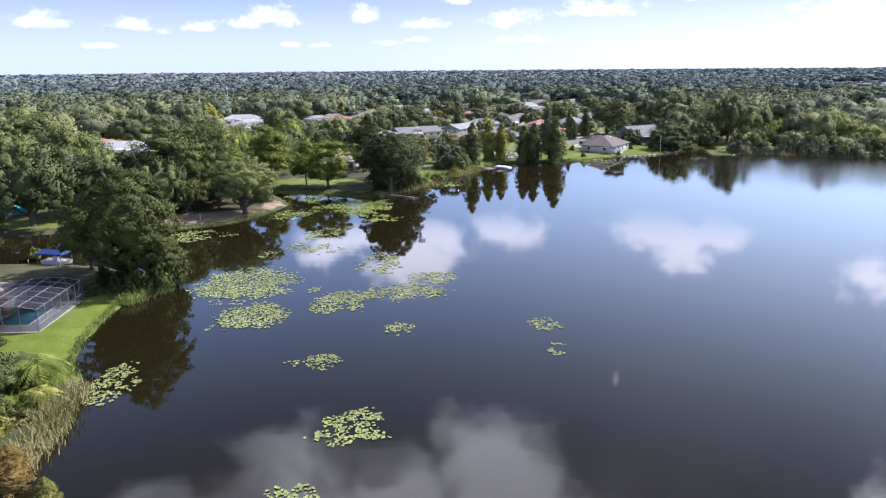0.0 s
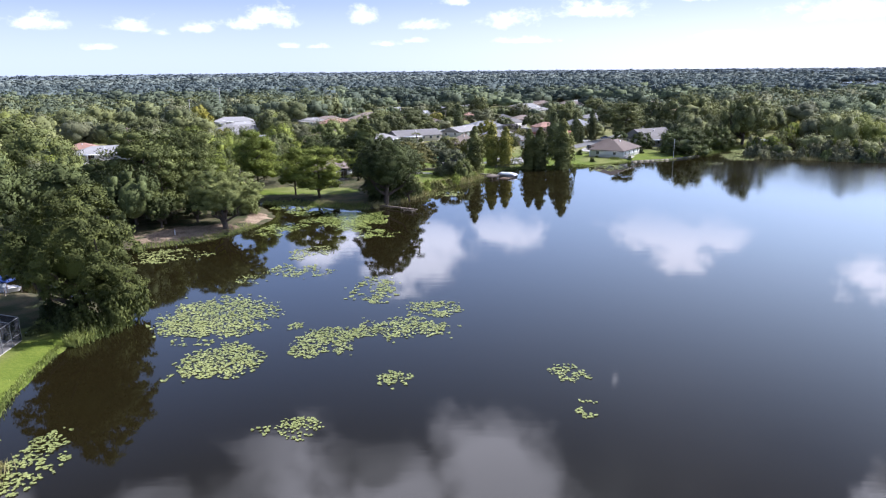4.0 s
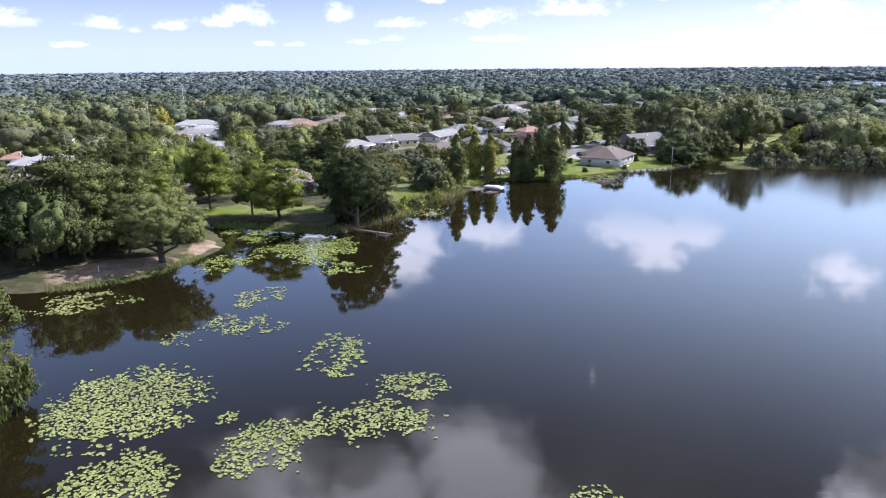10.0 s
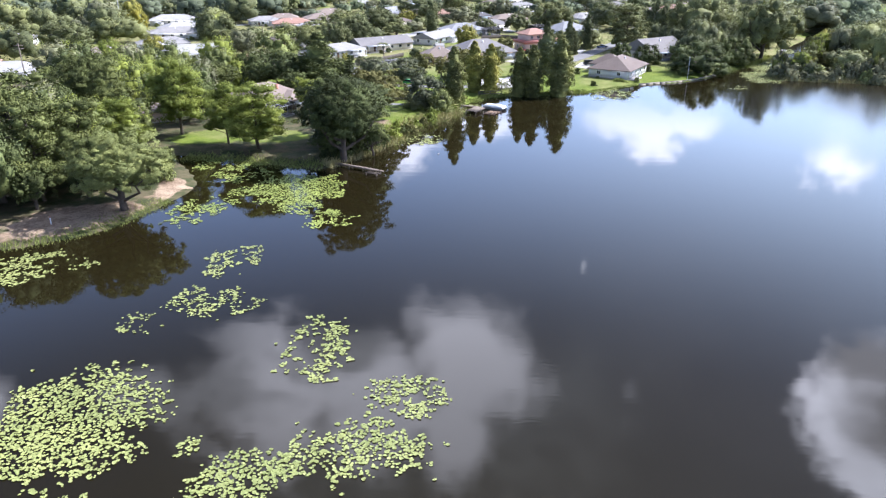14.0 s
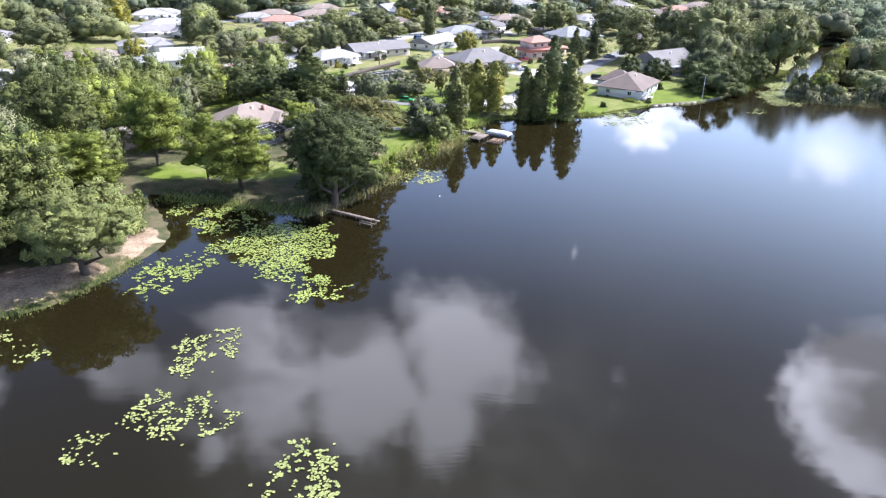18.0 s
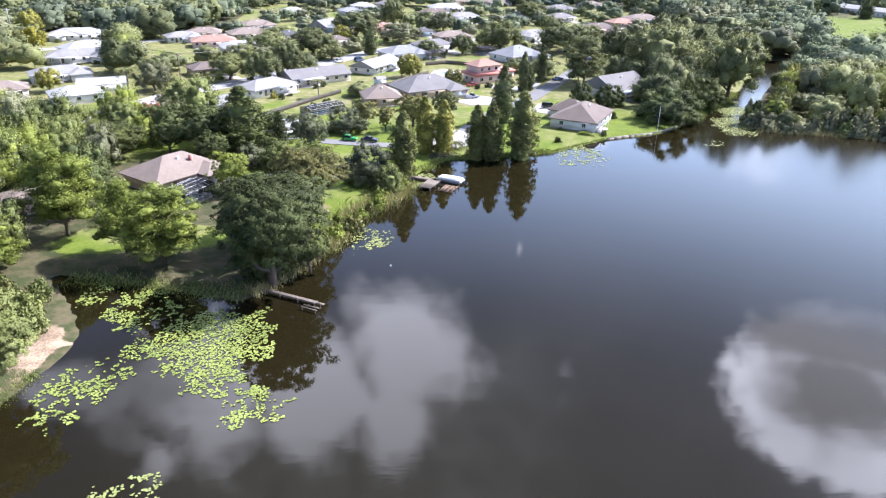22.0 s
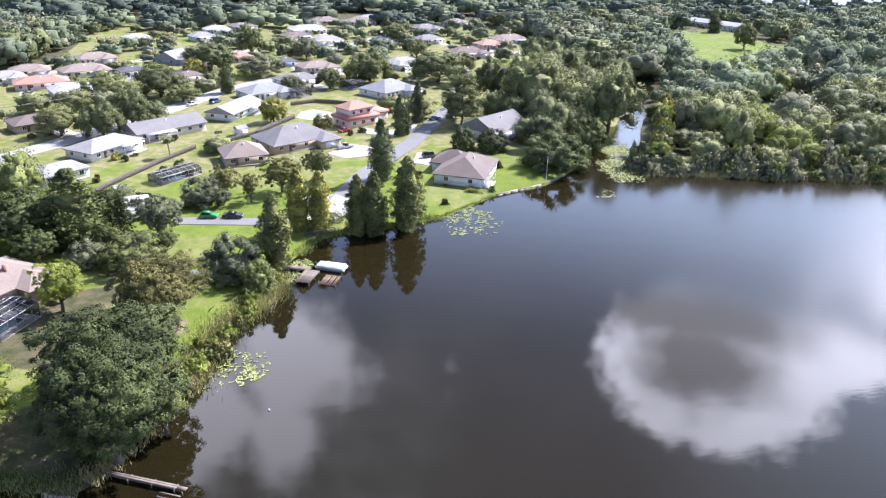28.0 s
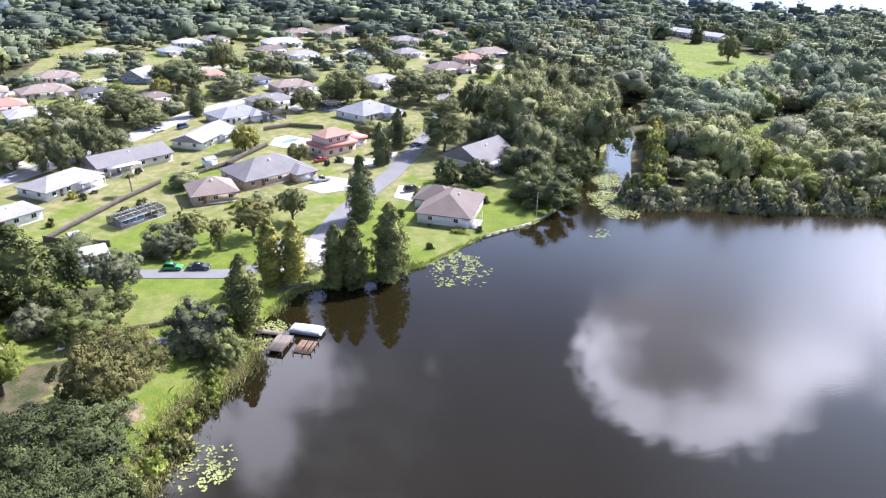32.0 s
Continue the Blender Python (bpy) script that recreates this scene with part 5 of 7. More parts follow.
def patch(x, y, rx, ry, turn, full, leaf="pad", single=90):
    """A raft of lily leaves: ragged outline, leaves as pieces where they lie nearest, the rest joined."""
    g = lily_rng
    ob = tagged(thing("lily_pad_patch", x, y, 0.0), "raft of yellow-green lily leaves floating on the water", "water lilies", "lily pad patches")
    c, s = math.cos(radians(turn)), math.sin(radians(turn))
    n, bar_ = int(rx * ry * math.pi * full * (9 + 9 * full)), 0.46 - 1.15 * full
    spots, seed = [], g.uniform(0, 99)
    for _ in range(n * 7):
        u, v = g.uniform(-1.2, 1.2, 2)
        a, b = u * rx, v * ry
        strand = 0.7 * noise.noise(Vector((a * 0.30, b * 0.30, seed))) + 0.75 * noise.noise(Vector((a * 1.25, b * 1.25, seed + 7)))
        if strand > bar_ + 1.5 * max(0.0, math.hypot(u, v) - 0.72) and len(spots) < n:
            spots.append((c * a - s * b, s * a + c * b))
    co, fa, base = [], [], 0
    for i, (px, py) in enumerate(spots):
        lc, lf, me = LILY[i % 4]
        m = Matrix.LocRotScale((px, py, 0.02 + 0.03 * g.random()), Euler((g.normal(0, 0.1), g.normal(0, 0.1), g.uniform(0, 6.28))), Vector((1, 1, 1)) * g.uniform(0.65, 1.25))
        if i < single:
            o = part("lily_pad", me, ob)
            o.matrix_basis = m
            if leaf != "pad":
                o.material_slots[0].link = "OBJECT"
                o.material_slots[0].material = LEAF[leaf]
        else:
            mm = np.array(m)
            co.append(lc @ mm[:3, :3].T + mm[:3, 3]), fa.append(lf + base)
            base += len(lc)
    if co:
        tagged(part("leaf_raft", bulk("leaf_raft", np.concatenate(co), np.concatenate(fa), LEAF[leaf]), ob), kind="stuff")


patch(-39.9, 115.3, 8.2, 9.2, 1, .75, "pad", 80)
patch(-33.9, 99.4, 4.8, 5.7, 1, .8, "pad", 80)
patch(-27.1, 111.9, 1.1, 1.7, 1, .6, "pad", 80)
patch(-20.8, 106.2, 4.5, 4.8, 1, .75, "pad", 80)
patch(-10.8, 111.4, 7.0, 4.9, 1, .55, "pad", 80)
patch(-7.8, 120.0, 4.6, 4.2, -0, .52, "pad", 80)
patch(-11.1, 93.9, 2.2, 2.4, 1, .6, "pad", 80)
patch(9.9, 96.6, 2.3, 2.6, 1, .5, "pad", 80)
patch(10.8, 87.0, 2.1, 3.0, 2, .25, "pad", 80)
patch(-23.2, 81.7, 1.0, 1.1, 2, .5, "pad", 80)
patch(-19.5, 82.2, 2.4, 2.5, 2, .55, "pad", 80)
patch(-13.3, 65.8, 3.9, 4.1, 2, .6, "pad", 80)
patch(-16.0, 53.8, 2.6, 1.9, 2, .6, "pad", 80)
patch(-42.9, 75.7, 3.2, 6.0, 2, .5, "pad", 80)
patch(-18.0, 129.4, 4.6, 8.2, -0, .42, "pad", 80)
patch(-34.2, 153.1, 5.1, 5.3, -1, .38, "pad", 60)
patch(-34.1, 140.2, 7.3, 4.5, -1, .34, "pad", 60)
patch(-40.6, 134.9, 4.2, 3.6, -0, .2, "pad", 60)
patch(-62.0, 150.7, 7.7, 6.8, -1, .4, "pad", 60)
patch(-31.5, 186.2, 7.3, 7.8, 2, .95, "padgreen", 30)
patch(-29.3, 175.5, 4.6, 4.0, 2, .5, "padgreen", 50)
patch(-23.7, 170.2, 4.9, 4.4, 1, .46, "padgreen", 50)
patch(-46.0, 174.5, 5.4, 8.6, -14, .42, "padgreen", 50)
patch(-43.9, 196.0, 6.3, 7.0, 2, .5, "padgreen", 30)
patch(-41.9, 184.1, 2.2, 3.2, 2, .5, "padgreen", 30)
patch(-53.3, 201.3, 2.8, 4.2, 2, .5, "padgreen", 30)
patch(-9.8, 221.7, 6.0, 6.2, -10, .32, "pad", 60)
patch(45.7, 274.3, 7.2, 10.1, -14, .36, "pad", 30)
patch(103.4, 305.0, 6.4, 10.5, -18, .85, "pad", 30)
patch(111.5, 324.0, 4.2, 8.0, -30, .7, "pad", 30)
patch(86.8, 287.7, 3.9, 8.7, -14, .2, "pad", 30)
patch(138.9, 372.7, 3.3, 12.1, -12, .8, "pad", 30)
patch(115.7, 338.6, 3.4, 9.8, -13, .8, "pad", 30)
patch(110.2, 328.9, 2.9, 7.5, -13, .8, "pad", 30)
patch(3.8, 259.1, 2.8, 2.0, -15, .8, "pad", 30)
patch(0.3, 253.6, 2.0, 3.0, -15, .8, "pad", 30)


def blades(name, line, deep, count, high, leaf, label, seed, lift=0.0):
    """Reeds or rushes along a stretch of bank: leaning blades, each a bent strip."""
    g = np.random.default_rng(seed)
    p = np.array(line, float)
    seg = np.linalg.norm(np.diff(p, axis=0), axis=1)
    at = g.uniform(0, seg.sum(), count)
    i = np.searchsorted(np.cumsum(seg), at).clip(0, len(seg) - 1)
    t = (at - np.r_[0, np.cumsum(seg)][i]) / seg[i]
    d = (p[i + 1] - p[i]) / seg[i][:, None]
    tuft = np.round(at / 0.9) * 0.9 - at
    xy = p[i] + d * (t * seg[i] + tuft * 0.3)[:, None] + np.stack([-d[:, 1], d[:, 0]], 1) * g.normal(0, deep, count)[:, None]
    h = high * g.uniform(0.45, 1.15, count)
    lean = g.normal(0, 0.35, (count, 2)) * h[:, None]
    side = unit(np.c_[g.normal(size=(count, 2)), np.zeros(count)]) * 0.045
    ground_z = np.clip(distance_to(SHORE, xy[:, 0], xy[:, 1]) * 0.17, -0.3, LAND - 0.1) + lift
    foot = np.c_[xy, ground_z]
    mid, tip = foot + np.c_[lean * 0.35, h * 0.62], foot + np.c_[lean, h]
    co = np.stack([foot - side, foot + side, mid + side * 0.8, tip, mid - side * 0.8], 1).reshape(-1, 3)
    ob = new(name, bulk(name, co, np.arange(5 * count).reshape(-1, 5), LEAF[leaf]))
    return tagged(ob, label, "reeds", kind="stuff")


blades("reeds", [(-42.5, 56), (-43, 62), (-44.5, 67), (-46.5, 74)], 0.9, 2200, 1.6, "reed", "tawny reeds on the near bank", 1)
blades("rushes", [(-47, 75), (-51.5, 81), (-54.5, 90), (-56.5, 103)], 0.35, 1500, 0.55, "rush", "short green rushes fringing the lawn", 2)
blades("reeds", [(-55.5, 103.5), (-53.5, 108.5), (-52, 113)], 0.8, 1100, 1.8, "rush", "yellow-green reeds below the big oak", 3)
blades("reeds", [(-72, 157), (-65, 160.6), (-59.5, 165), (-56, 171), (-53, 179)], 1.3, 3000, 0.42, "rush", "yellow-green grass fringe along the sandy bank", 4)
blades("reeds", [(-60, 206.5), (-52, 205.5), (-43, 203), (-33, 200), (-29, 200)], 1.3, 2600, 0.7, "rush", "short rushes at the head of the cove", 5)
blades("reeds", [(-28.5, 199.5), (-26, 203), (-23.5, 207), (-19, 215)], 1.0, 1800, 1.5, "reed", "tawny reeds under the shore trees", 6)
blades("reeds", [(-18.5, 216), (-15.5, 224), (-14, 232), (-10, 237.5), (-5, 243), (-2, 249), (-2, 254)], 1.6, 3600, 1.7, "reed", "thick tawny reeds along the bank", 7)
blades("rushes", [(-19, 216), (-16, 224), (-14.5, 232), (-10.5, 238), (-5.5, 243.5), (-3, 249), (-3, 255)], 2.2, 3000, 1.2, "rush", "green rushes among the reeds", 8)
blades("rushes", [(3, 263), (8, 271.5), (16, 274), (24, 274.5), (31, 276.5), (39, 278.5)], 0.8, 3200, 0.9, "rush", "low green rushes on the lawn's edge", 9)
blades("rushes", [(39, 278.5), (48, 284.5), (57, 290.5)], 0.4, 900, 0.5, "rush", "short grass at the water's edge", 10)
blades("reeds", [(106.5, 302), (107, 300), (118, 297.5), (134, 293), (141, 288.8), (153, 287.7), (162, 283.2), (175, 279.6), (198, 264)], 1.8, 7000, 1.7, "reed", "tawny reeds before the swampy wood", 11)
blades("rushes", [(90, 311), (96, 317.5), (103, 325.5), (113, 335), (125, 352)], 1.2, 2600, 1.0, "rush", "rushes along the channel", 12)


def shrub_form(seed, lumps=28, each=26, leaf=0.16):
    g = np.random.default_rng(seed)
    d = unit(g.normal(size=(lumps, 3)))
    d[:, 2] = np.abs(d[:, 2])
    return leafy("foliage", lumps_of(d * g.uniform(0.45, 1, (lumps, 1)) * (0.85, 0.85, 1.0), g.uniform(0.25, 0.45, lumps), each, leaf, leaf * 0.57, g), LEAF["mid"])


SHRUBS = [shrub_form(s) for s in (71, 72, 73)]
STEM = bulk("stem", *tubes([limb((0, 0, -0.2), (0.3 * math.cos(k), 0.3 * math.sin(k), 0.8), 0.04, 0.015, np.random.default_rng(k), 2) for k in range(0, 6)], 5), BARK)


def shrub(x, y, wide, high, leaf, place="beside the house", z=LAND - 0.1, forms=SHRUBS):
    ob = tagged(thing("shrub", x, y, z, turns.uniform(0, 360), (wide / 2, wide / 2, high)), f"{WORDS[leaf]} rounded shrub {place}", "shrub", "shrubs")
    part("stem", STEM, ob)
    c = part("foliage", forms[turns.randrange(len(forms))], ob)
    c.material_slots[0].link = "OBJECT"
    c.material_slots[0].material = LEAF[leaf]


# bushes on the near bank and round the lawn
FINE_SHRUBS = [shrub_form(s, 54, 34, 0.085) for s in (76, 77)]
tree("palm", -50.5, 73.5, 6.0, 6.5, "light", "on the near bank")
tree("palm", -47.5, 69.0, 3.2, 4.5, "yellow", "on the near bank")
tree("palm", -55.0, 75.5, 5.2, 6.0, "mid", "on the near bank")
tree("oak", -52.5, 68.5, 6.5, 7.0, "mid", "on the near bank")
tree("oak", -52.0, 62.0, 5.5, 6.0, "dark", "on the near bank")
tree("cypress", -41.2, 54.0, 4.6, 3.6, "orange", "at the water's edge", -0.2)
tree("cypress", -45.8, 55.0, 5.0, 4.2, "yellow", "at the water's edge", 0.1)
tree("cypress", -35.6, 50.2, 4.2, 2.4, "yellow", "standing in the water", -0.5)
for sx, sy, sw, sh, sl in ((-63.5, 84.5, 3.4, 1.3, "mid"), (-66.5, 83, 3.0, 1.2, "yellow"), (-61.5, 106.5, 3.0, 1.4, "mid"), (-49.5, 71, 3.0, 1.6, "light"), (-47.0, 64.5, 3.2, 1.5, "olive"), (-86, 130, 3, 2, "mid"),
                           (42, 285.4, 2.2, 1.6, "mid"), (49.6, 320.3, 5.0, 3.0, "light"), (40.5, 307.5, 3.0, 2.0, "mid"), (52, 293.6, 5.0, 0.9, "light"), (57.5, 293, 2.0, 1.4, "mid"), (46, 299, 1.4, 0.8, "mid"),
                           (-25, 331, 4.0, 2.2, "mid"), (-29, 326, 3.5, 2.0, "mid"), (-43.5, 341.5, 3.0, 2.4, "yellow"), (-22, 322, 3.5, 1.8, "dark"), (63, 315, 4.5, 2.6, "mid"), (66, 312, 3.0, 2.0, "mid")):
    shrub(sx, sy, sw, sh, sl)
for sx, sy, sw, sh, sl in ((-52.4, 109.8, 5.0, 4.6, "big"), (-51.6, 112.8, 5.0, 5.0, "big"), (-55.4, 107.8, 4.5, 3.6, "big"), (-58.5, 109.0, 4.5, 3.4, "dark"), (-51.5, 115.0, 4.5, 4.4, "big"), (-62.5, 111.5, 4.0, 3.0, "dark"),
                           (-52.5, 72.2, 3.2, 2.2, "mid"), (-54.2, 69.0, 3.4, 2.4, "dark"), (-50.3, 66.2, 3.0, 2.0, "mid"), (-48.6, 68.0, 2.6, 1.6, "light"), (-53.6, 65.2, 3.2, 2.4, "mid"), (-56.0, 72.6, 3.0, 2.2, "light"),
                           (-47.6, 62.0, 2.6, 1.6, "yellow"), (-49.0, 60.0, 3.0, 2.2, "mid"), (-58.0, 77.5, 3.2, 1.8, "mid"), (-51.0, 75.8, 2.6, 1.4, "light")):
    shrub(sx, sy, sw, sh, sl, "on the near bank", forms=FINE_SHRUBS)
for sx, sy, sw, sh in ((-25.8, 204.6, 5.0, 4.4), (-22.6, 209.6, 5.0, 4.6), (-28.2, 203.6, 4.6, 3.4), (-20.6, 213.6, 4.6, 4.2), (-24.6, 207.5, 4.6, 4.0), (-18.6, 217.5, 4.0, 3.4)):
    shrub(sx, sy, sw, sh, "dark", "under the shore trees", 0.1, FINE_SHRUBS)
for sx, sy, sw, sh, sl in ((-57.5, 188.5, 5.0, 3.6, "willow"), (-60.0, 192.5, 5.2, 4.2, "willow"), (-61.5, 187.0, 5.0, 3.6, "grey"), (-63.5, 194.5, 5.0, 4.4, "olive"), (-60.5, 198.0, 4.4, 3.4, "willow"), (-66.0, 199.0, 4.6, 3.8, "mid")):
    shrub(sx, sy, sw, sh, sl, "on the sandy point", forms=FINE_SHRUBS)
tree("palm", 12.9, 280.0, 4.2, 5.0, "grey", "on the lake shore")
tree("palm", -28.3, 341.0, 7.2, 4.6, "mid", "in a back garden")
tree("palm", -142.0, 335.5, 8.0, 6.5, "mid", "beside a roof")
tree("palm", 84.0, 360.0, 6.5, 5.5, "olive", "among the trees")
bx = np.random.default_rng(19)
edge = [(107, 303), (112, 299.5), (120, 297.5), (134, 293), (141, 288.6), (153, 287.4), (164, 282.6), (175, 279.6), (200, 263)]
for k in range(140):
    u = bx.uniform(0, len(edge) - 1.001)
    (ax, ay), (bx0, by0), f = edge[int(u)], edge[int(u) + 1], u % 1
    deep = bx.uniform(-1.0, 7.0)
    shrub(ax + (bx0 - ax) * f + bx.normal(0, 0.8), ay + (by0 - ay) * f + deep, bx.uniform(3.6, 7.5), bx.uniform(2.4, 4.6) + deep * 0.5, ("scrub", "swamp_grey", "willow", "scrub", "swamp_light", "scrub")[int(bx.integers(0, 6))],
          "at the edge of the swampy wood", -0.1)
for k in range(15):
    u = (k + bx.uniform(0, 0.8)) / 15
    tree("oak", 114.5 + 42 * u + bx.normal(0, 1.0), 304 + 64 * u, bx.uniform(7, 12), bx.uniform(6, 9), ("light", "mid", "yellow", "mid")[k % 4], "overhanging the channel", 0.2)
for k in range(34):
    u = bx.uniform(0, 1)
    shrub(-19 + 16 * u + bx.normal(0, 1.2), 218 + 34 * u + bx.normal(0, 1.5), bx.uniform(2.0, 4.2), bx.uniform(1.1, 2.6), ("light", "olive", "light", "willow")[int(bx.integers(0, 4))], "on the reedy bank", 0.4)


# planting along the fronts of the houses
FAR_SHRUBS = [shrub_form(s, 14, 14, 0.26) for s in (74, 75)]
for hx, hy, turn, w_, d_ in list(HOUSES):
    if w_ < 13 or (hx, hy) == (54.3, 306.6):
        continue
    c, s = math.cos(radians(turn)), math.sin(radians(turn))
    for k in range(3):
        u, v = bx.uniform(-0.55, 0.55) * w_, -d_ / 2 - bx.uniform(4.6, 7.0)
        shrub(hx + c * u - s * v, hy + s * u + c * v, bx.uniform(1.4, 3.6), bx.uniform(0.8, 2.4), ("mid", "dark", "olive", "light", "grey")[int(bx.integers(0, 5))], "in a front garden", LAND - 0.1, FAR_SHRUBS)


# ======== docks and boats ========
def planked(name, ob, x0, x1, y0, y1, z, wide, along, mat, thick=0.05, skip=()):
    """Boards side by side as single pieces: along 'x' they run in x and are laid out in y."""
    lo, hi = (y0, y1) if along == "x" else (x0, x1)
    n = max(1, int((hi - lo) / wide))
    meshes = {}
    for k in range(n):
        if k in skip:
            continue
        c = lo + (k + 0.5) * (hi - lo) / n
        if "m" not in meshes:
            h = (hi - lo) / n / 2 - 0.012
            meshes["m"] = bulk("plank", *boxes([((x0 - x1) / 2, -h, 0, (x1 - x0) / 2, h, thick) if along == "x" else (-h, (y0 - y1) / 2, 0, h, (y1 - y0) / 2, thick)]), mat)
        o = part("plank", meshes["m"], ob)
        o.matrix_basis = pose((x0 + x1) / 2 if along == "x" else c, c if along == "x" else (y0 + y1) / 2, z + 0.012 * math.sin(k * 7.3), 0.5 * math.sin(k * 3.1), 0.4 * math.cos(k * 5.7), 0.5 * math.sin(k * 9.1))


def post(ob, x, y, z0, z1, r=0.1, mat=WOOD_OLD, name="post"):
    part(name, bulk(name, *tubes([[((x, y, z0), r), ((x, y, (z0 + z1) / 2), r * 0.97), ((x, y, z1), r * 0.9), ((x, y, z1 + 0.02), 0.01)]], 8), mat, True), ob)


dock = tagged(thing("dock", 4.6, 254.8, 0, -28), "weathered plank dock with a sloping deck beside the covered boat", "dock")
planked("walkway", dock, -7.6, 0.2, -0.75, 0.75, 0.62, 0.16, "y", WOOD_OLD)
box("beam", (-7.6, -0.6, 0.46, 0.2, -0.48, 0.62), WOOD_OLD, dock), box("beam", (-7.6, 0.48, 0.46, 0.2, 0.6, 0.62), WOOD_OLD, dock)
planked("deck", dock, -0.6, 2.5, -6.2, -0.5, 0.75, 0.24, "y", WOOD_OLD)
for bx_ in (-0.5, 1.0, 2.4):
    box("beam", (bx_ - 0.06, -6.2, 0.55, bx_ + 0.06, -0.5, 0.75), WOOD_OLD, dock)
for px, py in ((-7.2, -0.7), (-7.2, 0.7), (-4.5, -0.7), (-4.5, 0.7), (-2, 0.7), (-0.5, -6.1), (2.4, -6.1), (-0.5, -3.2), (2.4, -3.2), (2.4, -0.6), (0, 0.8)):
    post(dock, px, py, -1.4, 0.95)
ramp_ob = tagged(thing("sunken_deck", 8.4, 250.2, 0.02, -28), "half-sunken brown plank platform with leaning posts", "dock")
planked("deck", ramp_ob, -1.6, 1.7, -2.6, 1.7, 0.12, 0.22, "y", WOOD_BROWN, skip=(6, 11))
box("beam", (-1.6, -2.5, -0.1, 1.7, -2.36, 0.12), WOOD_BROWN, ramp_ob), box("beam", (-1.6, 1.4, -0.1, 1.7, 1.54, 0.12), WOOD_BROWN, ramp_ob)
for px, py in ((1.8, -2.5), (1.8, -0.6), (1.8, 1.5), (0.2, -2.7), (-1.5, -2.7)):
    post(ramp_ob, px, py, -1.4, 0.85, 0.11)

boat = tagged(thing("pontoon_boat", 9.2, 255.2, 0, -29), "pontoon boat under a sagging white cover moored at the dock", "boat")
for sy in (-0.85, 0.85):
    part("pontoon", bulk("pontoon", *tubes([[((-3.2, sy, 0.1), 0.05), ((-3.0, sy, 0.1), 0.3), ((2.6, sy, 0.1), 0.3), ((3.3, sy, 0.22), 0.04)]], 10), STEEL, True), boat)
box("deck", (-3.1, -1.2, 0.42, 3.0, 1.2, 0.52), STEEL, boat)
gx, gy = np.meshgrid(np.linspace(-3.2, 3.3, 22), np.linspace(-1.3, 1.3, 11))
sag = 0.58 + 0.75 * np.clip(1 - (gy / 1.3) ** 4, 0, 1) * np.clip(1 - (np.abs(gx) / 3.35) ** 5, 0, 1) + 0.10 * np.sin(gx * 2.2) * np.cos(gy * 2.0)
ii = (np.arange(10)[:, None] * 22 + np.arange(21)[None]).ravel()
part("cover", bulk("cover", np.stack([gx, gy, sag], -1).reshape(-1, 3), np.stack([ii, ii + 1, ii + 23, ii + 22], 1), TARP, True), boat, "wrinkled white cover")
for sy in (-1.22, 1.22):
    box("rail", (-3.0, sy - 0.03, 0.52, 2.9, sy + 0.03, 1.0), FRAME_WHITE, boat)
box("motor", (-3.5, -0.25, 0.1, -3.1, 0.25, 0.95), ALU_DARK, boat, "dark outboard motor")

pier = tagged(thing("ruined_pier", -21.5, 197.9, 0, -29), "narrow ruined timber pier with bare beams", "pier")
planked("walk", pier, -5.9, 4.6, -0.32, 0.32, 0.55, 0.32, "x", WOOD_OLD, 0.12)
planked("crosspiece", pier, -5.8, 4.4, -0.4, 0.4, 0.44, 1.4, "y", WOOD_OLD, 0.08)
for px, py in ((-5.5, -0.45), (-5.5, 0.45), (-2.2, -0.45), (-2.2, 0.45), (1.2, -0.45), (1.2, 0.45), (4.4, -0.45), (4.4, 0.45), (5.6, -0.6), (5.6, -2.0), (3.1, -2.0)):
    post(pier, px, py, -1.5, 0.62, 0.09)
box("beam", (2.9, -1.35, 0.35, 5.8, -1.17, 0.52), WOOD_OLD, pier), box("beam", (2.9, -2.1, 0.35, 5.8, -1.92, 0.52), WOOD_OLD, pier), box("beam", (4.6, -0.3, 0.5, 5.9, 0.25, 0.62), WOOD_OLD, pier)

footbridge = tagged(thing("footbridge", 9.0, 273.0, 0, 12), "low dark timber footbridge at the water's edge", "footbridge")
planked("deck", footbridge, -3.6, 3.6, -0.6, 0.6, 0.75, 0.2, "y", FENCE)
for px in (-3.5, 0, 3.5):
    for py in (-0.55, 0.55):
        post(footbridge, px, py, -1.2, 1.5, 0.08, FENCE)
for py in (-0.55, 0.55):
    box("rail", (-3.6, py - 0.05, 1.42, 3.6, py + 0.05, 1.52), FENCE, footbridge)

canopy_boat = tagged(thing("canopy_boat", -79.5, 126.0, 0, -8), "white boat under a blue canvas canopy on a lift", "boat")
part("hull", bulk("hull", [(-2.6, -0.9, 0.5), (1.6, -1.0, 0.55), (3.2, 0, 0.75), (1.6, 1.0, 0.55), (-2.6, 0.9, 0.5), (-2.5, -1.1, 1.25), (1.7, -1.2, 1.3), (3.6, 0, 1.5), (1.7, 1.2, 1.3), (-2.5, 1.1, 1.25)],
                   [(0, 1, 6, 5), (1, 2, 7, 6), (2, 3, 8, 7), (3, 4, 9, 8), (4, 0, 5, 9)], WHITE), canopy_boat)
poly("floor", [(-2.5, -1.0, 1.0), (1.7, -1.1, 1.05), (3.3, 0, 1.2), (1.7, 1.1, 1.05), (-2.5, 1.0, 1.0)], [(0, 1, 2, 3, 4)], WHITE, canopy_boat)
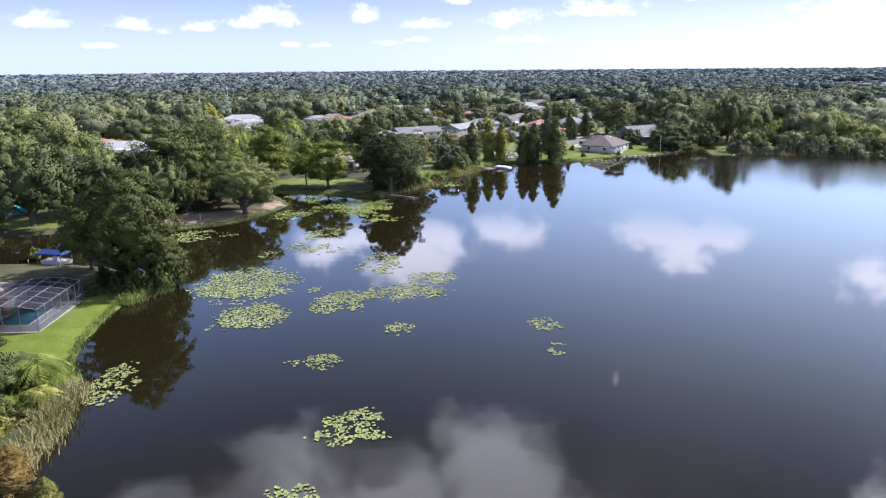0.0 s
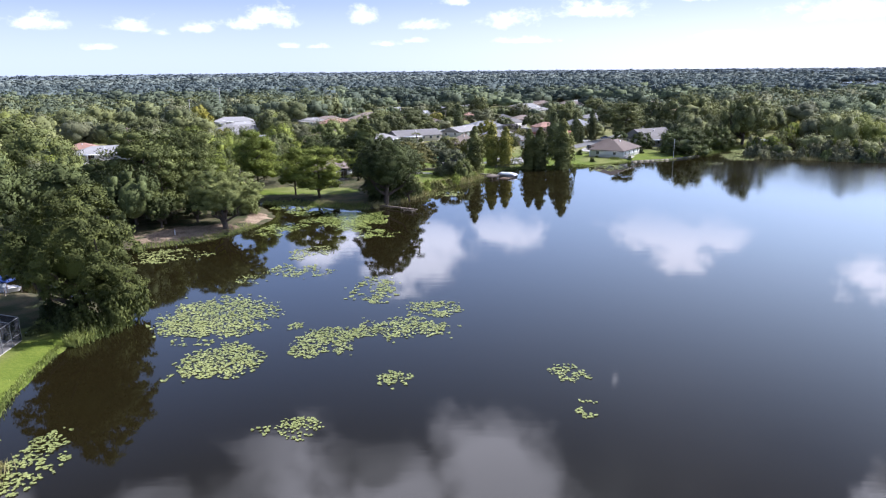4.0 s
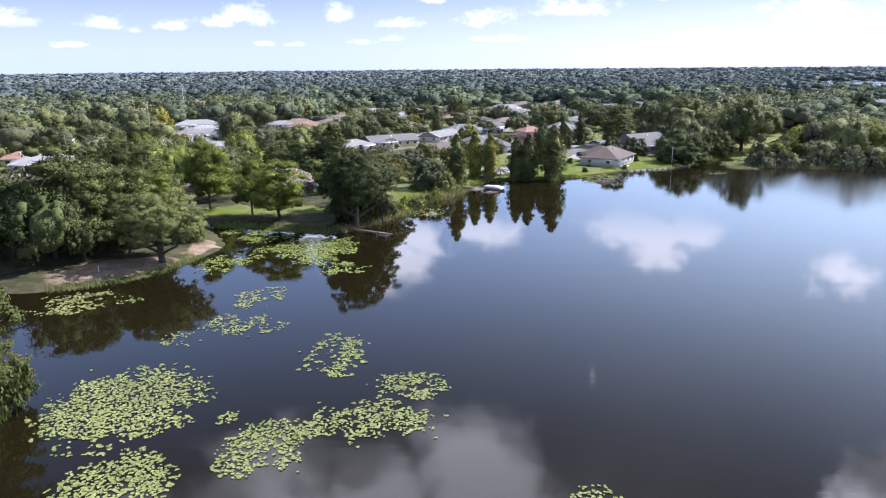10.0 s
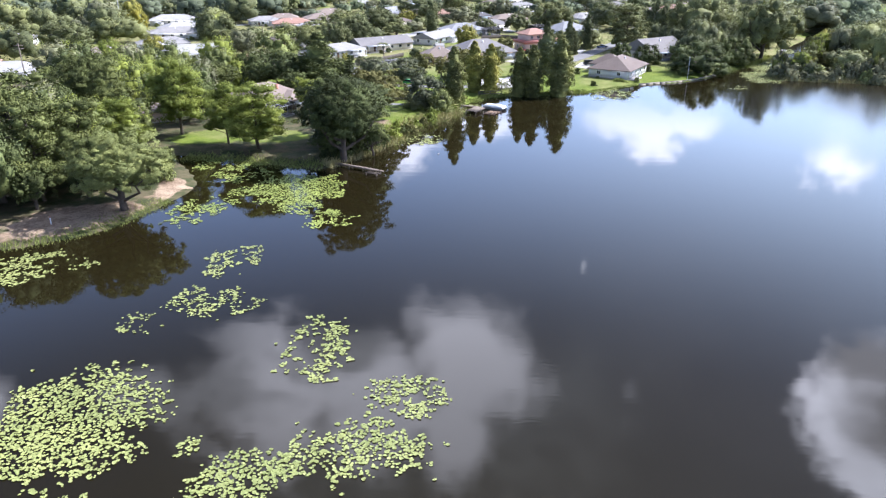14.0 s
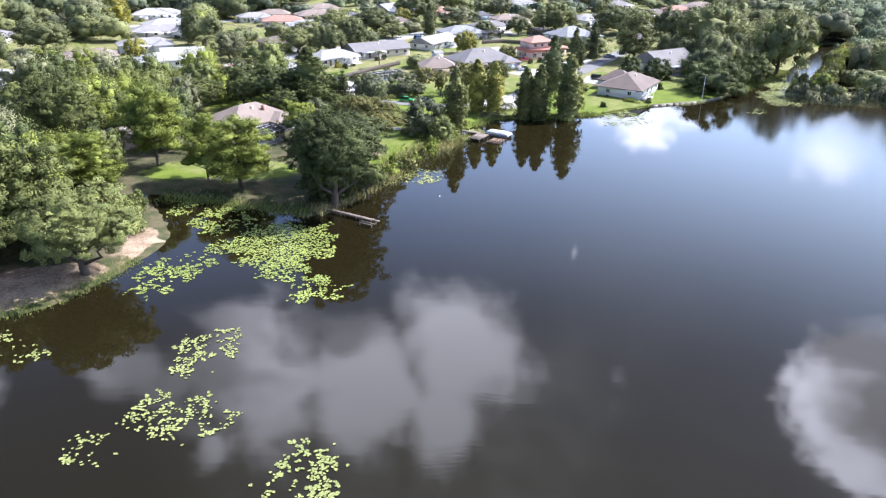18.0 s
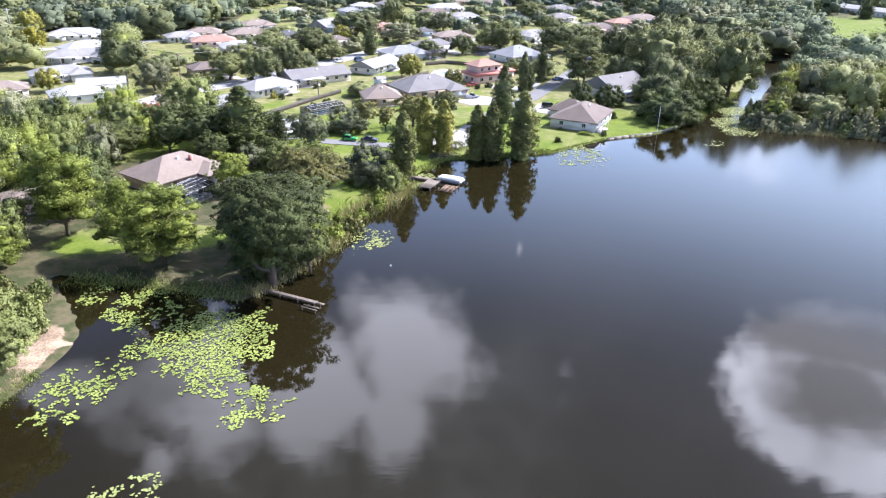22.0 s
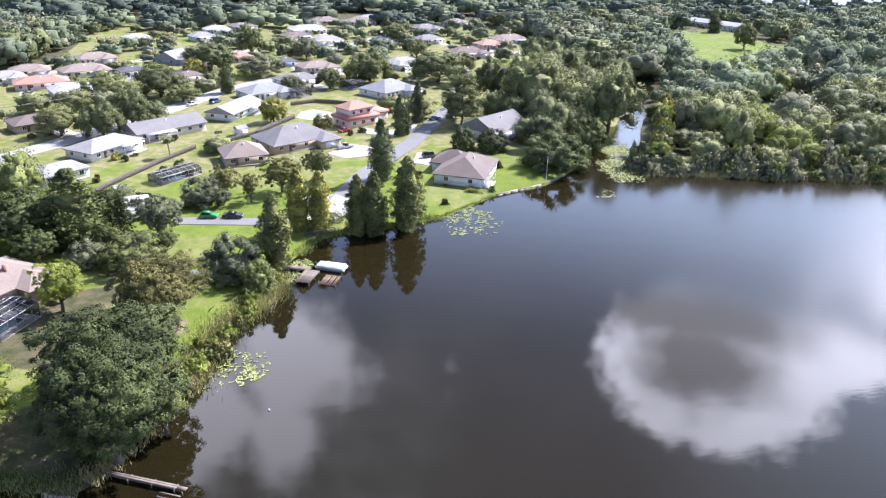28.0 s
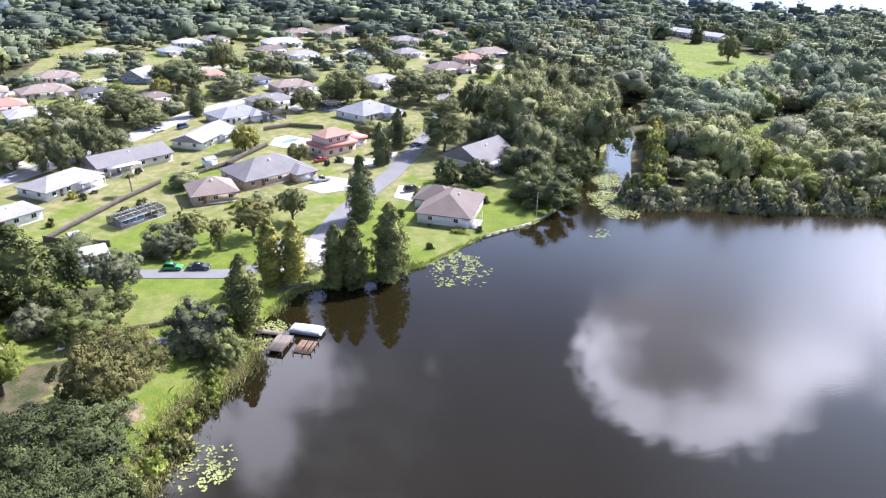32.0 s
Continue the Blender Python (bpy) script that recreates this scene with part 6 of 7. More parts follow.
box("console", (-0.4, -0.4, 1.0, 0.4, 0.4, 1.9), WHITE, canopy_boat), box("windscreen", (0.42, -0.45, 1.9, 0.47, 0.45, 2.3), GLASS, canopy_boat)
poly("canopy", [(-2.9, -1.5, 2.7), (2.3, -1.5, 2.7), (2.3, 1.5, 2.7), (-2.9, 1.5, 2.7), (-2.6, 0, 3.25), (2.0, 0, 3.25), (-2.9, -1.5, 2.45), (2.3, -1.5, 2.45), (2.3, 1.5, 2.45), (-2.9, 1.5, 2.45)],
     [(0, 1, 5, 4), (2, 3, 4, 5), (1, 2, 5), (3, 0, 4), (0, 6, 7, 1), (1, 7, 8, 2), (2, 8, 9, 3), (3, 9, 6, 0)], BLUETARP, canopy_boat, "blue canvas canopy")
for px, py in ((-2.8, -1.45), (2.2, -1.45), (2.2, 1.45), (-2.8, 1.45)):
    post(canopy_boat, px, py, -1.3, 2.6, 0.07)
for px, py in ((-84, 124.5), (-81.5, 128.5), (-77, 122.8)):
    m = tagged(thing("mooring_post", px, py, 0), "weathered wooden mooring post in the canal", "post", "mooring posts")
    post(m, 0, 0, -1.5, 1.7, 0.13, WOOD_OLD, "pile")

skiff = tagged(thing("skiff", 136.5, 366.5, -0.45, 50), "small open white skiff moored in the channel", "boat")
part("hull", bulk("hull", [(-2.4, -0.8, 0.2), (1.4, -0.8, 0.22), (2.9, 0, 0.4), (1.4, 0.8, 0.22), (-2.4, 0.8, 0.2), (-2.5, -1.05, 1.0), (1.5, -1.1, 1.05), (3.3, 0, 1.25), (1.5, 1.1, 1.05), (-2.5, 1.05, 1.0)],
                   [(0, 1, 6, 5), (1, 2, 7, 6), (2, 3, 8, 7), (3, 4, 9, 8), (4, 0, 5, 9)], WHITE), skiff)
poly("floor", [(-2.4, -0.95, 0.62), (1.4, -1.0, 0.66), (2.9, 0, 0.8), (1.4, 1.0, 0.66), (-2.4, 0.95, 0.62)], [(0, 1, 2, 3, 4)], WHITE, skiff)
for u in (-1.4, 0.5):
    box("bench", (u - 0.2, -1.0, 0.78, u + 0.2, 1.0, 0.86), WOOD_OLD, skiff)
box("motor", (-2.9, -0.2, 0.2, -2.5, 0.2, 1.35), ALU_DARK, skiff, "dark outboard motor")

shelter = copy_thing(canopy_boat, pose(-106, 236, LAND - 0.3, 0, 0, 40))
tagged(shelter, "boat stored ashore under a blue canvas canopy", "boat")

# ======== seawall, flagpole, small things by the lake house ========
SEAWALL = surface("old_concrete", (0.40, 0.35, 0.28), (0.26, 0.22, 0.17), 0.9, grain=4, stain=0.4, amount=0.8)
wall = tagged(new("seawall"), "low pale concrete seawall along the lawn", "seawall", kind="structure")
line = [(57.5, 290.4), (65, 293.2), (73, 295.9), (78.5, 299.5), (84, 304.1), (89, 309.6)]
for (ax, ay), (bx0, by0) in zip(line, line[1:]):
    far, turn = math.hypot(bx0 - ax, by0 - ay), math.degrees(math.atan2(by0 - ay, bx0 - ax))
    n = max(1, round(far / 2.4))
    for k in range(n):
        o = box("panel", (0.01, -0.12, -1.0, far / n - 0.01, 0.12, 0.42), SEAWALL, wall)
        o.matrix_basis = Matrix.Translation((ax + (bx0 - ax) * k / n, ay + (by0 - ay) * k / n, 0)) @ pose(0, 0, 0, 0, 0, turn)
    o = box("cap", (-0.03, -0.2, 0.42, far + 0.03, 0.2, 0.54), SEAWALL, wall)
    o.matrix_basis = Matrix.Translation((ax, ay, 0)) @ pose(0, 0, 0, 0, 0, turn)
flagpole = tagged(thing("flagpole", 75.4, 298.2, 0.4), "bare white flagpole behind the seawall", "flagpole")
post(flagpole, 0, 0, -0.4, 7.2, 0.06, FRAME_WHITE, "pole")
part("finial", bulk("finial", *tubes([[((0, 0, 7.2), 0.02), ((0, 0, 7.28), 0.09), ((0, 0, 7.38), 0.09), ((0, 0, 7.46), 0.01)]], 8), FRAME_WHITE, True), flagpole)


# ======== cars ========
def car(x, y, turn, colour, kind="sedan", label=""):
    """A parked car: pressed body, glasshouse, roof, lamps, wheels."""
    ob = tagged(thing("car", x, y, LAND + 0.11, turn), label or f"{colour} {kind} parked on a driveway", "car", "parked cars")
    length = {"sedan": 4.8, "hatchback": 4.2, "pickup": 5.5, "van": 5.0}[kind]
    a, b = length / 2, 0.9
    side = [(-a, 0.35), (-a, 0.8), (-a + 0.15, 0.95), (a * 0.45, 0.98), (a - 0.2, 0.82), (a, 0.65), (a, 0.35)]
    n = len(side)
    co = [(u, -b + (0.06 if v > 0.9 else 0), v) for u, v in side] + [(u, b - (0.06 if v > 0.9 else 0), v) for u, v in side]
    fa = [tuple(range(n - 1, -1, -1)), tuple(range(n, 2 * n))] + [(i, (i + 1) % n, n + (i + 1) % n, n + i) for i in range(n)]
    poly("body", co, fa, CAR[colour], ob)
    rear, front, top = {"sedan": (-a * 0.62, a * 0.38, 1.42), "hatchback": (-a * 0.92, a * 0.36, 1.48), "pickup": (-a * 0.18, a * 0.40, 1.78), "van": (-a * 0.95, a * 0.55, 1.85)}[kind]
    inset = 0.5 if kind in ("sedan", "hatchback") else 0.25
    co = [(rear, -0.8, 0.95), (front, -0.8, 0.95), (front, 0.8, 0.95), (rear, 0.8, 0.95), (rear + inset, -0.62, top), (front - 0.6, -0.62, top), (front - 0.6, 0.62, top), (rear + inset, 0.62, top)]
    poly("windows", co, [(0, 1, 5, 4), (1, 2, 6, 5), (2, 3, 7, 6), (3, 0, 4, 7)], GLASS, ob)
    box("roof", (rear + inset - 0.05, -0.65, top - 0.01, front - 0.57, 0.65, top + 0.05), CAR[colour], ob)
    if kind == "pickup":
        for item in ((-a, -0.88, 0.9, rear, -0.78, 1.2), (-a, 0.78, 0.9, rear, 0.88, 1.2), (-a, -0.78, 0.9, -a + 0.1, 0.78, 1.2)):
            box("bed_side", item, CAR[colour], ob)
    for s in (-1, 1):
        box("headlight", (a - 0.08, s * 0.62 - 0.18, 0.6, a + 0.01, s * 0.62 + 0.18, 0.74), FRAME_WHITE, ob)
        box("tail_light", (-a - 0.01, s * 0.66 - 0.14, 0.65, -a + 0.06, s * 0.66 + 0.14, 0.82), BRICKRED, ob)
        for u in (-a * 0.6, a * 0.62):
            w_ob = part("wheel", WHEEL, ob)
            w_ob.matrix_basis = pose(u, s * 0.82, 0.32, 0, 0, 0)
            part("rim", RIM_MESH, w_ob)


WHEEL = bulk("wheel", *tubes([[((0, -0.11, 0), 0.2), ((0, -0.11, 0), 0.32), ((0, 0.11, 0), 0.32), ((0, 0.11, 0), 0.2)]], 14), TYRE)
RIM_MESH = bulk("rim", *tubes([[((0, -0.115, 0), 0.01), ((0, -0.115, 0), 0.21), ((0, 0.115, 0), 0.21), ((0, 0.115, 0), 0.01)]], 12), RIM)
car(-15.8, 288.0, -14, "green", "hatchback", "bright green hatchback parked on the driveway")
car(-10.3, 286.8, -14, "black", "sedan", "dark sedan parked behind the green car")
car(24.3, 340.5, 20, "silver", "pickup", "silver pickup truck on the bright concrete drive")
car(27.0, 361.0, 25, "red", "sedan", "red car before the pink house")
car(48.4, 326.0, 10, "black", "van", "black van beside the lake house")
car(79.6, 315.0, 20, "white", "van", "white van in the shade of the oak")
car(-16.5, 414.0, 45, "blue", "van", "dark blue van on the street")
car(-25.0, 411.0, 50, "white", "sedan", "white sedan on the street")
car(-52, 470, 25, "white", "sedan", "white sedan outside a far house")
car(60, 494, 20, "silver", "sedan", "silver sedan on the street")
car(-62, 492, 30, "red", "hatchback", "red hatchback on a far drive")
car(62, 372, 30, "blue", "sedan", "dark blue sedan on the lane")


# ======== pools, cages, fences, sheds, poles ========
def bar(ob, p, q, r=0.05, mat=FRAME_WHITE, name="bar"):
    part(name, bulk(name, *tubes([[(p, r), (q, r)]], 4), mat), ob)


def pool_cage(x, y, turn, length, deep, high, step, label, mat=ALU_DARK):
    """A screened pool enclosure: aluminium bars, screen panels, deck and pool."""
    ob = tagged(thing("pool_enclosure", x, y, LAND, turn), label, "pool enclosure")
    box("deck", (0, 0, -0.2, length, deep, 0.12), CONCRETE, ob)
    px0, px1, py0, py1 = length * 0.2, length * 0.8, deep * 0.3, deep * 0.8
    box("pool_coping", (px0 - 0.3, py0 - 0.3, 0.08, px1 + 0.3, py1 + 0.3, 0.17), FRAME_WHITE, ob)
    box("pool_water", (px0, py0, 0.1, px1, py1, 0.185), POOLWATER, ob)
    nx, ny = max(2, round(length / step)), max(2, round(deep / step))
    xs, ys, top = [length * k / nx for k in range(nx + 1)], [deep * k / ny for k in range(ny + 1)], high + 0.55
    ridge = lambda v: high + (top - high) * min(1, min(v, deep - v) / (deep * 0.3))  # noqa: E731
    for u in xs:
        for v in (0, deep):
            bar(ob, (u, v, 0.1), (u, v, high), 0.06, mat, "upright")
        for v0, v1 in zip(ys, ys[1:]):
            bar(ob, (u, v0, ridge(v0)), (u, v1, ridge(v1)), 0.055, mat, "rafter")
    for v in ys:
        for u in (0, length):
            bar(ob, (u, v, 0.1), (u, v, ridge(v)), 0.06, mat, "upright")
        bar(ob, (0, v, ridge(v)), (length, v, ridge(v)), 0.055, mat, "purlin")
    for v in (0, deep):
        bar(ob, (0, v, 1.1), (length, v, 1.1), 0.04, mat, "mid_rail")
    for u in (0, length):
        bar(ob, (u, 0, 1.1), (u, deep, 1.1), 0.04, mat, "mid_rail")
    quads = [[(0, v, 0.12), (length, v, 0.12), (length, v, high), (0, v, high)] for v in (0, deep)]
    for u in (0, length):
        quads += [[(u, v0, 0.12), (u, v1, 0.12), (u, v1, ridge(v1)), (u, v0, ridge(v0))] for v0, v1 in zip(ys, ys[1:])]
    quads += [[(0, v0, ridge(v0)), (length, v0, ridge(v0)), (length, v1, ridge(v1)), (0, v1, ridge(v1))] for v0, v1 in zip(ys, ys[1:])]
    for q in quads:
        poly("screen", q, [(0, 1, 2, 3)], SCREEN, ob)
    HOUSES.append((x + math.cos(radians(turn)) * length / 2 - math.sin(radians(turn)) * deep / 2, y + math.sin(radians(turn)) * length / 2 + math.cos(radians(turn)) * deep / 2, turn, length, deep))
    return ob


pool_cage(-60.6, 89.8, 96, 14.0, 9.5, 3.3, 2.3, "screened pool enclosure with a grey deck beside the lawn", STEEL)
pool_cage(-47.5, 237.5, 62, 9.0, 6.5, 2.9, 1.8, "screened pool enclosure over a turquoise pool", STEEL)
pool_cage(-28.5, 314.5, 40, 13.0, 6.0, 2.2, 2.0, "low screened pool enclosure in a back garden", STEEL)
pool_cage(14.0, 416.5, 28, 9.0, 8.0, 3.0, 2.0, "screened pool enclosure beside a house")
pool_cage(40.0, 428.5, 35, 8.0, 8.0, 3.0, 2.0, "screened pool enclosure behind a white house")
house(-79, 94, 96, 17, 13, TAN, "tan", label="low house with a tan roof beside the screened pool", windows=False)
slab("pool_terrace", [(12.5, 384), (17, 379.5), (23.5, 379), (28, 388), (20, 396), (15, 393)], CONCRETE, "pale concrete terrace round an open pool", "terrace", LAND + 0.1)
pool = tagged(thing("swimming_pool", 20.0, 387.5, LAND, 30), "small turquoise swimming pool in a terrace", "pool")
part("basin_rim", bulk("basin_rim", *tubes([[((3.4 * math.cos(k * 0.3927), 2.0 * math.sin(k * 0.3927), 0.14), 0.15) for k in range(17)]], 6), FRAME_WHITE, True), pool)
poly("pool_water", [(3.3 * math.cos(k * 0.3927), 1.9 * math.sin(k * 0.3927), 0.125) for k in range(16)], [tuple(range(16))], POOLWATER, pool)


def fence(line, high, label, mat=FENCE):
    """A board fence: posts and single boards."""
    ob = tagged(new("fence"), label, "fence")
    for (ax, ay), (bx0, by0) in zip(line, line[1:]):
        far, turn = math.hypot(bx0 - ax, by0 - ay), math.degrees(math.atan2(by0 - ay, bx0 - ax))
        n = max(1, round(far / 1.2))
        me = bulk("board", *boxes([(0.01 + k * far / n / 4, -0.02, 0.05, (k + 1) * far / n / 4 - 0.01, 0.02, high) for k in range(4)]), mat)
        for k in range(n):
            o = part("board_panel", me, ob)
            o.matrix_basis = Matrix.Translation((ax + (bx0 - ax) * k / n, ay + (by0 - ay) * k / n, LAND)) @ pose(0, 0, 0, 0, 0, turn)
        for k in range(0, n + 1, 2):
            post(ob, ax + (bx0 - ax) * k / n, ay + (by0 - ay) * k / n, LAND - 0.3, LAND + high + 0.08, 0.06, mat)


fence([(-45.2, 310.5), (-40, 319.6), (-30.6, 335.5), (-21.2, 349.4)], 1.5, "weathered board fence between back gardens")
fence([(-14.5, 353), (-2.6, 362.2), (11, 354.5)], 1.5, "weathered board fence round a lawn")
fence([(-2.6, 362.2), (4, 372), (12, 383)], 1.8, "board fence behind the sheds")
fence([(-24, 262.2), (-18, 262.6), (-13.5, 263.4), (-8, 262)], 1.1, "low dark timber fence below the lawn")
fence([(-45.2, 310.5), (-38, 306), (-30, 304)], 1.8, "board fence behind the trees")
fence([(12, 404), (22, 408), (34, 402)], 1.6, "dark board fence along a back garden")


def shed(x, y, turn, w_, d_, high, label, wallm, roofm):
    ob = tagged(thing("shed", x, y, LAND, turn), label, "shed", "garden sheds")
    box("wall", (-w_ / 2, -d_ / 2, -0.2, w_ / 2, d_ / 2, high), wallm, ob)
    co, fa = roof_mesh(w_, d_, high, d_ * 0.3, "gable", 0.2, 0.1)
    poly("roof", co, fa, roofm, ob)
    for s in (-1, 1):
        poly("gable", [(s * w_ / 2, -d_ / 2, high - 0.02), (s * w_ / 2, d_ / 2, high - 0.02), (s * w_ / 2, 0, high + d_ * 0.26)], [(0, 1, 2) if s > 0 else (0, 2, 1)], wallm, ob)
    box("door", (-0.5, -d_ / 2 - 0.05, 0, 0.5, -d_ / 2 + 0.01, 1.9), FRAME_WHITE, ob)
    HOUSES.append((x, y, turn, w_, d_))


shed(-7.4, 363.6, 28, 3.6, 3.0, 2.4, "small white garden shed by the fence", WHITE, ROOF["pale"])
shed(-38.5, 309.5, 30, 2.4, 2.0, 2.1, "small white garden shed with a teal tarpaulin", WHITE, ROOF["white"])
shed(-118, 172, 20, 9, 5, 2.6, "turquoise screened pool house on the canal lawn", TURQUOISE, ROOF["white"])
shed(81.5, 319, 20, 3, 2.4, 2.2, "small white shed under the oak", WHITE, ROOF["white"])


def pole(x, y, high, label, arms=1, r=0.16, mat=WOOD_OLD):
    ob = tagged(thing("utility_pole", x, y, LAND, 35), label, "utility pole", "utility poles")
    post(ob, 0, 0, -0.5, high, r, mat, "shaft")
    for k in range(arms):
        box("crossarm", (-1.2, -0.08, high - 0.7 - k * 0.9, 1.2, 0.08, high - 0.52 - k * 0.9), mat, ob)
        for u in (-1.1, -0.4, 0.4, 1.1):
            box("insulator", (u - 0.05, -0.05, high - 0.52 - k * 0.9, u + 0.05, 0.05, high - 0.3 - k * 0.9), GLASS, ob)


pole(-189.5, 542.0, 22.0, "tall pale steel transmission pole above the trees", 2, 0.2, STEEL)
pole(-125.4, 267.0, 15.5, "wooden utility pole with crossarm and transformer", 2)
pole(-172, 441, 18.0, "tall grey utility pole beside the street", 1, 0.17, STEEL)
pole(-82, 372, 10.0, "wooden utility pole by the street", 1)
pole(-20, 452, 10.0, "wooden utility pole by the street", 1)
pole(173, 516, 11.0, "wooden utility pole near the meadow", 1)
wire = tagged(new("power_line"), "thin dark power lines between the poles", "power line")
for (ax, ay, az_), (bx0, by0, bz) in (((-189.5, 542, 22.2), (-340, 620, 24.2)), ((-172, 441, 18), (-82, 372, 10.5)), ((-82, 372, 10.5), (-20, 452, 10.5)), ((-172, 441, 18), (-330, 520, 18))):
    for off in (-1.0, 0.0, 1.0):
        pts = [((ax + (bx0 - ax) * t + off, ay + (by0 - ay) * t, az_ + (bz - az_) * t - 2.2 * 4 * t * (1 - t)), 0.035) for t in [k / 12 for k in range(13)]]
        part("cable", bulk("cable", *tubes([pts], 3), ALU_DARK), wire)
buoy = tagged(thing("float", -5.7, 209.6, 0.0), "tiny white float on the open water", "float")
part("ball", bulk("ball", *tubes([[((0, 0, -0.15), 0.02), ((0, 0, -0.05), 0.16), ((0, 0, 0.1), 0.17), ((0, 0, 0.22), 0.1), ((0, 0, 0.27), 0.01)]], 10), FRAME_WHITE, True), buoy)
marker = tagged(thing("marker_post", -67.0, 165.5, LAND - 0.2), "short white post with an orange top on the sand", "post")
post(marker, 0, 0, -0.2, 1.4, 0.09, FRAME_WHITE, "stake")
box("cap", (-0.11, -0.11, 1.4, 0.11, 0.11, 1.62), ROOF["clay"], marker)

# ======== woods ========
def clear_of(x, y):
    """Where a tree may stand: off roads, houses, drives and water."""
    ok = inland(x, y) > 1.5
    for hx, hy, turn, w_, d_ in HOUSES:
        c, s = math.cos(radians(turn)), math.sin(radians(turn))
        u, v = (x - hx) * c + (y - hy) * s, -(x - hx) * s + (y - hy) * c
        ok &= ~((np.abs(u) < w_ / 2 + 2.5) & (np.abs(v) < d_ / 2 + 2.5))
        # open front gardens on the lake side
        far = math.hypot(hx, hy - 60)
        for gap in (13, 28) if hx < -90 else (13,):
            ok &= (x - hx + hx / far * gap) ** 2 + (y - hy + (hy - 60) / far * gap) ** 2 > (w_ / 2 + 1.5) ** 2
    for outline, _ in PAVED:
        near = (x > outline[:, 0].min() - 4) & (x < outline[:, 0].max() + 4) & (y > outline[:, 1].min() - 4) & (y < outline[:, 1].max() + 4)
        if near.any():
            ok[near] &= distance_to(outline, x[near], y[near]) > 2.5
    for sx, sy, r in STANDS:
        ok &= (x - sx) ** 2 + (y - sy) ** 2 > (r * 0.9) ** 2
    return ok


def scatter(x0, x1, y0, y1, step, g):
    x, y = np.meshgrid(np.arange(x0, x1, step), np.arange(y0, y1, step))
    return (x + g.uniform(-0.45, 0.45, x.shape) * step).ravel(), (y + g.uniform(-0.45, 0.45, y.shape) * step).ravel()


# crowns for woodland, finer where the camera passes nearer
WOOD_FORMS = {
    "close": [billows_of(s, 10.0, 26, 1, 2500, 0.155, 2, 0.3) for s in (205, 206, 207)],
    "near": [billows_of(s, 10.0, 20, 2, 1700, 0.19, 2, 0.24, calm=True) for s in (201, 202, 203, 204)],
    "middle": [billows_of(s, 10.0, 15, 2, 520, 0.33, 2, 0.24, calm=True) for s in (211, 212, 213, 214)],
    "outer": [billows_of(s, 10.0, 11, 1, 130, 0.52, 1, 0.2, calm=True) for s in (215, 216, 217)],
    "far": [billows_of(s, 10.0, 7, 1, 24, 0.80, 1, 0.2, calm=True) for s in (221, 222, 223)],
    "horizon": [billows_of(s, 10.0, 3, 1, 3, 1.2, 1, 0.2) for s in (231, 232)],
}


def canopy(name, x, y, high, wide, form, mat, label, seed):
    """Many trees as one stretch of woodland."""
    g = np.random.default_rng(seed)
    which, bits = g.integers(0, len(WOOD_FORMS[form]), len(x)), []
    for k, (co, fa, no) in enumerate(WOOD_FORMS[form]):
        pick = which == k
        n = int(pick.sum())
        if not n:
            continue
        a = g.uniform(0, 2 * math.pi, n)[:, None]
        sx, sz = (wide[pick] / 10)[:, None], (high[pick] / 9)[:, None]
        at = np.stack([(co[:, 0] * np.cos(a) - co[:, 1] * np.sin(a)) * sx + x[pick][:, None],
                       (co[:, 0] * np.sin(a) + co[:, 1] * np.cos(a)) * sx + y[pick][:, None], co[:, 2] * sz + LAND - 0.2], -1)
        lie = np.stack([no[:, 0] * np.cos(a) - no[:, 1] * np.sin(a), no[:, 0] * np.sin(a) + no[:, 1] * np.cos(a), np.broadcast_to(no[:, 2], (n, len(co)))], -1)
        bits.append((at.reshape(-1, 3), (fa[None] + (np.arange(n) * len(co))[:, None, None]).reshape(-1, 4), lie.reshape(-1, 3)))
    return tagged(new(name, leafy(name, joined(*bits), mat)), label, "woodland", kind="stuff")


wg = np.random.default_rng(77)


def stands(x, y, scale, seed):
    """Like kinds of tree growing together: 0 to 1, even over the land, with some mixing."""
    v = np.array([noise.noise(Vector((a / scale, b / scale, seed))) + 0.5 * noise.noise(Vector((a * 2.6 / scale, b * 2.6 / scale, seed + 9))) for a, b in zip(x, y)])
    v = v + wg.normal(0, 0.13, len(v))
    return (np.argsort(np.argsort(v)) + 0.5) / max(1, len(v))


def outside(x, y, *blobs):
    ok = np.ones(len(x), bool)
    for bx, by, rx, ry, turn in blobs:
        c, s = math.cos(radians(turn)), math.sin(radians(turn))
        ok &= (((x - bx) * c + (y - by) * s) / rx) ** 2 + ((-(x - bx) * s + (y - by) * c) / ry) ** 2 > 1
    return ok


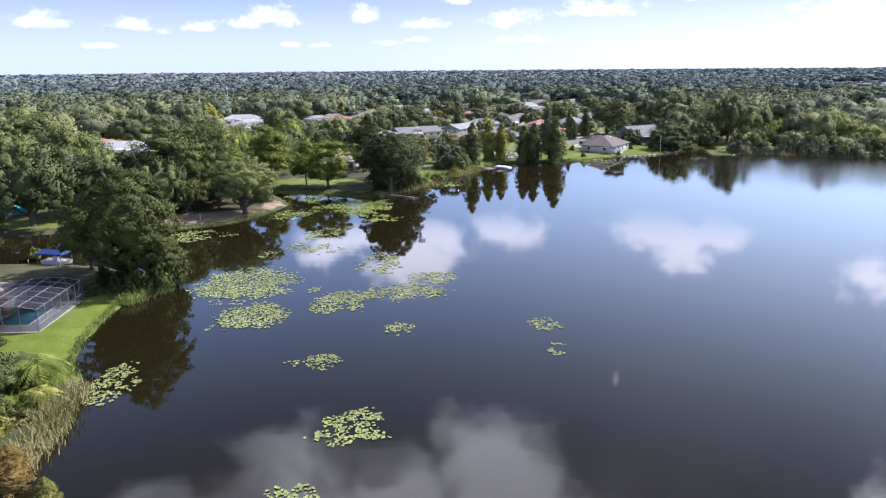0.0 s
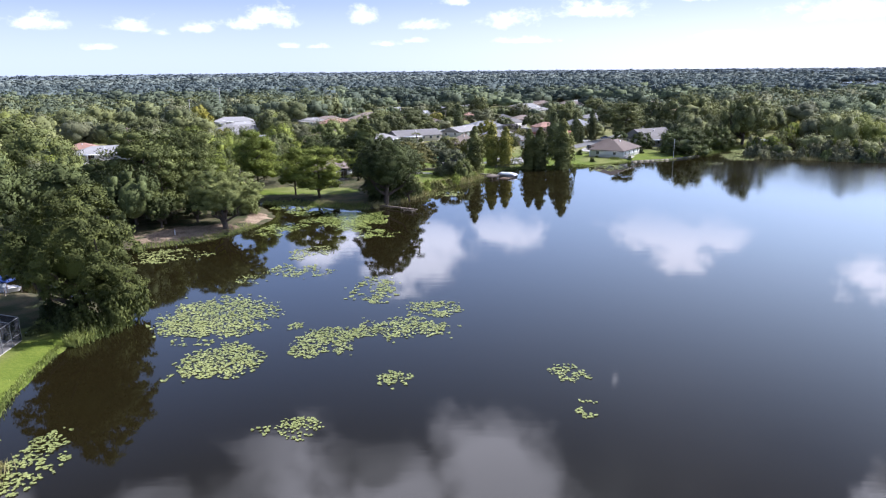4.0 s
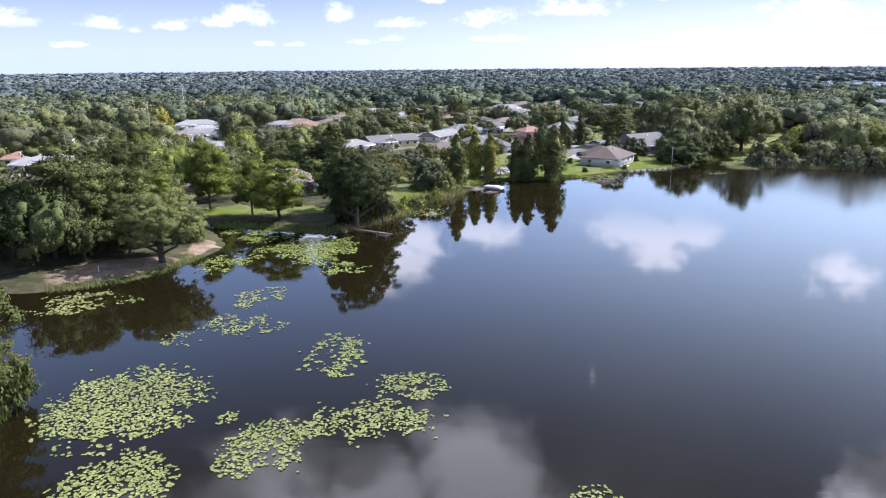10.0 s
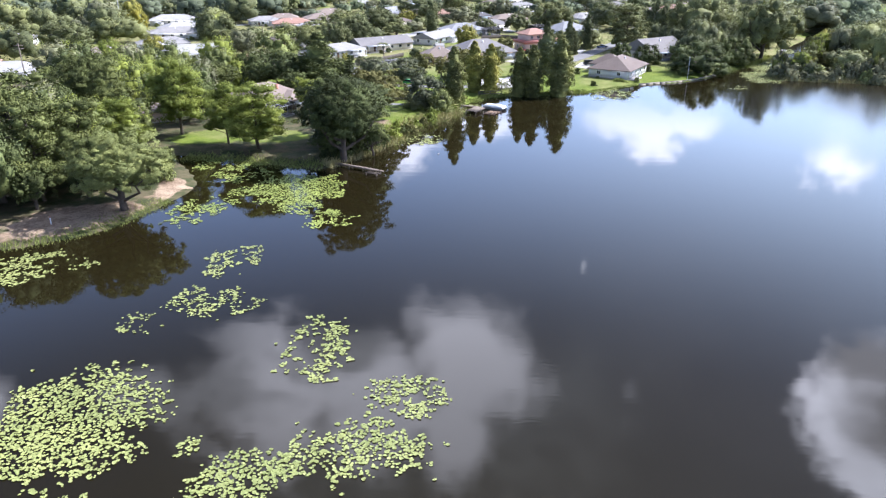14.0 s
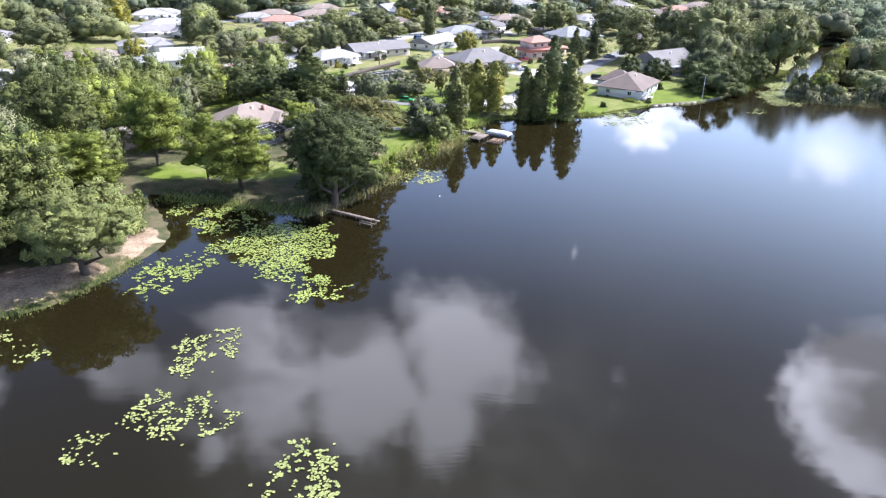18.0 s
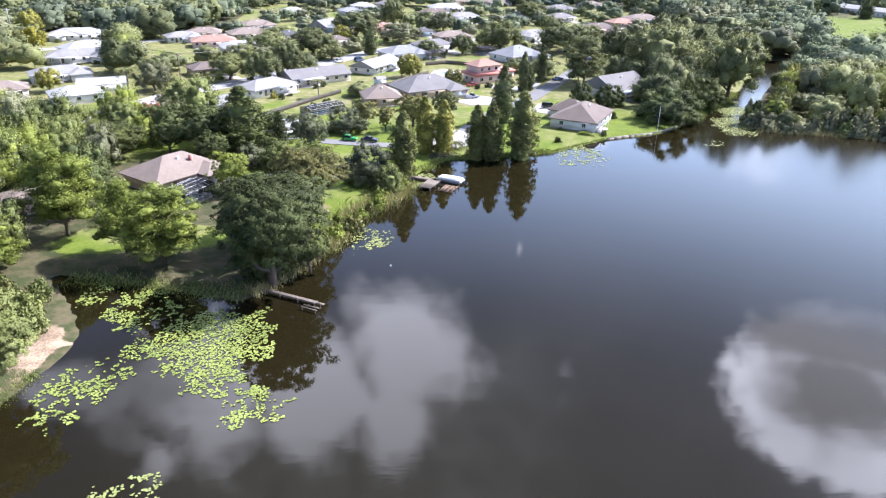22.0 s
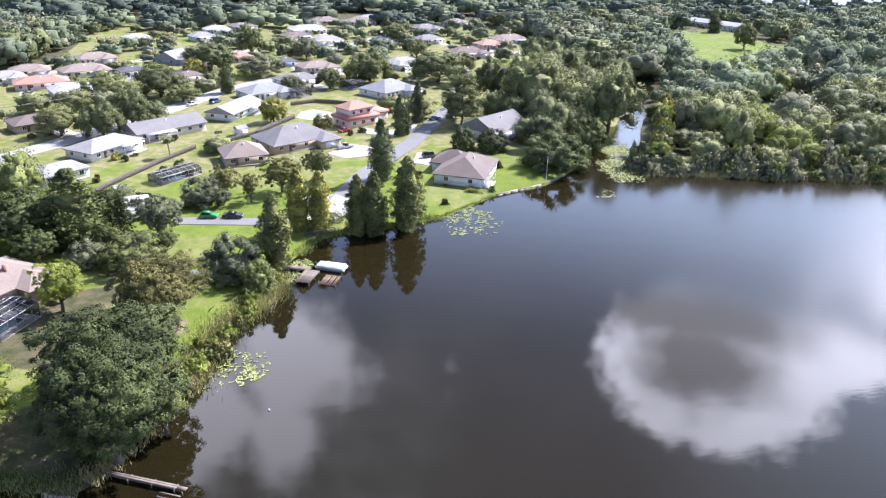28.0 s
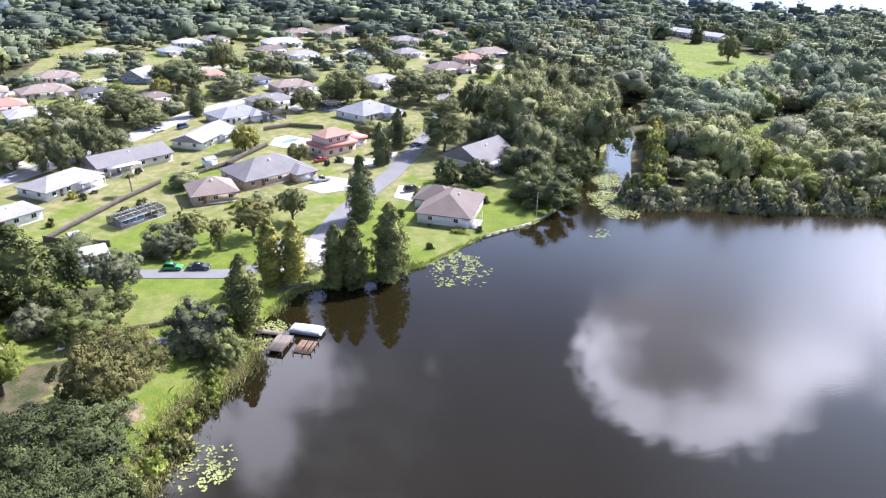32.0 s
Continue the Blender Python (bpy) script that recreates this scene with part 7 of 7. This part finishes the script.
# swampy wood east of the channel
x, y = scatter(100, 330, 285, 480, 10.4, wg)
bank_side = (y > 300) & (x - 107 > (y - 303) * 0.62 - 2) | (y <= 303) & (x > 108)
keep = bank_side & (inland(x, y) > 3.6) & clear_of(x, y) & outside(x, y, (302, 540, 108, 39, 57), (208, 360, 38, 14, 36), (254, 466, 48, 30, 55), (310, 508, 40, 24, 40)) & (np.degrees(np.arctan2(x, y - 100)) < 58)
x, y = x[keep], y[keep]
inner = np.clip(0.34 + inland(x, y) / 32, 0.40, 1)
tint = stands(x, y, 24, 2.2)
# haze sits in these leaf colours; the back half takes the paler far set
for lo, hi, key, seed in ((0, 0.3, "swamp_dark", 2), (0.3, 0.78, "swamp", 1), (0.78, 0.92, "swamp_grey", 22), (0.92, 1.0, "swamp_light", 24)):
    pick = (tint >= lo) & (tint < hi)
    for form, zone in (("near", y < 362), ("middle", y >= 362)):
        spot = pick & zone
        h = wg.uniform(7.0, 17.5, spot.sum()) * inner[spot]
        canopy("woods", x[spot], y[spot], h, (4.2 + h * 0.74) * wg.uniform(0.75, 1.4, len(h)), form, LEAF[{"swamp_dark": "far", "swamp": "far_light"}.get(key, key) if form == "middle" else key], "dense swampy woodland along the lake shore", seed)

# tall trees along the channel's west bank
x, y = scatter(84, 168, 330, 470, 7.5, wg)
keep = clear_of(x, y) & (inland(x, y) > 4.0) & (x - 100 < (y - 303) * 0.62) & (x - 62 > (y - 330) * 0.55) & (wg.random(len(x)) < 0.8)
x, y = x[keep], y[keep]
half = wg.random(len(x)) < 0.5
# both leaf colours have haze mixed in
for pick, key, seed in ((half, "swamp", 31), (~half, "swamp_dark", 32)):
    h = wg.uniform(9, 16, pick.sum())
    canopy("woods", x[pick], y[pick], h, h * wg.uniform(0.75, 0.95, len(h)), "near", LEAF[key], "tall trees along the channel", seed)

# thick trees on the west side, behind the sandy bank
x, y = scatter(-137, -60, 166, 302, 7.4, wg)
keep = clear_of(x, y) & (x < -66 - np.clip((215 - y) * 0.15, -6, 12)) & outside(x, y, (-104, 160, 24, 11, 8), (-60, 222, 15, 10, 20), (-78, 240, 9, 8, 0), (-112, 170, 8, 8, 0), (-140, 204, 12, 12, 0), (-55, 256, 15, 13, 50), (-95, 300, 12, 8, 50), (-125, 248, 70, 13, 118)) & (wg.random(len(x)) < 0.8)
x, y = x[keep], y[keep]
tint = wg.random(len(x))
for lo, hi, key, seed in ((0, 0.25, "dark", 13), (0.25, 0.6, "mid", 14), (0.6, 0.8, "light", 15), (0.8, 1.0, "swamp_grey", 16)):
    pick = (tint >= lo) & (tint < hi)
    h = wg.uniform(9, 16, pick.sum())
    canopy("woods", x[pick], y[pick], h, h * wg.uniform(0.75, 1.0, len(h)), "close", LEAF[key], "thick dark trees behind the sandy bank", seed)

# trees beyond the houses and to the west
x, y = scatter(-620, 620, 150, 640, 13.5, wg)
ang = np.degrees(np.arctan2(x, y))
village = (x > -100) & (x < 175) & (y > 255) & (y < 660)
west = (x < -70) & (y < 480) & (x > -205)
sparse = np.where(village, wg.random(len(x)) < np.where(y > 430, 0.6, 0.36), np.where(west, wg.random(len(x)) < 0.62, True))
front = (y > 300) | (x < -135)
east_part = (x > 100) & (y < 480) & (x - 107 > (y - 303) * 0.62 - 2)
keep = sparse & front & ~east_part & (ang > -40) & (ang < 50) & clear_of(x, y) & outside(x, y, (302, 540, 108, 39, 57), (254, 466, 48, 30, 55), (310, 508, 40, 24, 40), (-104, 160, 22, 10, 8), (-150, 205, 20, 14, 30), (-62, 92, 30, 30, 0), (-125, 248, 70, 13, 118))
x, y = x[keep], y[keep]
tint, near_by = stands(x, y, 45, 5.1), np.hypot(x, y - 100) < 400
# each zone's leaf colours hold its haze; the outer one takes the far set
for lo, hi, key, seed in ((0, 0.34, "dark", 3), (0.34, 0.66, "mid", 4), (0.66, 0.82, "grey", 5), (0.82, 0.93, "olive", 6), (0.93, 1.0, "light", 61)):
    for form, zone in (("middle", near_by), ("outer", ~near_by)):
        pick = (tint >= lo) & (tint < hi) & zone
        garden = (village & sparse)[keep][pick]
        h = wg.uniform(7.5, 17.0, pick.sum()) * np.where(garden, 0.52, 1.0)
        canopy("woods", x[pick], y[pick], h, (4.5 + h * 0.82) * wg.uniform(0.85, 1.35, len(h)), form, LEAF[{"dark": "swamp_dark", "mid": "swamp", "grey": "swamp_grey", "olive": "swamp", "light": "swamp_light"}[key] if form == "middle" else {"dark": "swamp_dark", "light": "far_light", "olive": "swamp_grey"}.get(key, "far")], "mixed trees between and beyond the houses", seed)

# woods out to the horizon
x, y = scatter(-1150, 1300, 600, 1500, 20.5, wg)
ang, far = np.degrees(np.arctan2(x, y)), np.hypot(x, y)
gap = np.array([noise.noise(Vector((a / 160, b / 90, 3.1))) for a, b in zip(x, y)])
keep = (y > 640) & (ang > -36) & (ang < 49) & (far < 1500) & (gap < 0.62) & (inland(x, y) > 4) & outside(x, y, (302, 540, 104, 35, 57)) & clear_of(x, y)
x, y = x[keep], y[keep]
tint = stands(x, y, 70, 7.7)
# past about 960 the leaf colour itself turns bluer, as haze would make it
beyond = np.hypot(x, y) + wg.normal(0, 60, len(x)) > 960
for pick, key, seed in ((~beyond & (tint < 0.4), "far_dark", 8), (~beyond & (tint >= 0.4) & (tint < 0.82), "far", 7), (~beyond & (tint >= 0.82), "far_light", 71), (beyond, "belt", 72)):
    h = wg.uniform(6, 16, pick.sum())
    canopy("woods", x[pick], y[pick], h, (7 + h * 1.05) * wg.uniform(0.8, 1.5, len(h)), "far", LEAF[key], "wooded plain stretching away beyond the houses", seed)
# the last two rings get their haze from pale bluish leaf colours
x, y = scatter(-1900, 2100, 900, 2500, 34, wg)
ang, far = np.degrees(np.arctan2(x, y)), np.hypot(x, y)
keep = (ang > -36) & (ang < 49) & (far > 1470) & (far < 2500) & (inland(x, y) > 8)
x, y = x[keep], y[keep]
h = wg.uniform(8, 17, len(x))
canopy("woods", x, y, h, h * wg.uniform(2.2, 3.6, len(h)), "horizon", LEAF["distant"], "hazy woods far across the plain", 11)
x, y = scatter(-3600, 4000, 1300, 4700, 58, wg)
ang, far = np.degrees(np.arctan2(x, y)), np.hypot(x, y)
keep = (ang > -36) & (ang < 49) & (far > 2480) & (far < 4700) & (inland(x, y) > 10)
x, y = x[keep], y[keep]
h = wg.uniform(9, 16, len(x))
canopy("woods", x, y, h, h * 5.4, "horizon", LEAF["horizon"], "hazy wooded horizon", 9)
